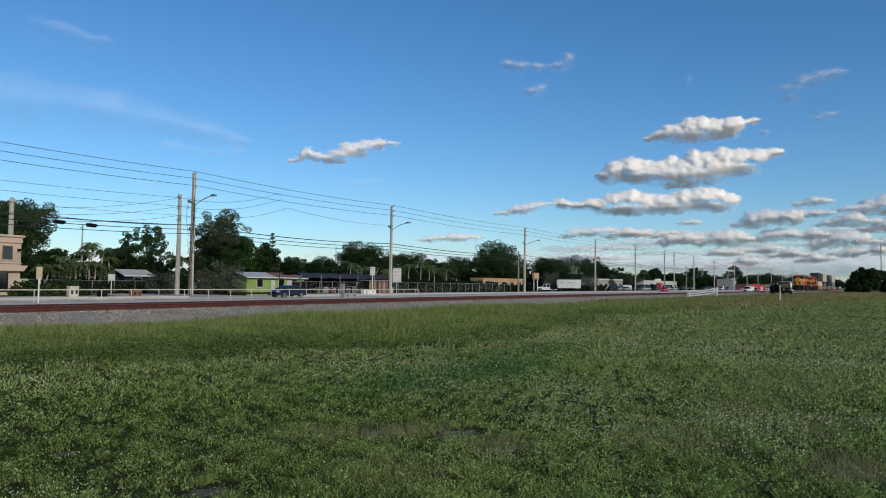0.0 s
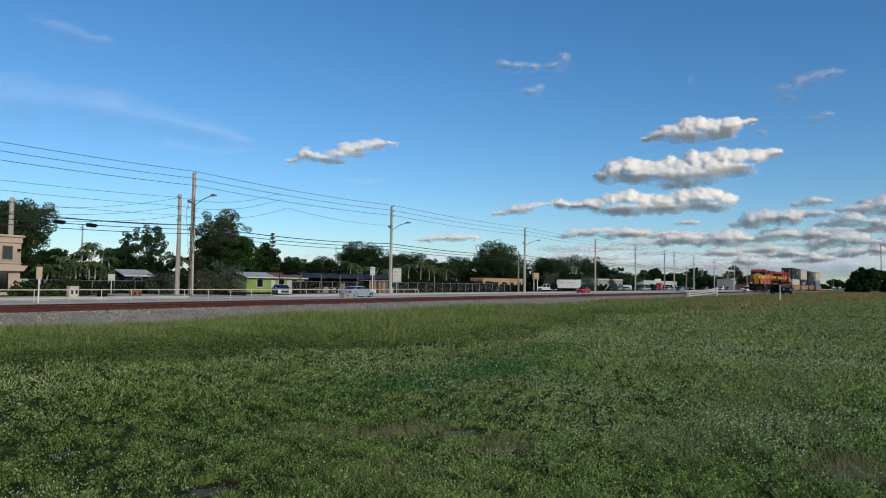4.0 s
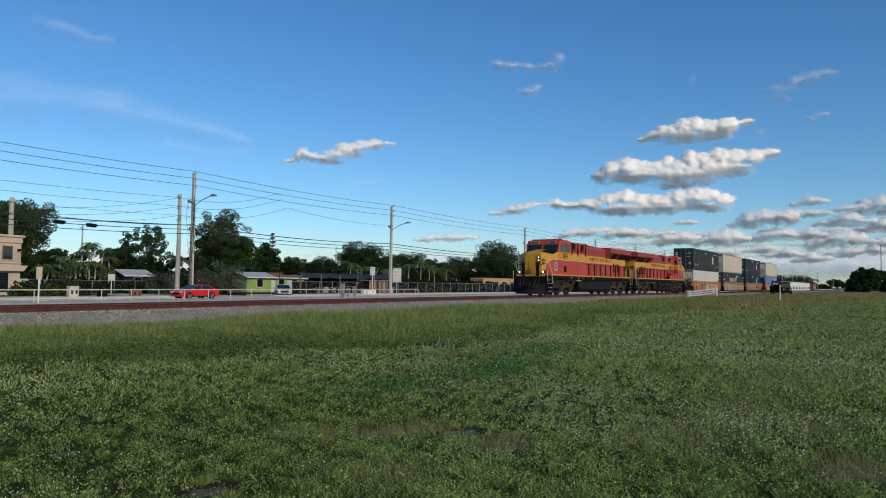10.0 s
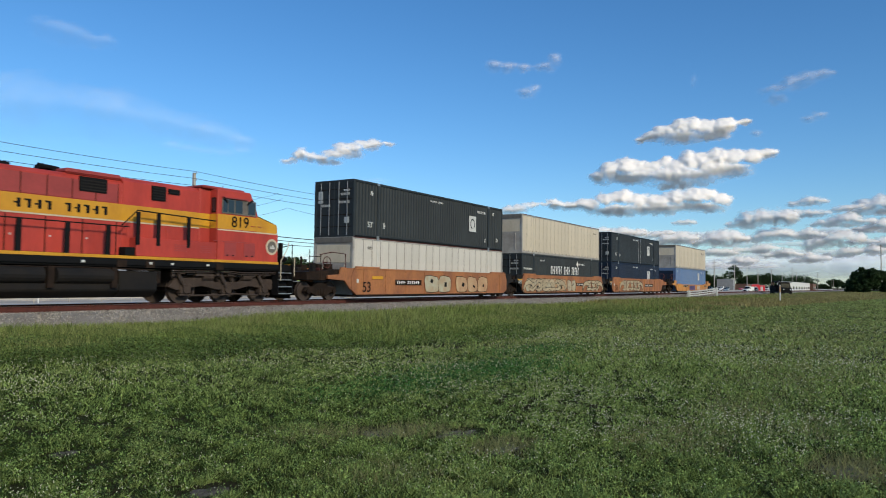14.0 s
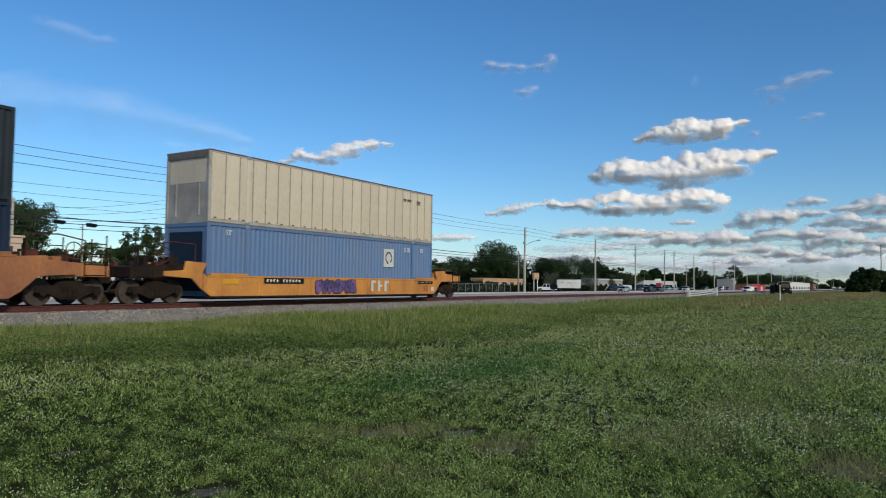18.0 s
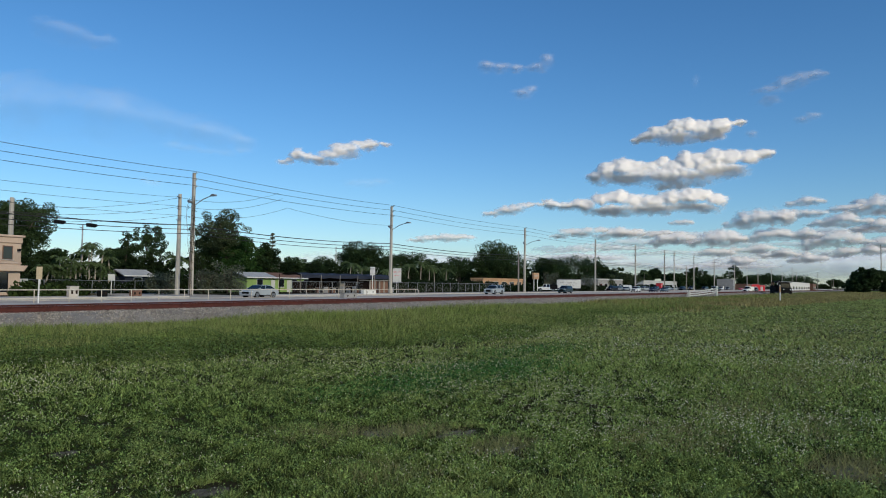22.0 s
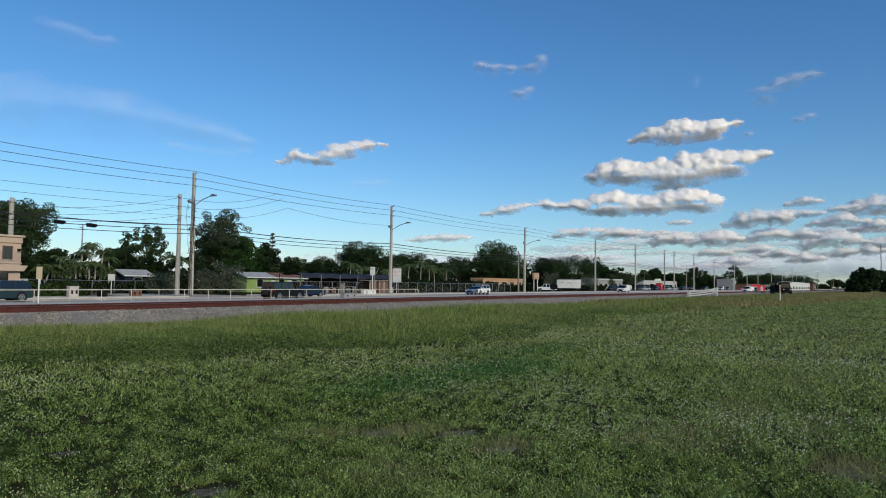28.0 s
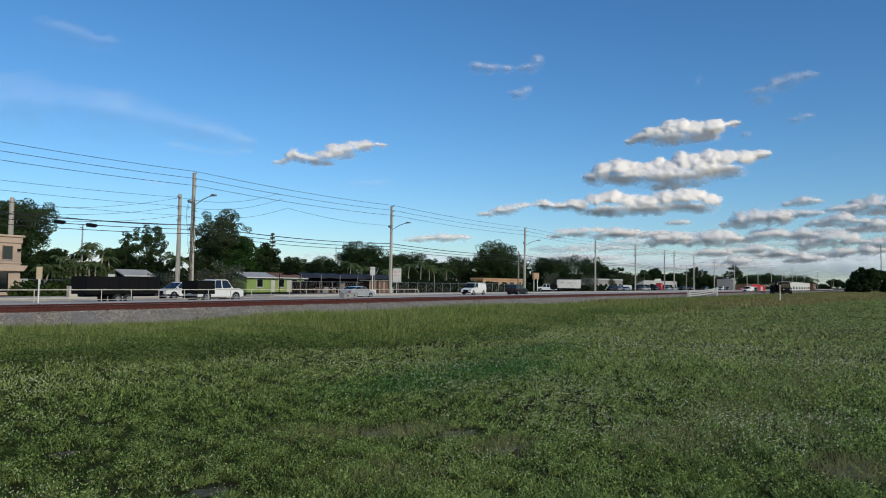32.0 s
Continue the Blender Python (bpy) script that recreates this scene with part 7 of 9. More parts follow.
def traffic_signal(x, y, z):
    t = thing("traffic_signal", "black traffic signal hung on a span wire", "traffic light", pose(x, y, z, 0, 0, 25))
    box("housing", "black", t, -0.55, 0.55, -0.18, 0.18, -0.18, 0.18, "", 0.03)
    for k in (-0.36, 0, 0.36):
        rod("visor", "black", t, (k, -0.18, 0), (k, -0.36, 0), 0.14, 10)
    rod("hanger", "steel", t, (0, 0, 0.18), (0, 0, 0.56), 0.03, 6)


traffic_signal(37.4, 66.13, 6.2)
traffic_signal(40.8, 66.45, 6.15)


def chain_fence(x0, x1, y, h=1.8):
    f = thing("chain_link_fence", "grey chain-link fence with steel posts", "fence", pose(0, y, PAVE_Z))
    n = int((x1 - x0) / 3)
    for i in range(n + 1):
        rod("post", "steel", f, (x0 + 3 * i, 0, 0), (x0 + 3 * i, 0, h), 0.04, 6)
    rod("top_rail", "steel", f, (x0, 0, h - 0.03), (x0 + 3 * n, 0, h - 0.03), 0.03, 6)
    g = bmesh.new()
    k = int(3 * n / 0.5)
    for i in range(k):
        x = x0 + i * 0.5
        for a, b in (((x, 0, 0.05), (x + 0.9, 0, h - 0.05)), ((x + 0.9, 0, 0.05), (x, 0, h - 0.05))):
            cyl(g, a, b, 0.004, 3)
    tagged(part("mesh", g, "steel", f, "woven wire mesh"), kind="stuff")


chain_fence(76, 148, 73.0)
chain_fence(40, 62, 84.0, 1.6)


# ---- buildings beyond the road ----
def window_part(b, x0, x1, z0, z1, y, mat="glass", trim="whitedull"):
    w = box("window", trim, b, x0 - 0.08, x1 + 0.08, y - 0.04, y + 0.02, z0 - 0.08, z1 + 0.08, "window frame", 0.01)
    box("pane", mat, w, x0, x1, y - 0.05, y - 0.04, z0, z1, "dark pane")
    box("sill", "whitedull", w, x0 - 0.14, x1 + 0.14, y - 0.12, y - 0.04, z0 - 0.14, z0 - 0.08)


def tan_building():
    b = thing("commercial_building", "tan two-storey stucco building with a flat parapet", "building", pose(0, 0, PAVE_Z))
    y0 = 75.0
    box("wall", "tan", b, 8, 38.6, y0, 95, 0, 5.3, "tan stucco walls")
    box("parapet", "tan", b, 7.8, 38.7, y0 - 0.12, 95.2, 5.3, 6.0, "moulded parapet", 0.06)
    box("cornice", "tan", b, 7.7, 38.85, y0 - 0.28, 95.3, 5.92, 6.14, "", 0.04)
    box("belt_course", "tan", b, 7.8, 38.68, y0 - 0.1, 95.1, 3.2, 3.36, "", 0.03)
    part("lower_band", prism(bmesh.new(), [(7.7, 2.45), (38.75, 2.45), (39.15, 3.05), (7.7, 3.05)], y0 - 0.45, 95.4), "tan", b, "projecting pinkish canopy band", bevel=0.04)
    box("storefront", "glass", b, 34.6, 37.4, y0 - 0.03, y0 + 0.02, 0.35, 2.3, "dark storefront glazing")
    for x in (34.6, 36.0, 37.36):
        box("mullion", "black", b, x, x + 0.06, y0 - 0.06, y0 - 0.03, 0.35, 2.3)
    for x in (12, 17, 22, 27, 32, 36.85):
        window_part(b, x, x + 0.85, 3.7, 4.95, y0, trim="brownroof")
    for x in (12, 16, 20, 24, 28):
        window_part(b, x - 0.5, x + 1.3, 0.7, 2.2, y0)
    box("wall_lamp", "black", b, 38.2, 38.45, y0 - 0.25, y0, 4.5, 4.75)
    box("side_porch", "whitedull", b, 38.6, 41.5, 79, 90, 0, 1.7)


tan_building()


def gable_house(x0, x1, y0, y1, h, rise, wall, roof, label, name="house", over=0.5, windows=2):
    b = thing(name, label, "house", pose(0, 0, PAVE_Z - 0.1))
    box("wall", wall, b, x0, x1, y0, y1, 0, h, "painted walls")
    bm = bmesh.new()
    ym = (y0 + y1) / 2
    prism(bm, [(y0 - over, h), (ym, h + rise), (y1 + over, h), (y1 + over, h + 0.14), (ym, h + rise + 0.16), (y0 - over, h + 0.14)], x0 - over, x1 + over, "x")
    part("roof", bm, roof, b, "low pitched roof")
    step = (x1 - x0) / max(windows, 1)
    for i in range(windows):
        cx = x0 + step * (i + 0.5)
        window_part(b, cx - 0.6, cx + 0.6, 0.9, 2.1, y0)
    d = box("door", "whitedull", b, x0 + step * 0.95, x0 + step * 0.95 + 0.9, y0 - 0.03, y0 + 0.03, 0, 2.05, "pale house door")
    rod("knob", "steel", d, (x0 + step * 0.95 + 0.8, y0 - 0.03, 1.0), (x0 + step * 0.95 + 0.8, y0 - 0.09, 1.0), 0.04, 8)
    box("fascia", "white", b, x0 - over, x1 + over, y0 - over - 0.03, y0 - over, h - 0.02, h + 0.14)
    return b


gable_house(79.3, 84.9, 86.0, 90.5, 2.35, 0.8, "lime", "greyroof", "lime green bungalow with a pale metal roof", windows=1)
gable_house(85.9, 95.2, 86.5, 91.0, 2.35, 0.8, "lime", "brownroof", "lime green bungalow with a brown shingle roof", windows=3)
gable_house(61.9, 66.0, 92.0, 95.5, 2.3, 0.85, "navycloth", "greyroof", "small dark bungalow with a white metal roof", windows=1)
gable_house(79.4, 82.2, 98.0, 101.0, 2.1, 0.8, "whitedull", "greyroof", "white bungalow behind a bush", windows=1)


def canopy_shed():
    b = thing("canopy", "open yard shelter with a dark blue sagging canopy on posts", "canopy", pose(0, 0, PAVE_Z))
    x0, x1, y0, y1 = 80.0, 103.5, 75.0, 79.5
    bm = bmesh.new()
    n = 14
    rows = []
    for j in range(5):
        y = y0 + (y1 - y0) * j / 4
        rows.append([bm.verts.new((x0 + (x1 - x0) * i / n, y, 2.85 + 0.35 * math.sin(math.pi * j / 4) - 0.12 * math.sin(math.pi * (i % 2)) - 0.1 * (i % 2))) for i in range(n + 1)])
    for p, q in zip(rows[:-1], rows[1:]):
        for i in range(n):
            bm.faces.new((p[i], p[i + 1], q[i + 1], q[i]))
    lo = [bm.verts.new((v.co.x, v.co.y - 0.02, v.co.z - 0.45 - 0.1 * (i % 3 == 0))) for i, v in enumerate(rows[0])]
    for i in range(n):
        bm.faces.new((rows[0][i], rows[0][i + 1], lo[i + 1], lo[i]))
    part("canopy_cloth", bm, "navycloth", b, "dark blue cloth roof with a hanging edge")
    for i in range(6):
        for y in (y0, y1):
            rod("post", "wood" if y == y0 else "under", b, (x0 + 4.6 * i, y, 0), (x0 + 4.6 * i, y, 2.9), 0.06, 8)
    # Wall coloured near black to stand for the shade under the canopy.
    box("back_wall", "under", b, x0 + 7, x1, y1 + 0.2, y1 + 0.4, 0, 2.6, "back wall with the canopy's shade in its colour")
    r = random.Random(8)
    for i in range(16):
        x = x0 + 0.5 + i * 1.45
        w, h = r.uniform(0.6, 1.5), r.uniform(0.6, 1.7)
        crate = thing("crate", "stacked goods under the yard canopy", "crate", pose(x, y0 + r.uniform(1, 4), PAVE_Z, 0, 0, r.uniform(-20, 20)), "goods in the yard")
        box("body", r.choice(["under", "brownroof", "black", "black", "wood"]), crate, -w / 2, w / 2, -0.5, 0.5, 0, h, "", 0.04)
        box("lid", r.choice(["greywall", "under", "wood"]), crate, -w / 2 - 0.04, w / 2 + 0.04, -0.54, 0.54, h, h + 0.08, "", 0.02)


canopy_shed()


def yard_shed():
    b = thing("yard_shed", "weathered brown timber hut in the yard", "hut", pose(95.4, 72.6, PAVE_Z))
    for i in range(12):
        box("plank", "brownroof" if i % 3 else "wood", b, -2.6 + i * 0.43, -2.6 + i * 0.43 + 0.41, -0.9, -0.86, 0, 2.0)
    box("wall", "under", b, -2.6, 2.6, -0.86, 0.9, 0, 2.0, "dark inner wall")
    box("roof", "wood", b, -2.9, 2.9, -1.2, 1.1, 2.0, 2.14, "flat weathered roof", 0.03)


yard_shed()
heap = random.Random(18)
for i in range(22):
    x = 82.5 + i * 0.95
    w, h = heap.uniform(0.25, 0.6), heap.uniform(0.3, 1.1)
    item = thing("yard_item", "pale weathered item stacked in the yard", "goods", pose(x, heap.uniform(73.6, 74.7), PAVE_Z, 0, 0, heap.uniform(-30, 30)), "goods in the yard")
    part("body", cyl(bmesh.new(), (0, 0, 0), (0, 0, h), w * 0.5, 9, w * heap.uniform(0.35, 0.55)) if i % 2 else bx(bmesh.new(), -w / 2, w / 2, -0.3, 0.3, 0, h), heap.choice(["whitedull", "greywall", "wood", "brownroof", "steel"]), item, bevel=0.02)
    box("lid", heap.choice(["wood", "greywall"]), item, -w / 2, w / 2, -0.25, 0.25, h, h + 0.05)


def flat_building(name, x0, x1, y0, y1, h, wall, label, windows=3, band=None):
    b = thing(name, label, "building", pose(0, 0, PAVE_Z))
    box("wall", wall, b, x0, x1, y0, y1, 0, h, "stucco walls")
    box("parapet", band or wall, b, x0 - 0.15, x1 + 0.15, y0 - 0.15, y1 + 0.15, h, h + 0.45, "parapet", 0.05)
    step = (x1 - x0) / max(windows, 1)
    for i in range(windows):
        cx = x0 + step * (i + 0.5)
        window_part(b, cx - step * 0.28, cx + step * 0.28, 0.9, min(2.3, h - 0.5), y0)
    return b


flat_building("shop_building", 155, 178, 84, 87.5, 2.75, "orange", "low orange stucco shop building", 5)
flat_building("shop_building", 240, 268, 84, 88, 3.6, "greywall", "grey low shop building with a pale front", 5, "whitedull")
flat_building("warehouse", 318, 410, 90, 95, 3.7, "whitedull", "long pale low warehouse", 12)
flat_building("warehouse", 272, 300, 95, 112, 3.6, "greywall", "grey low warehouse behind parked cars", 4)
flat_building("warehouse", 434, 440, 71, 80, 5.6, "greywall", "tall white block building far along the road", 2)
flat_building("shop_building", 478, 500, 70, 84, 3.2, "brownroof", "far low shop with reddish walls", 5)
flat_building("warehouse", 385, 512, 37.4, 42.6, 4.2, "white", "far bright white warehouse beside the line", 8)
flat_building("shop_building", 520, 545, 36, 44, 4.0, "brownroof", "far low pale shop by the line", 4)
flat_building("shop_building", 470, 500, -14, -4, 3.0, "tan", "low tan building at the far edge of the field", 5)


def shop_sign(x, y, z0, z1, w, mat, label):
    s = thing("shop_sign", label, "sign", pose(x, y, PAVE_Z))
    for k in (-w * 0.35, w * 0.35):
        rod("post", "white", s, (k, 0, 0), (k, 0, z0), 0.12, 8)
    box("panel", mat, s, -w / 2, w / 2, -0.25, 0.25, z0, z1, "sign box", 0.04)
    letter_bars(s, -w * 0.4, w * 0.4, z0 + (z1 - z0) * 0.35, (z1 - z0) * 0.3, -0.256, (5,), "whitedull", "lettering")


shop_sign(169, 76.0, 3.1, 4.75, 3.2, "orange", "orange sign box on two white posts")
red = thing("red_kiosk", "bright red roadside kiosk box", "kiosk", pose(299, 78, PAVE_Z))
box("body", "redpaint", red, -1.3, 1.3, -1.0, 1.0, 0, 2.7, "red walls", 0.04)
box("roof", "redpaint", red, -1.45, 1.45, -1.2, 1.2, 2.7, 2.9, "", 0.03)
box("panel", "whitedull", red, -0.8, 0.8, -1.03, -1.0, 1.5, 2.2, "pale panel")
for x, y, h in ((352, 48.2, 3.0), (357, 46.3, 2.6)):
    shed = thing("shed", "faded red metal shed standing far along the road", "shed", pose(x, y, PAVE_Z, 0, 0, -70))
    box("body", "redpaint", shed, -1.5, 1.5, -1.2, 1.2, 0, h, "faded red walls", 0.03)
    box("roof", "greywall", shed, -1.65, 1.65, -1.35, 1.35, h, h + 0.15, "grey roof", 0.02)
    box("door", "whitedull", shed, -0.5, 0.5, -1.23, -1.2, 0.1, 2.0, "pale door")


# ---- trees and shrubs ----
def leaf_triangles(centres, radii, per, size, g, flat=0.75):
    """Loose leaves round clump centres."""
    c = np.repeat(centres, per, 0)
    rr = np.repeat(radii, per)
    n = len(c)
    d = g.normal(0, 1, (n, 3))
    d /= np.linalg.norm(d, axis=1)[:, None]
    p = c + d * (rr * g.uniform(0.35, 1.0, n) ** 0.5)[:, None] * np.array([1, 1, flat])
    a = g.normal(0, 1, (n, 3))
    a /= np.linalg.norm(a, axis=1)[:, None]
    b = np.cross(a, g.normal(0, 1, (n, 3)))
    b /= np.linalg.norm(b, axis=1)[:, None]
    s = size * g.uniform(0.6, 1.4, n)[:, None]
    return np.stack([p - a * s, p + a * s * 0.6 + b * s * 0.55, p + a * s * 0.6 - b * s * 0.55], 1)


def tree(x, y, h, w, leaf, seed, label, clumps=100, per=58, base=0.28, size=0.3, lobes=5, open_=1.0):
    """Tapered trunk, limbs to each lobe of the crown, and a crown of loose leaves in clumps."""
    g = np.random.default_rng(seed)
    if x < 215:
        size, per = size * 0.6, int(per * 2.2)
    elif x > 330:
        size, clumps = max(size, 0.55), int(clumps * 1.3)
    t = thing("tree", label, "tree", pose(x, y, PAVE_Z - 0.15), "trees beyond the road")
    bm = bmesh.new()
    fork = h * (base + 0.08)
    r = 0.022 * h + 0.06
    cyl(bm, (0, 0, 0), (0.1 * g.normal(), 0.1 * g.normal(), fork), r, 9, r * 0.7)
    cents, rads = [], []
    for i in range(lobes):
        a = 2 * math.pi * i / lobes + g.uniform(-0.4, 0.4)
        off = g.uniform(0.12, 0.34) * w if i else 0.05 * w
        zc = h * g.uniform(base + 0.2, 0.78) if i else h * 0.78
        lc = np.array([off * math.cos(a), off * math.sin(a), zc])
        lr = np.array([w * g.uniform(0.2, 0.3), w * g.uniform(0.2, 0.3), min(h - zc, h * (0.98 - base) * 0.33)])
        cyl(bm, (0, 0, fork * 0.93), tuple(lc * np.array([0.5, 0.5, 1]) * np.array([1, 1, 0.85])), r * 0.5, 6, r * 0.2)
        cyl(bm, tuple(lc * np.array([0.5, 0.5, 0.85])), tuple(lc + np.array([0, 0, lr[2] * 0.4])), r * 0.2, 5, r * 0.06)
        k = clumps // lobes
        d = g.normal(0, 1, (k, 3))
        d /= np.linalg.norm(d, axis=1)[:, None]
        q = lc + d * lr * (g.uniform(0.3, 1.05, k) ** 0.6)[:, None]
        cents.append(q)
        rads.append(g.uniform(0.05, 0.1, k) * w * open_ + 0.25)
    part("trunk", bm, "bark", t, "brown bark trunk and limbs")
    tris = leaf_triangles(np.concatenate(cents), np.concatenate(rads), per, size, g)
    cloud_of_triangles("crown", tris, leaf, t)
    return t


def shrub(x, y, h, w, leaf, seed, label, name="shrub"):
    g = np.random.default_rng(seed)
    t = thing(name, label, "shrub", pose(x, y, PAVE_Z - 0.1), "shrubs beyond the road")
    bm = bmesh.new()
    for i in range(6):
        cyl(bm, (0, 0, 0), (g.normal() * w * 0.25, g.normal() * w * 0.2, h * 0.7), 0.06, 5, 0.02)
    part("stems", bm, "bark", t)
    k = 36
    a = g.uniform(0, 6.28, k)
    q = np.stack([w * 0.4 * g.uniform(0, 1, k) ** 0.5 * np.cos(a), w * 0.35 * g.uniform(0, 1, k) ** 0.5 * np.sin(a), h * g.uniform(0.1, 0.85, k)], -1)
    cloud_of_triangles("foliage", leaf_triangles(q, g.uniform(0.12, 0.2, k) * w + 0.1, 60, 0.17, g), leaf, t)


def hedge(x0, x1, y, h, leaf, seed, label):
    g = np.random.default_rng(seed)
    t = thing("hedge", label, "hedge", pose(0, y, PAVE_Z - 0.1))
    n = int((x1 - x0) * (7 if x0 < 300 else 5))
    q = np.stack([g.uniform(x0, x1, n), g.normal(0, 0.8, n), h * g.uniform(0.05, 0.92, n) * (0.8 + 0.2 * np.sin(g.uniform(0, 6, n)))], -1)
    cloud_of_triangles("foliage", leaf_triangles(q, g.uniform(0.4, 0.9, n), 80 if y < 110 else 60 if x0 < 300 else 45, 0.26 if y < 115 and x0 < 300 else 0.5 if x0 < 300 else 0.85, g), leaf, t)


def palm(x, y, h, seed, label, fronds=15, reach=2.2):
    g = np.random.default_rng(seed)
    t = thing("palm", label, "palm tree", pose(x, y, PAVE_Z - 0.1), "palms beyond the road")
    bend = g.normal(0, 0.25, 2)
    pts = [(bend[0] * k * k, bend[1] * k * k, h * k) for k in (0, 0.35, 0.7, 1.0)]
    bm = bmesh.new()
    for i, (p, q) in enumerate(zip(pts[:-1], pts[1:])):
        cyl(bm, p, q, 0.14 - 0.02 * i, 7, 0.12 - 0.02 * i)
    part("trunk", bm, "palm_trunk", t, "slim pale grey palm trunk")
    top = np.array(pts[-1])
    tris = []
    for i in range(fronds):
        a = 2 * math.pi * i / fronds + g.uniform(-0.2, 0.2)
        up = g.uniform(0.1, 1.1)
        L = reach * g.uniform(0.8, 1.15)
        prev = top
        for k in range(1, 9):
            u = k / 8
            p = top + np.array([math.cos(a) * L * u * math.cos(up * 0.6), math.sin(a) * L * u * math.cos(up * 0.6), L * (math.sin(up) * u - 0.95 * u * u)])
            side = np.array([-math.sin(a), math.cos(a), -0.55])
            wl = 0.55 * math.sin(math.pi * min(1, u * 0.85 + 0.12)) * reach / 2.2
            for sg in (-1, 1):
                s2 = side * np.array([sg, sg, 1])
                tris.append([prev, p, (prev + p) / 2 + s2 * wl])
            tris.append([prev - [0, 0, 0.03], p, prev + [0, 0, 0.03]])
            prev = p
    cloud_of_triangles("fronds", np.array(tris), "palm", t)


def conifer(x, y, h, w, seed, label):
    """A slim tiered conifer."""
    g = np.random.default_rng(seed)
    t = thing("conifer", label, "conifer", pose(x, y, PAVE_Z - 0.1))
    part("trunk", cyl(bmesh.new(), (0, 0, 0), (0, 0, h), 0.18, 7, 0.03), "bark", t)
    q = []
    for k in range(11):
        z = h * (0.3 + 0.68 * k / 10)
        r = w / 2 * (1.05 - k / 11)
        for i in range(6):
            a = g.uniform(0, 6.28)
            for u in (0.35, 0.7, 1.0):
                q.append((r * u * math.cos(a), r * u * math.sin(a), z + 0.12 * u))
    cloud_of_triangles("foliage", leaf_triangles(np.array(q), np.full(len(q), 0.26), 16, 0.13, g), "leaf_grey", t)


def dry_vine(x, y, z0, z1, seed):
    """Bare brown vine stems climbing a pole, with a few curled leaves."""
    g = np.random.default_rng(seed)
    v = thing("dry_vine", "bare brown vine clinging to a concrete pole", "vine", pose(x, y, PAVE_Z))
    q = []
    for i in range(6):
        pts = []
        px = g.uniform(-0.15, 0.25)
        for k in range(9):
            z = z0 + (z1 - z0) * k / 8 * g.uniform(0.9, 1.0)
            px += g.normal(0, 0.16)
            px = min(max(px, -0.75), 0.3)
            pts.append((px, -0.28 + 0.05 * g.normal(), z if k else 0.0))
            q.append((px, -0.28, z))
        part("stem", tube(bmesh.new(), pts, 0.022, 5), "bark", v)
    cloud_of_triangles("leaves", leaf_triangles(np.array(q), np.full(len(q), 0.3), 5, 0.09, g), "leaf_olive", v)


dry_vine(53.85, POLE_Y, 3.0, 11.6, 88)
conifer(108.3, 110.0, 12.0, 3.4, 77, "slim pale Norfolk-type conifer above the trees")
hedge(36.5, 42.6, 72.0, 1.3, "hedge", 501, "low clipped green hedge before the tan building")
hedge(44, 74, 96.5, 5.6, "leaf_shade", 502, "dark tangled greenery behind the palms")
hedge(40, 84, 113.0, 7.0, "leaf_shade", 516, "dark wood edge behind the palms")
hedge(72, 116, 110.0, 6.4, "leaf_shade", 503, "dark tangled greenery behind the bungalows")
hedge(106, 178, 112.0, 7.6, "leaf_shade", 504, "dark tangled greenery behind the yard fence")
hedge(108, 150, 88.0, 2.6, "leaf_shade", 507, "dark hedge behind the chain-link fence")
hedge(46, 76, 87.0, 1.8, "leaf_shade", 511, "low dark greenery under the palms")
hedge(100, 152, 80.0, 2.4, "leaf_shade", 512, "dark bushes behind the chain-link fence")
hedge(150, 182, 79.5, 1.7, "leaf_shade", 505, "low dark hedge before the orange shop")
hedge(172, 262, 128.0, 8.8, "leaf_shade", 506, "dark tangled greenery behind the shops")
hedge(258, 330, 130.0, 9.5, "leaf_shade", 513, "far dark greenery behind the white warehouse")
hedge(320, 480, 140.0, 8.0, "leaf_shade", 508, "far dark greenery along the road")
hedge(480, 700, 115.0, 6.5, "leaf_shade", 509, "far dark greenery along the road")
hedge(680, 820, 70.0, 5.5, "leaf_shade", 510, "far dark greenery along the line")
hedge(192, 236, 81.0, 1.7, "leaf_shade", 514, "low dark hedge along the roadside lots")
hedge(268, 330, 82.0, 2.2, "leaf_shade", 515, "dark bushes before the pale warehouse")
tree(52.5, 104.0, 13.7, 11.8, "leaf", 101, "large dark green broad-leaved tree behind the tan building", clumps=280, base=0.2, lobes=10, size=0.22, per=80, open_=0.75)
tree(51.2, 108.0, 13.2, 9.8, "leaf", 102, "large dark green broad-leaved tree behind the tan building", clumps=90)
tree(55.2, 100.0, 6.1, 6.0, "leaf_dark", 103, "dark bushy tree beside the tan building", clumps=90, base=0.1)
tree(65.9, 98.0, 9.1, 5.3, "leaf_dark", 104, "open airy dark tree with gaps in its crown", clumps=64, open_=0.75, size=0.2, lobes=6, per=64)
tree(69.5, 97.0, 11.1, 5.8, "leaf", 105, "open airy tree with tiers of leaves and gaps", clumps=80, open_=0.75, size=0.2, lobes=9, per=64, base=0.34)
tree(71.4, 108.0, 7.0, 5.9, "leaf_dark", 106, "dark tree behind palms", base=0.1)
tree(84.8, 97.0, 14.3, 10.7, "leaf_olive", 107, "tall broad olive-topped tree above the bungalows", clumps=190, lobes=9, size=0.22, per=80, open_=0.75)
tree(84.9, 94.0, 10.0, 8.6, "leaf_bright", 108, "bright green leafy tree", clumps=100, base=0.08, lobes=6)
tree(82.4, 100.0, 9.4, 6.2, "leaf_dark", 109, "dark tree behind the poles", base=0.1)
tree(99.9, 104.0, 9.7, 7.0, "leaf_dark", 110, "dark rounded tree beyond the bungalows", base=0.1, clumps=110)
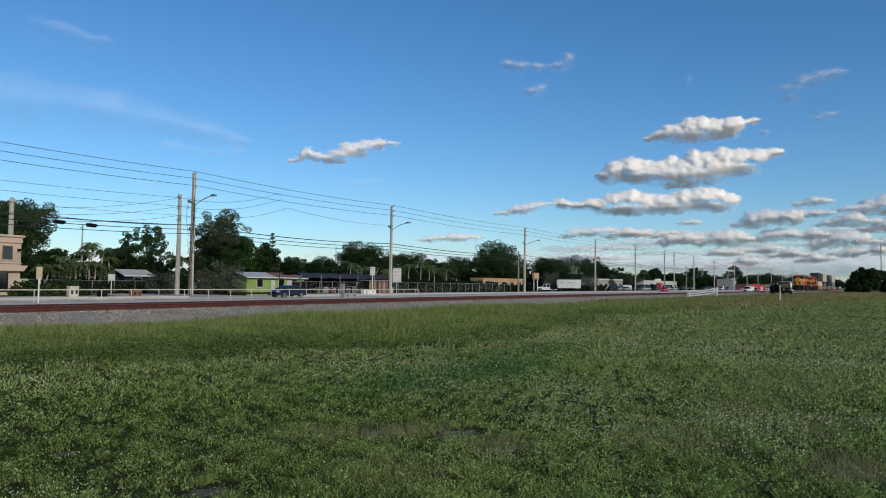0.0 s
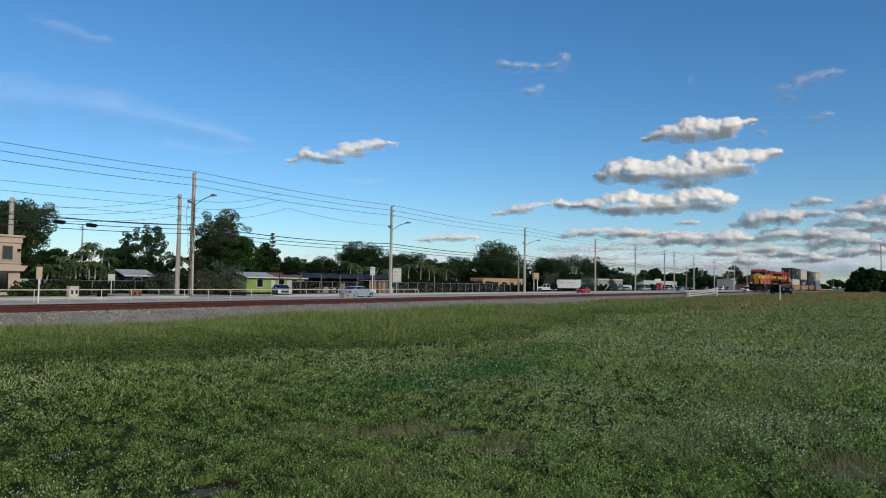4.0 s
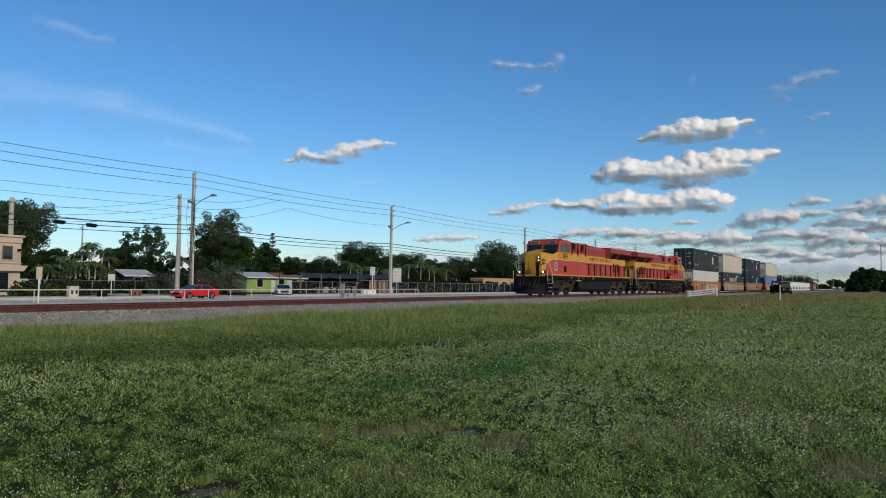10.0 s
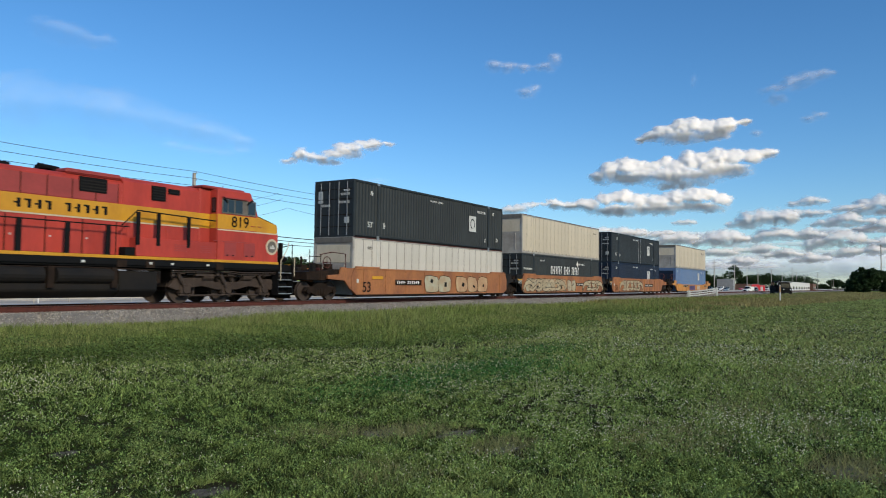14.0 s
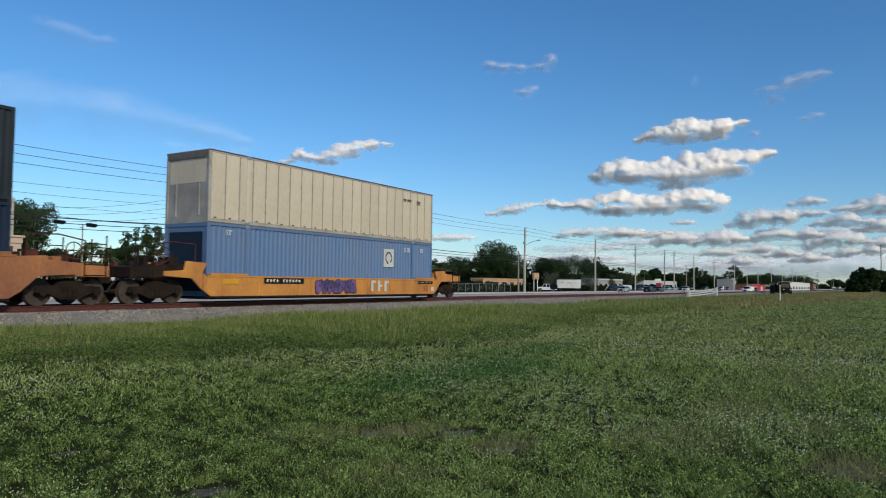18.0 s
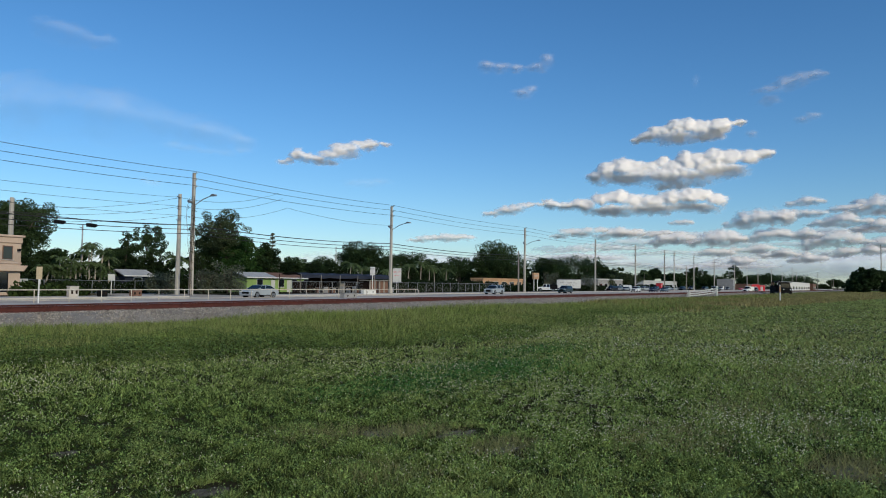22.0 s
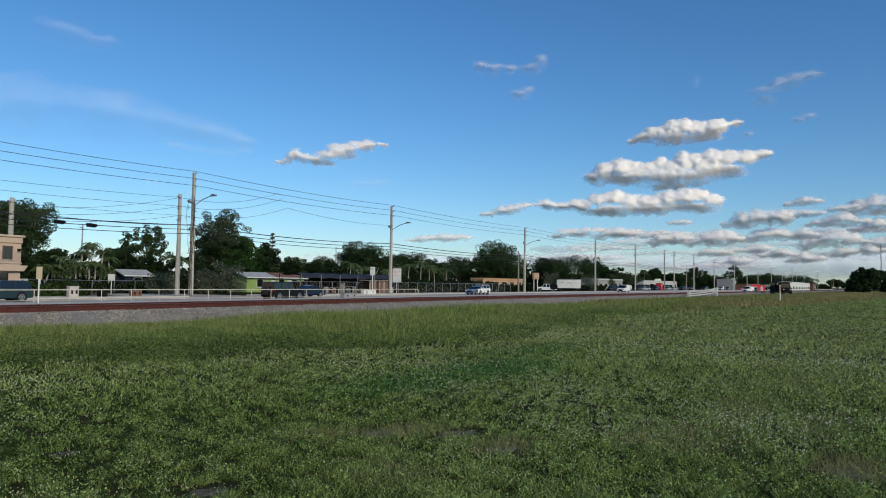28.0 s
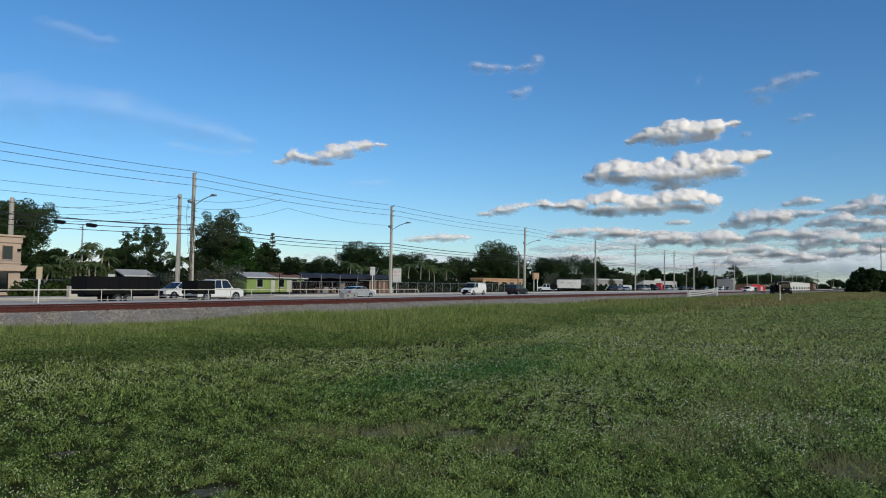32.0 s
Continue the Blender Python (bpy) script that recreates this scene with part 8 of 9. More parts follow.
tree(116.1, 112.0, 7.3, 9.5, "leaf", 111, "mid-green tree in the distance", base=0.1)
tree(131.4, 116.0, 8.0, 11.1, "leaf_dark", 112, "dark green tree in the distance", base=0.08, clumps=130)
tree(128.1, 118.0, 6.5, 6.9, "leaf", 113, "mid-green tree in the distance", base=0.1)
tree(146.5, 116.0, 12.3, 14.6, "leaf_dark", 114, "tall dark rounded tree beyond the yard", base=0.12, clumps=190, lobes=7)
tree(144.9, 120.0, 9.0, 7.5, "leaf_dark", 115, "dark tree beside a taller one", base=0.08)
tree(161.9, 118.0, 9.6, 12.1, "leaf_dark", 116, "dark green tree beyond the road", base=0.08, clumps=130)
tree(173.3, 118.0, 11.1, 14.7, "leaf_dark", 117, "dark green spreading tree beyond the fence", base=0.08, clumps=150, lobes=6)
tree(187.4, 120.0, 9.6, 8.9, "leaf_dark", 118, "dark green tree beyond the road", base=0.08)
tree(201.7, 118.0, 10.7, 15.5, "leaf_dark", 119, "dark green tree beyond the road", base=0.08, clumps=130)
tree(187.7, 116.0, 7.8, 9.8, "leaf", 120, "smaller green tree beyond the fence", base=0.06)
tree(211.3, 108.0, 15.7, 20.0, "leaf", 121, "large rounded tree with lighter tips", size=0.36, per=78, clumps=240, lobes=8, base=0.16)
tree(202.7, 110.0, 9.3, 9.3, "leaf_dark", 122, "dark tree below a larger one", base=0.06)
tree(276.3, 120.0, 12.8, 16.8, "leaf_dark", 123, "dark green tree beyond the road", base=0.06, clumps=130)
tree(321.4, 124.0, 16.7, 29.3, "leaf_dark", 124, "wide dark green tree behind shops", base=0.06, clumps=180, lobes=7)
tree(356.6, 126.0, 14.6, 16.3, "leaf_dark", 125, "dark green tree beyond the road", base=0.06)
tree(296.7, 122.0, 12.0, 19.1, "leaf_dark", 126, "dark green tree beyond the road", base=0.06, clumps=130)
tree(347.9, 112.0, 11.1, 13.8, "leaf_olive", 127, "thin brownish tree with open crown", open_=0.6, clumps=50, per=26)
tree(297.2, 90.0, 7.1, 10.6, "leaf_olive", 128, "olive tree beside a grey shop", base=0.15)
tree(384.3, 92.0, 8.1, 18.9, "leaf_dark", 129, "dark tree before the pale warehouse", base=0.1)
tree(454.1, 90.0, 8.6, 13.8, "leaf_dark", 130, "dark tree before the pale warehouse", base=0.15)
tree(656.0, 95.0, 10.7, 24.4, "leaf_dark", 131, "dark tree far along the road", base=0.1)
tree(933.7, 118.0, 17.3, 51.7, "leaf_dark", 132, "dark tree far along the road", base=0.08, size=0.5)
tree(1073.9, 105.0, 17.4, 68.2, "leaf_dark", 133, "dark tree far along the line", base=0.08, size=0.5)
tree(1111.0, 84.0, 10.5, 26.0, "leaf_dark", 134, "dark tree far along the line", base=0.08, size=0.5)
tree(389.3, 110.0, 10.6, 8.3, "leaf_dark", 135, "small dark tree by the road", base=0.3)
tree(410.1, 110.0, 11.7, 7.2, "leaf_dark", 136, "small dark tree by the road", base=0.3)
tree(563.5, 120.0, 17.1, 17.3, "leaf_dark", 137, "dark tree far along the road", clumps=60)
tree(739.6, 120.0, 22.3, 20.8, "leaf_dark", 138, "dark tree far along the road", clumps=60, base=0.2)
tree(966.4, 130.0, 17.1, 32.2, "leaf_dark", 139, "low dark tree far along the road", base=0.1)
tree(573.0, 135.0, 11.1, 22.5, "leaf_dark", 140, "low dark tree far along the road", base=0.1)
tree(720.9, 135.0, 11.9, 27.5, "leaf_dark", 141, "low dark tree far along the road", base=0.1)
tree(1081.5, 120.0, 16.6, 35.6, "leaf_dark", 142, "low dark tree far along the road", base=0.1)
tree(1061.4, 90.0, 16.6, 38.2, "leaf_dark", 143, "low dark tree far along the line", base=0.1)
tree(1010.0, 60.0, 6.0, 20.0, "leaf_dark", 144, "low dark tree far along the line", base=0.1)
tree(936.8, 40.0, 11.2, 21.4, "leaf_dark", 145, "low dark tree far along the line", base=0.1)
tree(300.0, 3.8, 10.0, 11.6, "leaf_dark", 146, "dense dark green tree at the far end of the field", clumps=110, base=0.05, lobes=6, size=0.45)
tree(310.0, -1.2, 9.3, 9.3, "leaf_dark", 147, "dense dark green tree at the far end of the field", clumps=110, base=0.05, lobes=6, size=0.45)
tree(305.0, 6.9, 8.1, 7.6, "leaf_dark", 148, "dense dark green tree at the far end of the field", clumps=110, base=0.05, lobes=6, size=0.45)
tree(320.0, -6.7, 9.9, 13.0, "leaf_dark", 149, "dense dark green tree at the far end of the field", clumps=110, base=0.05, lobes=6, size=0.45)
shrub(66.6, 76.0, 4.7, 5.1, "leaf_grey", 150, "grey-green rounded shrub before the bungalows")
shrub(64.5, 78.0, 3.8, 3.4, "leaf_grey", 151, "pale grey-green shrub beside a pole")
shrub(59.2, 80.0, 2.9, 4.5, "leaf_grey", 152, "grey-green straggling shrub by a pole")
shrub(71.0, 90.0, 3.5, 3.5, "leaf_dark", 153, "dark shrub between poles")
shrub(192.9, 82.0, 5.9, 5.7, "leaf_grey", 154, "grey-green rounded shrub by the shop")
shrub(221.0, 80.0, 5.4, 6.7, "leaf_grey", 155, "grey-green shrub by a grey shop")
shrub(253.0, 84.0, 5.0, 5.4, "leaf_olive", 156, "olive shrub by a grey shop")
shrub(190.5, 90.0, 5.8, 4.0, "leaf_dark", 157, "dark shrub by the shop")
palm(49.4, 90.0, 2.8, 158, "slim palm with arching fronds in a row", reach=1.7)
palm(51.6, 90.0, 2.6, 159, "slim palm with arching fronds in a row", reach=1.7)
palm(54.2, 90.0, 2.8, 160, "slim palm with arching fronds in a row", reach=1.7)
palm(56.6, 90.0, 2.6, 161, "slim palm with arching fronds in a row", reach=1.7)
palm(50.2, 90.0, 3.4, 162, "slim palm with arching fronds in a row", reach=1.7)
palm(51.3, 90.0, 4.5, 163, "slim palm with arching fronds in a row", reach=1.7)
palm(52.6, 90.0, 4.2, 164, "slim palm with arching fronds in a row", reach=1.7)
palm(53.9, 90.0, 5.2, 165, "slim palm with arching fronds in a row", reach=1.7)
palm(55.3, 90.0, 6.0, 166, "slim palm with arching fronds in a row", reach=1.7)
palm(56.8, 90.0, 5.6, 167, "slim palm with arching fronds in a row", reach=1.7)
palm(58.2, 90.0, 4.6, 168, "slim palm with arching fronds in a row", reach=1.7)
palm(48.6, 90.0, 3.4, 169, "slim palm with arching fronds in a row", reach=1.7)
palm(50.7, 90.0, 3.0, 170, "slim palm with arching fronds in a row", reach=1.7)
palm(52.1, 90.0, 3.5, 171, "slim palm with arching fronds in a row", reach=1.7)
palm(53.4, 90.0, 3.7, 172, "slim palm with arching fronds in a row", reach=1.7)
palm(54.7, 90.0, 3.9, 173, "slim palm with arching fronds in a row", reach=1.7)
palm(56.1, 90.0, 3.8, 174, "slim palm with arching fronds in a row", reach=1.7)
palm(57.4, 90.0, 3.3, 175, "slim palm with arching fronds in a row", reach=1.7)
palm(129.5, 92.0, 5.1, 176, "palm with drooping fronds", reach=2.6)
palm(133.3, 92.0, 5.8, 177, "palm with drooping fronds", reach=2.6)
palm(138.7, 92.0, 6.5, 178, "palm with drooping fronds", reach=2.6)
palm(142.4, 92.0, 5.8, 179, "palm with drooping fronds", reach=2.6)
palm(112.5, 92.0, 5.6, 180, "palm with drooping fronds", reach=2.6)
palm(325.6, 92.0, 8.0, 181, "palm with drooping fronds", reach=2.6)
palm(144.9, 92.0, 5.6, 182, "palm with drooping fronds", reach=2.6)
palm(150.2, 92.0, 5.1, 183, "palm with drooping fronds", reach=2.6)
palm(126.2, 92.0, 4.5, 184, "palm with drooping fronds", reach=2.6)
palm(116.2, 92.0, 4.8, 185, "palm with drooping fronds", reach=2.6)
palm(66.1, 86.0, 4.9, 186, "palm beside the concrete pole", reach=2.4)
palm(64.3, 104.0, 7.2, 187, "tall ragged palm above the others", reach=2.0)


# ---- clouds ----
def cloud_material(name, color, through_light, inner):
    """White scattering stuff, made to glow faintly, whose cover follows the thickness stored in the cloud's own points.
    """
    m = bpy.data.materials.new(name)
    m.use_nodes = True
    nt = m.node_tree
    n, l = nt.nodes, nt.links
    n.remove(n["Principled BSDF"])
    thick = n.new("ShaderNodeAttribute")
    thick.attribute_name = "thickness"
    d = n.new("ShaderNodeBsdfDiffuse")
    d.inputs[0].default_value = (*color, 1)
    tl = n.new("ShaderNodeBsdfTranslucent")
    tl.inputs[0].default_value = (*color, 1)
    mx = n.new("ShaderNodeMixShader")
    mx.inputs[0].default_value = through_light
    l.new(d.outputs[0], mx.inputs[1])
    l.new(tl.outputs[0], mx.inputs[2])
    # Faint emission stands in for daylight scattered about inside the cloud.
    glow = n.new("ShaderNodeEmission")
    glow.inputs[0].default_value = (1.0, 0.96, 0.95, 1)
    glow.inputs[1].default_value = inner
    both = n.new("ShaderNodeAddShader")
    l.new(mx.outputs[0], both.inputs[0])
    l.new(glow.outputs[0], both.inputs[1])
    tp = n.new("ShaderNodeBsdfTransparent")
    m2 = n.new("ShaderNodeMixShader")
    l.new(thick.outputs["Fac"], m2.inputs[0])
    l.new(tp.outputs[0], m2.inputs[1])
    l.new(both.outputs[0], m2.inputs[2])
    l.new(m2.outputs[0], n["Material Output"].inputs[0])
    return m


M["cumulus"] = cloud_material("cumulus_cloud", (0.98, 0.91, 0.855), 0.10, 0.055)
M["bank"] = cloud_material("cloud_bank", (0.83, 0.775, 0.75), 0.12, 0.06)
M["far"] = cloud_material("far_cloud_bank", (0.82, 0.785, 0.79), 0.2, 0.10)
M["ragged"] = cloud_material("cloud_scrap", (0.80, 0.745, 0.745), 0.2, 0.07)
# Glowing haze sheet, added to whiten the sky low over the horizon.
M["veil"] = cloud_material("horizon_haze_sheet", (0.86, 0.86, 0.92), 0.3, 0.2)
M["wisp"] = cloud_material("cloud_wisp", (0.95, 0.95, 0.95), 0.2, 0.08)


def value_noise(x, y, seed):
    """Smooth lattice noise between 0 and 1 on arrays."""
    table = np.random.default_rng(seed).uniform(0, 1, (64, 64))
    i, j = np.floor(x).astype(int), np.floor(y).astype(int)
    u, v = x - i, y - j
    u, v = u * u * u * (u * (u * 6 - 15) + 10), v * v * v * (v * (v * 6 - 15) + 10)
    a, b = table[i % 64, j % 64], table[(i + 1) % 64, j % 64]
    c, d = table[i % 64, (j + 1) % 64], table[(i + 1) % 64, (j + 1) % 64]
    return (a * (1 - u) + b * u) * (1 - v) + (c * (1 - u) + d * u) * v


def fractal(x, y, seed, octaves=5, fall=0.55):
    out, amp, total = 0.0, 1.0, 0.0
    for k in range(octaves):
        out = out + amp * value_noise(x * 2 ** k + 17.3 * k, y * 2 ** k + 5.1 * k, seed + k)
        total += amp
        amp *= fall
    return out / total


CLOUDS = []
# Lower and upper edge of the fade at a cloud's rim, its greatest cover, how far noise eats into it, and the grid's cell in metres.
CLOUD_KIND = {"cumulus": (-0.22, 0.6, 1.0, 1.0, 3.2), "bank": (-0.2, 0.85, 0.92, 1.45, 3.4), "far": (-0.25, 1.0, 0.58, 1.4, 6.5), "ragged": (-0.75, 1.9, 0.5, 1.0, 4.5), "wisp": (-0.5, 2.8, 0.27, 1.3, 9.0), "veil": (-0.2, 1.3, 0.6, 0.5, 16.0)}


def cloud(x, y, z, drift, seed, kind, label, lobes):
    """A one-sided relief of lobes (across, up, half width, half height), shaped and turned to fit the camera's view."""
    turn = math.degrees(math.atan2(y, x)) - 90
    c = thing("cloud", label, "cloud", pose(x, y, z, 0, 0, turn), "clouds")
    CLOUDS.append((c, x, y, z, drift, turn))
    lo, hi, cover, eat, cell = CLOUD_KIND[kind]
    L = np.array(lobes, float)
    pad = 0.35 * L[:, 3].max() + 3 * cell
    gx = np.arange((L[:, 0] - L[:, 2]).min() - pad, (L[:, 0] + L[:, 2]).max() + pad, cell)
    gz = np.arange((L[:, 1] - L[:, 3]).min() - pad, (L[:, 1] + L[:, 3]).max() + pad, cell * 0.8)
    px, pz = np.meshgrid(gx, gz, indexing="ij")
    size = float(np.median(L[:, 3]))
    # Currents pull the outline about at two scales.
    s = 1 / (1.6 * size)
    wx = px + 1.1 * size * (fractal(px * s, pz * s, seed) - 0.5) + 0.35 * size * (fractal(px * s * 4, pz * s * 4, seed + 40, 3) - 0.5)
    wz = pz + 0.8 * size * (fractal(px * s + 31, pz * s + 9, seed + 7) - 0.5) + 0.3 * size * (fractal(px * s * 4 + 3, pz * s * 4, seed + 47, 3) - 0.5)
    field = np.full(px.shape, -3.0)
    deep = np.zeros(px.shape)
    for ax, az, rx, rz in L:
        f = 1 - ((wx - ax) / rx) ** 2 - ((wz - az) / rz) ** 2
        field = np.maximum(field, f)
        deep = np.maximum(deep, np.sqrt(np.maximum(f, 0) + 0.02) * min(rx, rz * 1.3))
    field = field + eat * (fractal(px * s * 1.2, pz * s * 2.4, seed + 3) - 0.52) + 0.35 * eat * (fractal(px * s * 5, pz * s * 8, seed + 5, 4) - 0.5)
    # Height within the heap, column by column, from its base to its crest.
    inside = field > 0
    any_in = inside.any(1)
    foot = np.where(any_in, gz[inside.argmax(1)], np.nan)
    crest = np.where(any_in, gz[len(gz) - 1 - inside[:, ::-1].argmax(1)], np.nan)
    cols = np.arange(len(gx))
    foot, crest = (np.interp(cols, cols[any_in], e[any_in]) if any_in.any() else e for e in (foot, crest))
    k = max(3, int(0.9 * size / cell))
    ends = np.ones(2 * k + 1) / (2 * k + 1)
    foot, crest = (np.convolve(np.pad(e, k, "edge"), ends, "valid") for e in (foot, crest))
    tall = np.maximum(crest - foot, 0.8 * size)[:, None]
    v = np.clip((pz - foot[:, None]) / tall, -0.2, 1.2)
    # The base slopes under; above it the flank leans back, with billows standing out of it.
    body = tall * np.where(v < 0.34, 0.36 * np.sin(math.pi / 2 * np.clip(v, 0, 0.34) / 0.34), 0.36 - 0.55 * (np.maximum(v, 0.34) - 0.34) ** 1.25)
    upper = np.clip((v - 0.18) / 0.35, 0, 1)
    puff = deep / max(size, 1) * (0.55 + 0.6 * (1 - np.abs(2 * fractal(wx * s * 1.2, wz * s * 1.5, seed + 11, 4) - 1)))
    deep = body + size * (0.10 + 0.5 * upper * upper * (3 - 2 * upper)) * puff
    for _ in range(9):
        deep = 0.5 * deep + 0.125 * (np.roll(deep, 1, 0) + np.roll(deep, -1, 0) + np.roll(deep, 1, 1) + np.roll(deep, -1, 1))
    t = np.clip((field - lo) / (hi + 0.5 * (1 - upper) - lo), 0, 1)
    thick = cover * t * t * (3 - 2 * t)
    thick = 0.5 * thick + 0.125 * (np.roll(thick, 1, 0) + np.roll(thick, -1, 0) + np.roll(thick, 1, 1) + np.roll(thick, -1, 1))
    a, b = px.shape
    idx = np.arange(a * b).reshape(a, b)
    quads = np.stack([idx[:-1, :-1], idx[1:, :-1], idx[1:, 1:], idx[:-1, 1:]], -1).reshape(-1, 4)
    quads = quads[thick.ravel()[quads].max(1) > 0.004]
    me = bpy.data.meshes.new("billow")
    me.from_pydata(np.stack([px, -deep, pz], -1).reshape(-1, 3).tolist(), [], quads.tolist())
    me.attributes.new("thickness", "FLOAT", "POINT").data.foreach_set("value", thick.ravel().astype(np.float32))
    me.polygons.foreach_set("use_smooth", [True] * len(me.polygons))
    me.materials.append(M[kind])
    ob = new("billow", me)
    ob.parent = c


cloud(3033, 671, 650, (-1.31, 2.15, -0.37), 301, "cumulus", "white cumulus cloud with a grey base",
      [(-199, -34, 47, 15), (-157, -21, 61, 27), (-117, 1, 51, 32), (-49, 16, 55, 41), (-3, 21, 50, 38), (53, 10, 58, 38), (114, 6, 57, 38), (141, 19, 39, 26), (195, 25, 39, 16), (-49, -27, 118, 29), (86, -21, 75, 26)])
cloud(2964, 684, 481, (-0.84, 1.37, -0.25), 302, "cumulus", "white cumulus cloud with a grey base",
      [(-343, -27, 43, 32), (-296, 1, 57, 41), (-237, 15, 61, 41), (-186, 18, 55, 34), (-133, 6, 59, 33), (-81, 23, 36, 33), (-32, 2, 45, 33), (23, 35, 48, 47), (71, 24, 52, 47), (126, 40, 56, 42), (185, 38, 59, 37), (249, 39, 59, 32), (311, 48, 45, 23), (-214, -31, 167, 31), (-21, -38, 200, 38), (138, -20, 129, 35), (-21, -71, 115, 16)])
cloud(2770, 821, 330, (-1.18, 1.92, -0.14), 303, "cumulus", "white cumulus cloud with a grey base",
      [(-328, -4, 46, 23), (-266, -12, 59, 23), (-198, -13, 59, 28), (-124, 16, 53, 32), (-69, 22, 66, 32), (-3, 11, 57, 29), (62, 1, 56, 31), (136, 13, 59, 34), (200, 17, 59, 38), (252, 24, 50, 31), (309, 3, 41, 26), (-80, -37, 121, 23), (62, -30, 161, 25), (220, -28, 125, 20)])
cloud(2474, 1208, 289, (-1.04, 1.70, -0.14), 304, "bank", "small ragged white and grey cloud",
      [(-89, -18, 44, 13), (-30, -5, 53, 20), (14, 4, 48, 20), (58, 18, 39, 13), (102, 22, 31, 9)])
cloud(2056, 1770, 494, (-0.85, 1.39, -0.20), 305, "bank", "long ragged white and grey cloud",
      [(-175, -42, 46, 11), (-140, -19, 40, 28), (-106, -26, 38, 22), (-61, -31, 55, 20), (-19, -12, 47, 22), (21, 12, 43, 28), (62, 20, 48, 26), (105, 29, 48, 22), (140, 37, 44, 20), (188, 41, 40, 11), (-40, -39, 68, 13), (35, -12, 69, 18)])
cloud(3078, 282, 794, (-1.83, 2.99, -0.38), 306, "ragged", "thin ragged grey-white cloud",
      [(-76, 0, 62, 18), (-18, 19, 49, 30), (22, 30, 48, 30), (72, 40, 44, 20), (-80, -43, 42, 18), (114, 44, 20, 9)])
cloud(2497, 1212, 877, (-1.99, 3.24, -0.32), 307, "ragged", "faint thin scrap of cloud",
      [(-114, -12, 36, 25), (-62, -15, 45, 23), (-1, -21, 31, 16), (73, -22, 40, 18), (119, 9, 29, 27)])
cloud(2520, 1185, 764, (-0.94, 1.56, -0.36), 308, "ragged", "small scrap of white cloud",
      [(-8, -6, 40, 21), (26, 10, 22, 16)])
cloud(3111, 433, 630, (-1.22, 1.99, -0.26), 309, "ragged", "faint thin scrap of cloud",
      [(0, 0, 26, 14)])
cloud(3229, 237, 702, (-1.58, 2.58, -0.27), 310, "ragged", "faint thin scrap of cloud",
      [(-17, -7, 33, 14), (21, 4, 29, 16)])
cloud(2927, 384, 262, (-0.71, 1.15, -0.02), 330, "bank", "low grey-white cloud in a bank near the horizon",
      [(-101, -25, 42, 16), (-68, -18, 38, 23), (-45, -1, 47, 39), (-9, 5, 52, 35), (20, 4, 41, 33), (53, -6, 39, 26), (75, 8, 48, 34), (104, -9, 33, 15), (-53, -26, 69, 18), (60, -15, 67, 17)])
cloud(3017, 232, 331, (-0.71, 1.15, -0.02), 331, "bank", "low grey-white cloud in a bank near the horizon",
      [(-36, -11, 39, 13), (-11, -2, 34, 15), (14, 5, 43, 19), (43, 0, 31, 11), (-2, -11, 65, 10)])
cloud(3016, 238, 283, (-0.71, 1.15, -0.02), 332, "bank", "low grey-white cloud in a bank near the horizon",
      [(-59, -6, 36, 13), (-30, 3, 39, 17), (1, 3, 37, 17), (36, 1, 41, 13), (57, 3, 35, 13), (3, -9, 89, 9)])
cloud(3099, 102, 306, (-0.71, 1.15, -0.02), 333, "bank", "low grey-white cloud in a bank near the horizon",
      [(-33, -8, 40, 11), (-6, 0, 33, 14), (10, 5, 38, 10), (35, 11, 36, 7), (2, 1, 59, 12)])
cloud(3165, -6, 314, (-0.71, 1.15, -0.02), 334, "bank", "low grey-white cloud in a bank near the horizon",
      [(-73, -15, 46, 29), (-53, 3, 45, 37), (-14, 7, 47, 40), (8, 5, 41, 39), (42, 5, 43, 33), (71, -16, 43, 17), (-2, -24, 105, 16)])
cloud(3089, 122, 262, (-0.71, 1.15, -0.02), 335, "bank", "low grey-white cloud in a bank near the horizon",
      [(-89, -17, 39, 12), (-59, -13, 36, 17), (-21, -5, 46, 22), (8, 4, 48, 28), (28, 0, 40, 25), (61, -8, 42, 16), (83, -9, 37, 13), (2, -19, 122, 12)])
cloud(3176, -17, 243, (-0.71, 1.15, -0.02), 336, "bank", "low grey-white cloud in a bank near the horizon",
      [(-79, -14, 43, 17), (-40, -6, 39, 21), (-16, 3, 42, 30), (13, 3, 49, 23), (46, 1, 47, 18), (71, 3, 46, 19), (2, -13, 107, 13)])
cloud(2754, 670, 182, (-0.71, 1.15, -0.02), 337, "bank", "low grey-white cloud in a bank near the horizon",
      [(-64, -20, 47, 15), (-34, -2, 41, 33), (2, 1, 49, 28), (23, 9, 42, 26), (62, 2, 47, 17), (-3, -13, 92, 14)])
cloud(2838, 534, 185, (-0.71, 1.15, -0.02), 338, "bank", "low grey-white cloud in a bank near the horizon",
      [(-81, -21, 51, 17), (-35, -15, 45, 26), (-8, 2, 51, 32), (24, 7, 50, 33), (50, 5, 48, 27), (83, -6, 45, 19), (5, -20, 114, 14)])
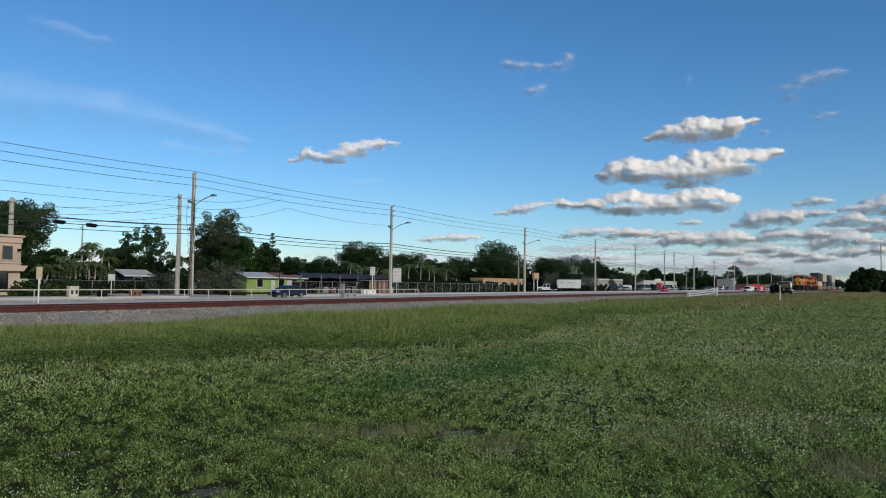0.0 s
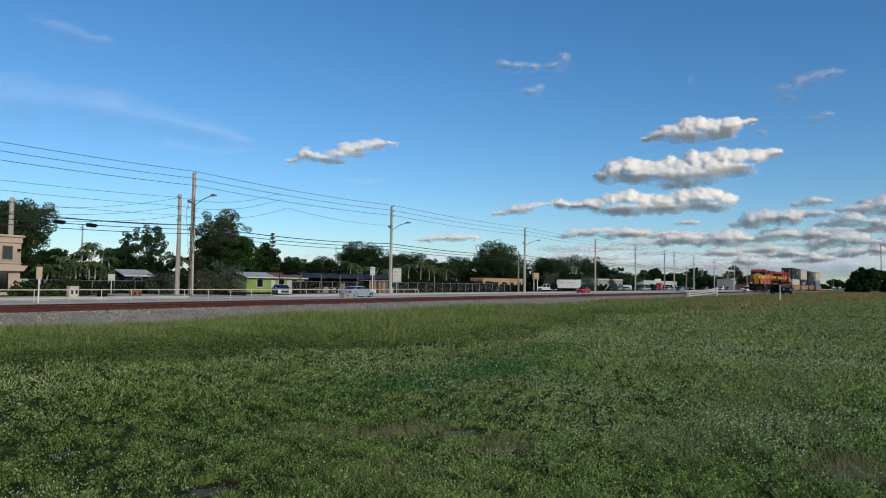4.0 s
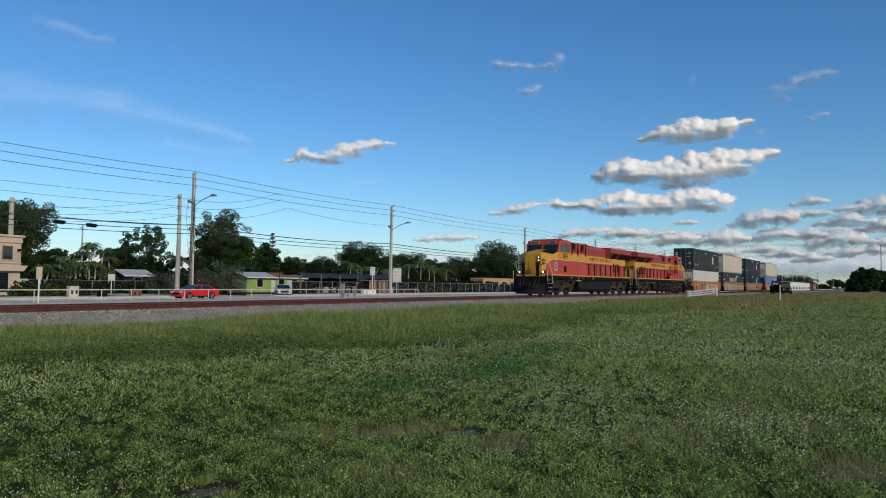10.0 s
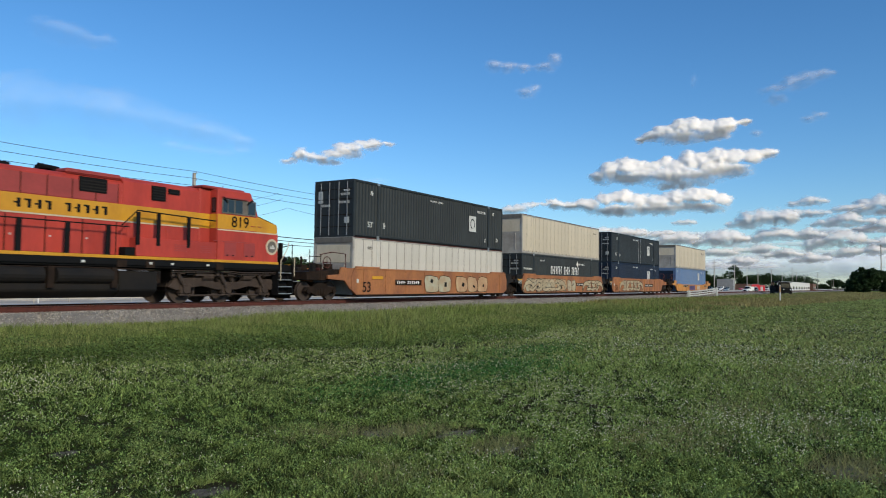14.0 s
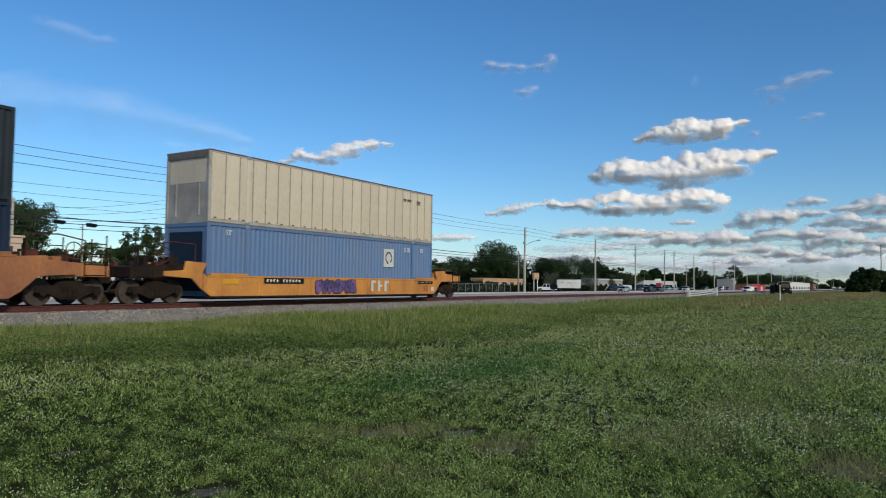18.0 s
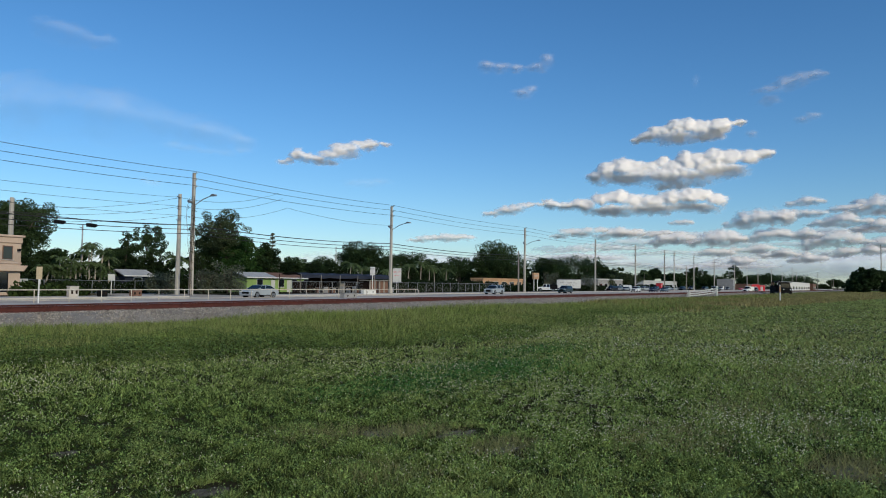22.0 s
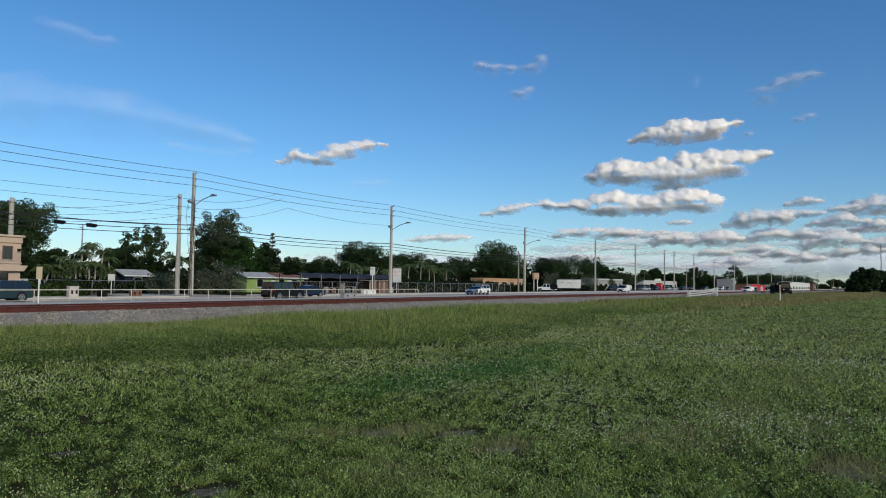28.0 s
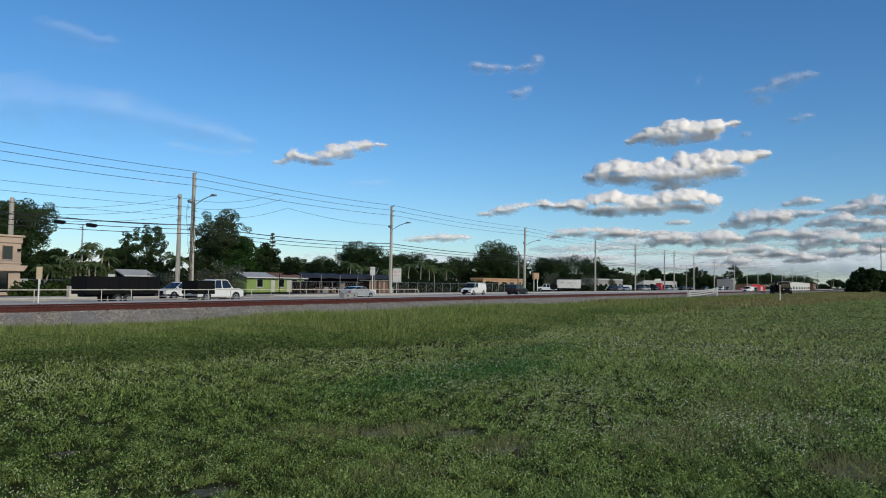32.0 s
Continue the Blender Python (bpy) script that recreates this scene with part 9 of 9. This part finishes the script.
cloud(2968, 323, 200, (-0.71, 1.15, -0.02), 339, "bank", "low grey-white cloud in a bank near the horizon",
      [(-141, -16, 38, 15), (-111, -17, 45, 16), (-79, -8, 36, 24), (-60, -2, 41, 27), (-35, 1, 44, 26), (-10, 8, 41, 27), (26, 0, 45, 23), (53, -3, 40, 19), (85, 3, 41, 24), (101, 3, 41, 20), (131, 0, 39, 14), (-79, -19, 93, 13), (72, -9, 88, 13)])
cloud(3071, 157, 185, (-0.71, 1.15, -0.02), 340, "bank", "low grey-white cloud in a bank near the horizon",
      [(-76, -28, 46, 18), (-50, -13, 52, 28), (-23, -13, 50, 26), (9, 7, 43, 39), (42, 11, 40, 29), (71, 9, 46, 22), (-3, -18, 107, 17)])
cloud(2916, 413, 144, (-0.71, 1.15, -0.02), 341, "bank", "low grey-white cloud in a bank near the horizon",
      [(-67, -8, 40, 13), (-39, -3, 45, 13), (-8, -4, 34, 13), (22, 4, 39, 14), (45, 6, 42, 15), (68, 2, 36, 8), (3, -8, 100, 10)])
cloud(3135, 56, 179, (-0.71, 1.15, -0.02), 342, "bank", "low grey-white cloud in a bank near the horizon",
      [(-28, -3, 33, 11), (-15, 0, 37, 14), (14, 3, 27, 10), (32, 0, 29, 7), (0, -6, 53, 8)])
cloud(2669, 806, 201, (-0.71, 1.15, -0.02), 343, "bank", "low grey-white cloud in a bank near the horizon",
      [(-24, -8, 34, 9), (-3, -2, 32, 10), (11, 3, 31, 10), (27, 7, 31, 11), (1, -4, 52, 9)])
cloud(2720, 724, 196, (-0.71, 1.15, -0.02), 344, "bank", "low grey-white cloud in a bank near the horizon",
      [(-39, -11, 31, 6), (-16, -4, 32, 10), (4, 5, 37, 10), (37, 8, 33, 10), (-5, -3, 62, 9)])
cloud(2564, 975, 201, (-0.71, 1.15, -0.02), 345, "bank", "low grey-white cloud in a bank near the horizon",
      [(-71, -15, 48, 10), (-36, -2, 53, 15), (-8, 1, 45, 15), (35, 8, 39, 17), (73, 8, 44, 14), (0, -8, 99, 11)])
cloud(2648, 839, 199, (-0.71, 1.15, -0.02), 346, "bank", "low grey-white cloud in a bank near the horizon",
      [(-64, -16, 46, 11), (-32, 4, 43, 21), (-5, 4, 52, 22), (28, 1, 51, 15), (60, 4, 48, 9), (1, -8, 100, 11)])
cloud(2288, 1424, 174, (-0.71, 1.15, -0.02), 347, "bank", "low grey-white cloud in a bank near the horizon",
      [(-87, -13, 51, 8), (-46, -5, 56, 13), (-19, -4, 50, 14), (26, 5, 45, 15), (55, 2, 43, 11), (88, 3, 51, 10), (6, -8, 126, 9)])
cloud(2769, 641, 244, (-0.71, 1.15, -0.02), 348, "bank", "low grey-white cloud in a bank near the horizon",
      [(-26, -4, 29, 8), (-11, -1, 27, 10), (15, 2, 29, 11), (34, -2, 21, 7), (4, -6, 44, 7)])
cloud(2896, 448, 99, (-0.71, 1.15, -0.02), 349, "bank", "low grey-white cloud in a bank near the horizon",
      [(-36, -7, 27, 11), (-10, 0, 26, 19), (17, 1, 29, 16), (35, 1, 27, 12), (1, -10, 48, 9)])
cloud(3031, 229, 113, (-0.71, 1.15, -0.02), 350, "bank", "low grey-white cloud in a bank near the horizon",
      [(-43, -10, 39, 14), (-8, 4, 33, 20), (5, 1, 42, 18), (39, -1, 41, 15), (-1, -12, 64, 11)])
cloud(3127, 71, 142, (-0.71, 1.15, -0.02), 351, "bank", "low grey-white cloud in a bank near the horizon",
      [(-101, -12, 31, 13), (-66, -13, 33, 15), (-41, -1, 33, 20), (-14, -2, 34, 19), (6, 1, 31, 16), (42, 6, 35, 21), (56, 4, 34, 18), (93, 3, 34, 14), (-57, -15, 65, 11), (49, -8, 62, 11)])
cloud(3187, -29, 176, (-0.71, 1.15, -0.02), 352, "bank", "low grey-white cloud in a bank near the horizon",
      [(-49, -13, 37, 17), (-36, -6, 31, 17), (-10, 3, 42, 24), (20, 5, 37, 25), (51, -3, 33, 16), (-4, -15, 77, 12)])
cloud(2845, 528, 131, (-0.71, 1.15, -0.02), 353, "bank", "low grey-white cloud in a bank near the horizon",
      [(-42, -10, 47, 7), (-15, 1, 48, 16), (20, 2, 47, 13), (53, -4, 35, 7), (8, -9, 73, 8)])
cloud(2975, 318, 131, (-0.71, 1.15, -0.02), 354, "bank", "low grey-white cloud in a bank near the horizon",
      [(-47, -9, 40, 12), (-11, -7, 35, 14), (13, 1, 43, 20), (52, -6, 33, 9), (2, -12, 73, 9)])
cloud(3829, 653, 102, (-0.94, 1.53, -0.02), 355, "far", "faint grey-white bank of far cloud",
      [(-231, -6, 50, 7), (-167, -7, 65, 6), (-123, -1, 70, 10), (-76, 2, 61, 11), (-40, 3, 52, 12), (9, 2, 52, 11), (56, 3, 65, 9), (95, 2, 66, 12), (140, 2, 62, 10), (189, 2, 56, 7), (216, 1, 46, 6), (-118, -8, 150, 8), (126, -3, 142, 7)])
cloud(3749, 770, 236, (-0.94, 1.53, -0.02), 356, "far", "faint grey-white bank of far cloud",
      [(-91, -13, 76, 8), (-32, -5, 57, 16), (22, 0, 64, 14), (73, 4, 61, 16), (108, -4, 51, 9), (18, -12, 146, 9)])
cloud(3525, 1136, 191, (-0.94, 1.53, -0.02), 357, "far", "faint grey-white bank of far cloud",
      [(-154, -8, 68, 5), (-100, -5, 56, 7), (-44, -2, 73, 10), (-8, 1, 62, 12), (54, 2, 56, 11), (97, 1, 70, 8), (163, -2, 52, 6), (3, -6, 215, 7)])
cloud(3958, 434, 220, (-0.94, 1.53, -0.02), 358, "far", "faint grey-white bank of far cloud",
      [(-225, -10, 67, 7), (-190, -6, 67, 10), (-143, 5, 69, 16), (-101, -2, 58, 13), (-53, -2, 67, 13), (6, -1, 63, 12), (50, 0, 53, 15), (84, 1, 53, 14), (126, 0, 63, 10), (178, 1, 51, 10), (217, -4, 56, 6), (-125, -9, 148, 9), (116, -7, 140, 9)])
cloud(3801, 698, 102, (-0.94, 1.53, -0.02), 359, "far", "faint grey-white bank of far cloud",
      [(-154, -4, 50, 3), (-117, -2, 59, 4), (-67, 2, 61, 7), (-35, 0, 61, 6), (17, 1, 59, 5), (58, 1, 60, 5), (100, 2, 49, 5), (147, 2, 50, 4), (-94, -4, 110, 5), (85, -1, 106, 5)])
cloud(3937, 473, 169, (-0.94, 1.53, -0.02), 360, "far", "faint grey-white bank of far cloud",
      [(-233, -10, 56, 9), (-192, -4, 52, 12), (-146, 0, 51, 13), (-93, -3, 58, 13), (-63, -2, 67, 13), (-14, 4, 66, 16), (24, 1, 69, 16), (83, 0, 65, 12), (128, -1, 50, 9), (152, 1, 54, 11), (210, -5, 62, 8), (-132, -11, 149, 9), (109, -8, 141, 8)])
cloud(3666, 902, 264, (-0.94, 1.53, -0.02), 361, "far", "faint grey-white bank of far cloud",
      [(-148, -6, 72, 9), (-93, -1, 69, 15), (-32, 2, 65, 15), (13, 1, 55, 13), (50, 1, 62, 13), (106, -1, 59, 10), (145, -3, 68, 10), (8, -8, 206, 9)])
cloud(4032, 318, 184, (-0.94, 1.53, -0.02), 362, "far", "faint grey-white bank of far cloud",
      [(-221, -4, 59, 8), (-182, 0, 58, 12), (-144, 2, 48, 12), (-92, 1, 59, 12), (-57, 2, 63, 14), (2, 3, 58, 13), (48, 1, 48, 14), (74, -2, 65, 10), (121, 2, 54, 9), (159, -1, 49, 8), (202, -3, 60, 7), (-124, -7, 145, 8), (111, -5, 137, 8)])
cloud(3869, 588, 104, (-0.94, 1.53, -0.02), 363, "far", "faint grey-white bank of far cloud",
      [(-86, -8, 67, 7), (-44, -1, 56, 12), (8, 3, 47, 11), (54, 2, 67, 13), (94, 0, 54, 9), (4, -7, 130, 7)])
cloud(3861, 598, 144, (-0.94, 1.53, -0.02), 364, "far", "faint grey-white bank of far cloud",
      [(-82, -7, 57, 9), (-34, 2, 59, 12), (24, 1, 63, 12), (72, 5, 63, 11), (2, -7, 123, 8)])
cloud(3684, 887, 97, (-0.94, 1.53, -0.02), 365, "far", "faint grey-white bank of far cloud",
      [(-90, -6, 64, 6), (-39, 0, 82, 10), (16, 3, 62, 11), (77, 1, 74, 9), (-13, -7, 132, 7)])
cloud(3935, 477, 150, (-0.94, 1.53, -0.02), 366, "far", "faint grey-white bank of far cloud",
      [(-75, -3, 73, 5), (-6, 1, 65, 8), (47, 1, 78, 6), (80, 2, 65, 6), (11, -3, 124, 6)])
cloud(3426, 1301, 137, (-0.94, 1.53, -0.02), 367, "far", "faint grey-white bank of far cloud",
      [(-195, -12, 51, 6), (-150, -10, 56, 8), (-87, -3, 61, 12), (-40, -1, 70, 13), (3, 4, 66, 15), (50, -1, 58, 11), (95, 2, 71, 13), (148, 1, 67, 11), (189, -1, 52, 7), (-103, -13, 129, 8), (109, -7, 126, 8)])
cloud(3778, 721, 260, (-0.94, 1.53, -0.02), 368, "far", "faint grey-white bank of far cloud",
      [(-106, -9, 54, 15), (-61, -1, 69, 25), (-32, 3, 68, 25), (22, 2, 61, 20), (71, 1, 64, 18), (103, 2, 56, 15), (-2, -12, 159, 12)])
cloud(3780, 732, 110, (-0.94, 1.53, -0.02), 369, "far", "faint grey-white bank of far cloud",
      [(-88, -5, 76, 6), (-55, -3, 72, 7), (2, 2, 75, 10), (60, 0, 69, 7), (102, 1, 57, 7), (4, -5, 152, 6)])
cloud(3631, 960, 237, (-0.94, 1.53, -0.02), 370, "far", "faint grey-white bank of far cloud",
      [(-134, -10, 71, 10), (-100, -1, 55, 17), (-57, -7, 70, 13), (-2, -3, 72, 14), (43, -1, 65, 18), (103, 4, 56, 17), (133, -6, 62, 8), (1, -12, 202, 10)])
cloud(3985, 385, 267, (-0.94, 1.53, -0.02), 371, "far", "faint grey-white bank of far cloud",
      [(-119, -15, 65, 13), (-87, 3, 68, 22), (-33, 4, 70, 27), (20, 4, 56, 22), (63, 4, 73, 20), (107, -4, 70, 12), (-6, -16, 168, 11)])
cloud(4162, 111, 150, (-0.94, 1.53, -0.02), 372, "far", "faint grey-white bank of far cloud",
      [(-226, -8, 51, 5), (-170, -2, 61, 9), (-131, -4, 57, 8), (-83, 0, 52, 13), (-52, 0, 64, 11), (0, 3, 52, 13), (40, 2, 64, 11), (75, 0, 58, 11), (124, 3, 49, 11), (172, -1, 50, 7), (205, -2, 53, 6), (-118, -8, 143, 7), (112, -6, 134, 7)])
cloud(4190, 64, 168, (-0.94, 1.53, -0.02), 373, "far", "faint grey-white bank of far cloud",
      [(-136, -8, 56, 10), (-83, -1, 52, 12), (-47, -4, 60, 12), (14, -2, 48, 11), (41, 3, 51, 15), (91, -1, 46, 10), (132, -3, 51, 7), (5, -9, 181, 8)])
cloud(3852, 614, 126, (-0.94, 1.53, -0.02), 374, "far", "faint grey-white bank of far cloud",
      [(-143, -13, 63, 6), (-104, -6, 66, 13), (-45, 2, 59, 14), (-5, 3, 60, 15), (39, 0, 72, 13), (95, -1, 71, 11), (135, -6, 63, 6), (1, -10, 199, 8)])
cloud(3501, 1182, 106, (-0.94, 1.53, -0.02), 375, "far", "faint grey-white bank of far cloud",
      [(-206, -10, 50, 5), (-168, -6, 66, 10), (-107, -2, 51, 10), (-57, -2, 53, 11), (-31, 2, 73, 14), (16, 1, 60, 13), (76, 1, 58, 12), (110, 3, 60, 10), (165, 0, 60, 8), (200, -1, 46, 7), (-114, -9, 139, 7), (114, -4, 135, 7)])
cloud(4087, 233, 143, (-0.94, 1.53, -0.02), 376, "far", "faint grey-white bank of far cloud",
      [(-175, -3, 57, 3), (-129, 0, 64, 7), (-86, 3, 64, 7), (-53, -1, 60, 5), (5, 1, 49, 7), (33, 1, 58, 5), (84, 1, 52, 5), (130, 0, 45, 4), (161, 0, 59, 4), (-105, -4, 122, 6), (94, -2, 116, 6)])
cloud(3669, 906, 170, (-0.94, 1.53, -0.02), 377, "far", "faint grey-white bank of far cloud",
      [(-206, -8, 61, 6), (-147, -4, 70, 8), (-99, -4, 51, 8), (-70, -4, 62, 8), (-12, 4, 68, 12), (36, 3, 51, 12), (68, 1, 53, 10), (109, 1, 51, 11), (166, 2, 51, 9), (209, -2, 47, 5), (-110, -9, 136, 7), (113, -6, 131, 7)])
cloud(3442, 1270, 192, (-0.94, 1.53, -0.02), 378, "far", "faint grey-white bank of far cloud",
      [(-225, -13, 62, 12), (-185, -6, 65, 14), (-123, -8, 61, 15), (-76, -7, 63, 14), (-28, 0, 58, 21), (22, 4, 72, 21), (59, -6, 55, 13), (108, -3, 61, 12), (145, -1, 56, 14), (208, -5, 71, 9), (-134, -16, 146, 10), (107, -10, 143, 10)])
cloud(3560, 1077, 217, (-0.94, 1.53, -0.02), 379, "far", "faint grey-white bank of far cloud",
      [(-129, -16, 63, 8), (-89, -9, 75, 15), (-23, 3, 67, 19), (13, 2, 72, 22), (56, -2, 60, 15), (116, 1, 71, 14), (-9, -13, 169, 10)])
cloud(3747, 773, 241, (-0.94, 1.53, -0.02), 380, "far", "faint grey-white bank of far cloud",
      [(-143, -15, 57, 8), (-91, -8, 66, 14), (-24, -3, 66, 18), (9, 3, 59, 21), (78, -4, 65, 12), (129, -3, 64, 12), (-6, -13, 182, 10)])
cloud(4205, 27, 300, (-0.94, 1.53, -0.02), 381, "far", "faint grey-white bank of far cloud",
      [(-200, -4, 51, 7), (-144, -6, 47, 8), (-117, -4, 49, 9), (-60, -2, 46, 14), (-24, 4, 47, 15), (9, -1, 52, 15), (59, 3, 48, 15), (86, -4, 59, 11), (140, -6, 49, 8), (179, -7, 55, 7), (-110, -9, 125, 8), (93, -10, 118, 8)])
cloud(3431, 1293, 138, (-0.94, 1.53, -0.02), 382, "far", "faint grey-white bank of far cloud",
      [(-211, -12, 63, 6), (-151, -9, 66, 9), (-117, -1, 70, 14), (-60, -4, 66, 10), (-16, -4, 62, 12), (42, 4, 62, 15), (76, -2, 57, 11), (126, -1, 56, 8), (174, 3, 72, 11), (216, -4, 50, 5), (-106, -12, 141, 8), (127, -6, 138, 8)])
cloud(3393, 1354, 141, (-0.94, 1.53, -0.02), 383, "far", "faint grey-white bank of far cloud",
      [(-172, -13, 73, 8), (-124, -2, 69, 14), (-86, 1, 64, 15), (-24, -1, 67, 17), (30, 2, 69, 18), (66, 1, 76, 17), (132, 1, 67, 13), (167, -2, 73, 7), (-100, -12, 122, 9), (101, -6, 120, 9)])
cloud(3399, 1341, 177, (-0.94, 1.53, -0.02), 384, "far", "faint grey-white bank of far cloud",
      [(-76, -12, 77, 10), (-27, -5, 56, 15), (30, 3, 57, 19), (88, -2, 64, 10), (6, -12, 120, 9)])
cloud(4213, 19, 244, (-0.94, 1.53, -0.02), 385, "far", "faint grey-white bank of far cloud",
      [(-119, -5, 60, 7), (-77, 3, 53, 14), (-31, 1, 66, 13), (17, 0, 67, 11), (59, 1, 53, 10), (114, -2, 57, 9), (-5, -7, 161, 8)])
cloud(4100, 198, 294, (-0.94, 1.53, -0.02), 386, "far", "faint grey-white bank of far cloud",
      [(-119, -13, 67, 10), (-79, -5, 54, 21), (-32, 2, 66, 20), (3, 4, 53, 23), (43, 1, 47, 20), (89, -6, 49, 13), (117, -1, 61, 14), (4, -14, 175, 11)])
cloud(4151, 115, 296, (-0.94, 1.53, -0.02), 387, "far", "faint grey-white bank of far cloud",
      [(-169, -6, 55, 9), (-125, -5, 50, 9), (-81, -4, 69, 11), (-44, -3, 51, 11), (1, -2, 54, 13), (45, 1, 53, 17), (82, -1, 48, 14), (131, -3, 49, 10), (166, -5, 45, 7), (-99, -8, 121, 9), (97, -8, 114, 9)])
cloud(3624, 969, 268, (-0.94, 1.53, -0.02), 388, "far", "faint grey-white bank of far cloud",
      [(-172, -5, 61, 6), (-123, -1, 71, 11), (-79, -2, 74, 9), (-20, 2, 71, 13), (29, 2, 61, 9), (82, 0, 56, 9), (121, 1, 55, 10), (175, 1, 50, 6), (-95, -6, 115, 8), (95, -4, 112, 7)])
cloud(2197, 2672, 616, (0.43, -0.68, -0.12), 501, "wisp", "faint wisp of high thin cloud",
      [(-153, 4, 44, 18), (-91, -4, 59, 16), (-3, -14, 76, 13), (85, -15, 67, 13), (162, 4, 42, 14)])
cloud(2060, 3254, 823, (0.45, -0.72, -0.13), 502, "wisp", "broad thin veil of high cloud",
      [(-364, -15, 302, 162), (-50, -5, 378, 147), (236, -29, 297, 117), (459, -64, 228, 72), (633, -92, 148, 49)])
cloud(1953, 3393, 1203, (0.45, -0.72, -0.13), 503, "wisp", "faint wisp of high thin cloud",
      [(-50, 4, 149, 62), (102, -12, 104, 46)])
cloud(2598, 2037, 463, (0.43, -0.68, -0.12), 504, "wisp", "faint wisp of high thin cloud",
      [(-22, -2, 95, 21), (70, 9, 48, 16)])
cloud(2067, 2896, 457, (0.84, -1.35, -0.11), 505, "wisp", "faint wisp of high thin cloud",
      [(4, -8, 49, 13), (-33, 8, 19, 11)])
cloud(3390, 714, 960, (0.70, -1.13, -0.12), 506, "wisp", "faint wisp of high thin cloud",
      [(0, 0, 13, 32)])
# Added haze sheets along the horizon.
cloud(3961, 1008, 119, (0.00, 0.00, 0.00), 507, "veil", "pale glowing sheet added as haze over the horizon",
      [(15, -6, 1433, 81), (774, 4, 688, 89), (-879, 2, 887, 67)])
cloud(4398, 400, 102, (0.00, 0.00, 0.00), 509, "veil", "pale glowing sheet added as haze over the horizon",
      [(-218, 3, 776, 85), (315, -2, 582, 80)])
cloud(2749, 2970, 83, (0.00, 0.00, 0.00), 508, "veil", "pale glowing sheet added as haze over the horizon",
      [(-411, -8, 1200, 73), (831, 23, 1014, 66)])


# ---- what moves ----
def motions():
    # Wheels of the train roll without slipping.
    turns = {ob.name: turn for ob, u, z, turn in TRAIN}
    for ws, s, r in SPIN:
        way = -1.0 if turns[ws.parent.name] == 0 else 1.0
        walk(ws, [(k / 30, pose(s, 0, r, 0, math.degrees(way * SPEED * k / 30 / r) % 360, 0)) for k in range(961)])
    for ob, u, z, turn in TRAIN:
        rows = []
        for k in range(65):
            x = 15.26 + SPEED * (12.0 - 0.5 * k) + u
            far = x + (18.0 if turn == 0 else -18.0)
            y0, y1 = TRACK_Y - float(bend(x)), TRACK_Y - float(bend(far))
            rows.append((0.5 * k, pose(x, y0, z, 0, 0, turn + math.degrees(math.atan((y1 - y0) / (far - x))))))
        walk(ob, rows)
    # Road wheels turn while their vehicle crosses the stretch of road before the camera.
    for car, x_at, t_at, speed in ROLLING:
        ends = sorted((t_at + (22.0 - x_at) / speed, t_at + (125.0 - x_at) / speed))
        t0, t1 = max(0.0, ends[0]), min(32.0, ends[1])
        if t1 <= t0:
            continue
        first, last = math.ceil(t0 * 30), math.floor(t1 * 30)
        for wheel in [ob for ob in car.children if ob.name.startswith("wheel") and not ob.name.startswith("wheel_arch")]:
            x, y, z = wheel.location
            step = math.degrees(abs(speed) / 30 / z)
            while step > 86:
                step -= 72  # a five-spoke rim looks the same after each fifth of a turn
            rows = [(k / 30, pose(x, y, z, 0, step * (k - first) % 360, 0)) for k in range(first, last + 1)]
            if first > 0:
                rows.insert(0, (0.0, rows[0][1]))
            if last < 960:
                rows.append((32.0, rows[-1][1]))
            walk(wheel, rows)
    for car, rows in TRAFFIC:
        walk(car, rows)
    for c, x, y, z, v, turn in CLOUDS:
        walk(c, [(t, pose(x + v[0] * (t - 22.0), y + v[1] * (t - 22.0), z + v[2] * (t - 22.0), 0, 0, turn)) for t in (0.0, 32.0)])


motions()
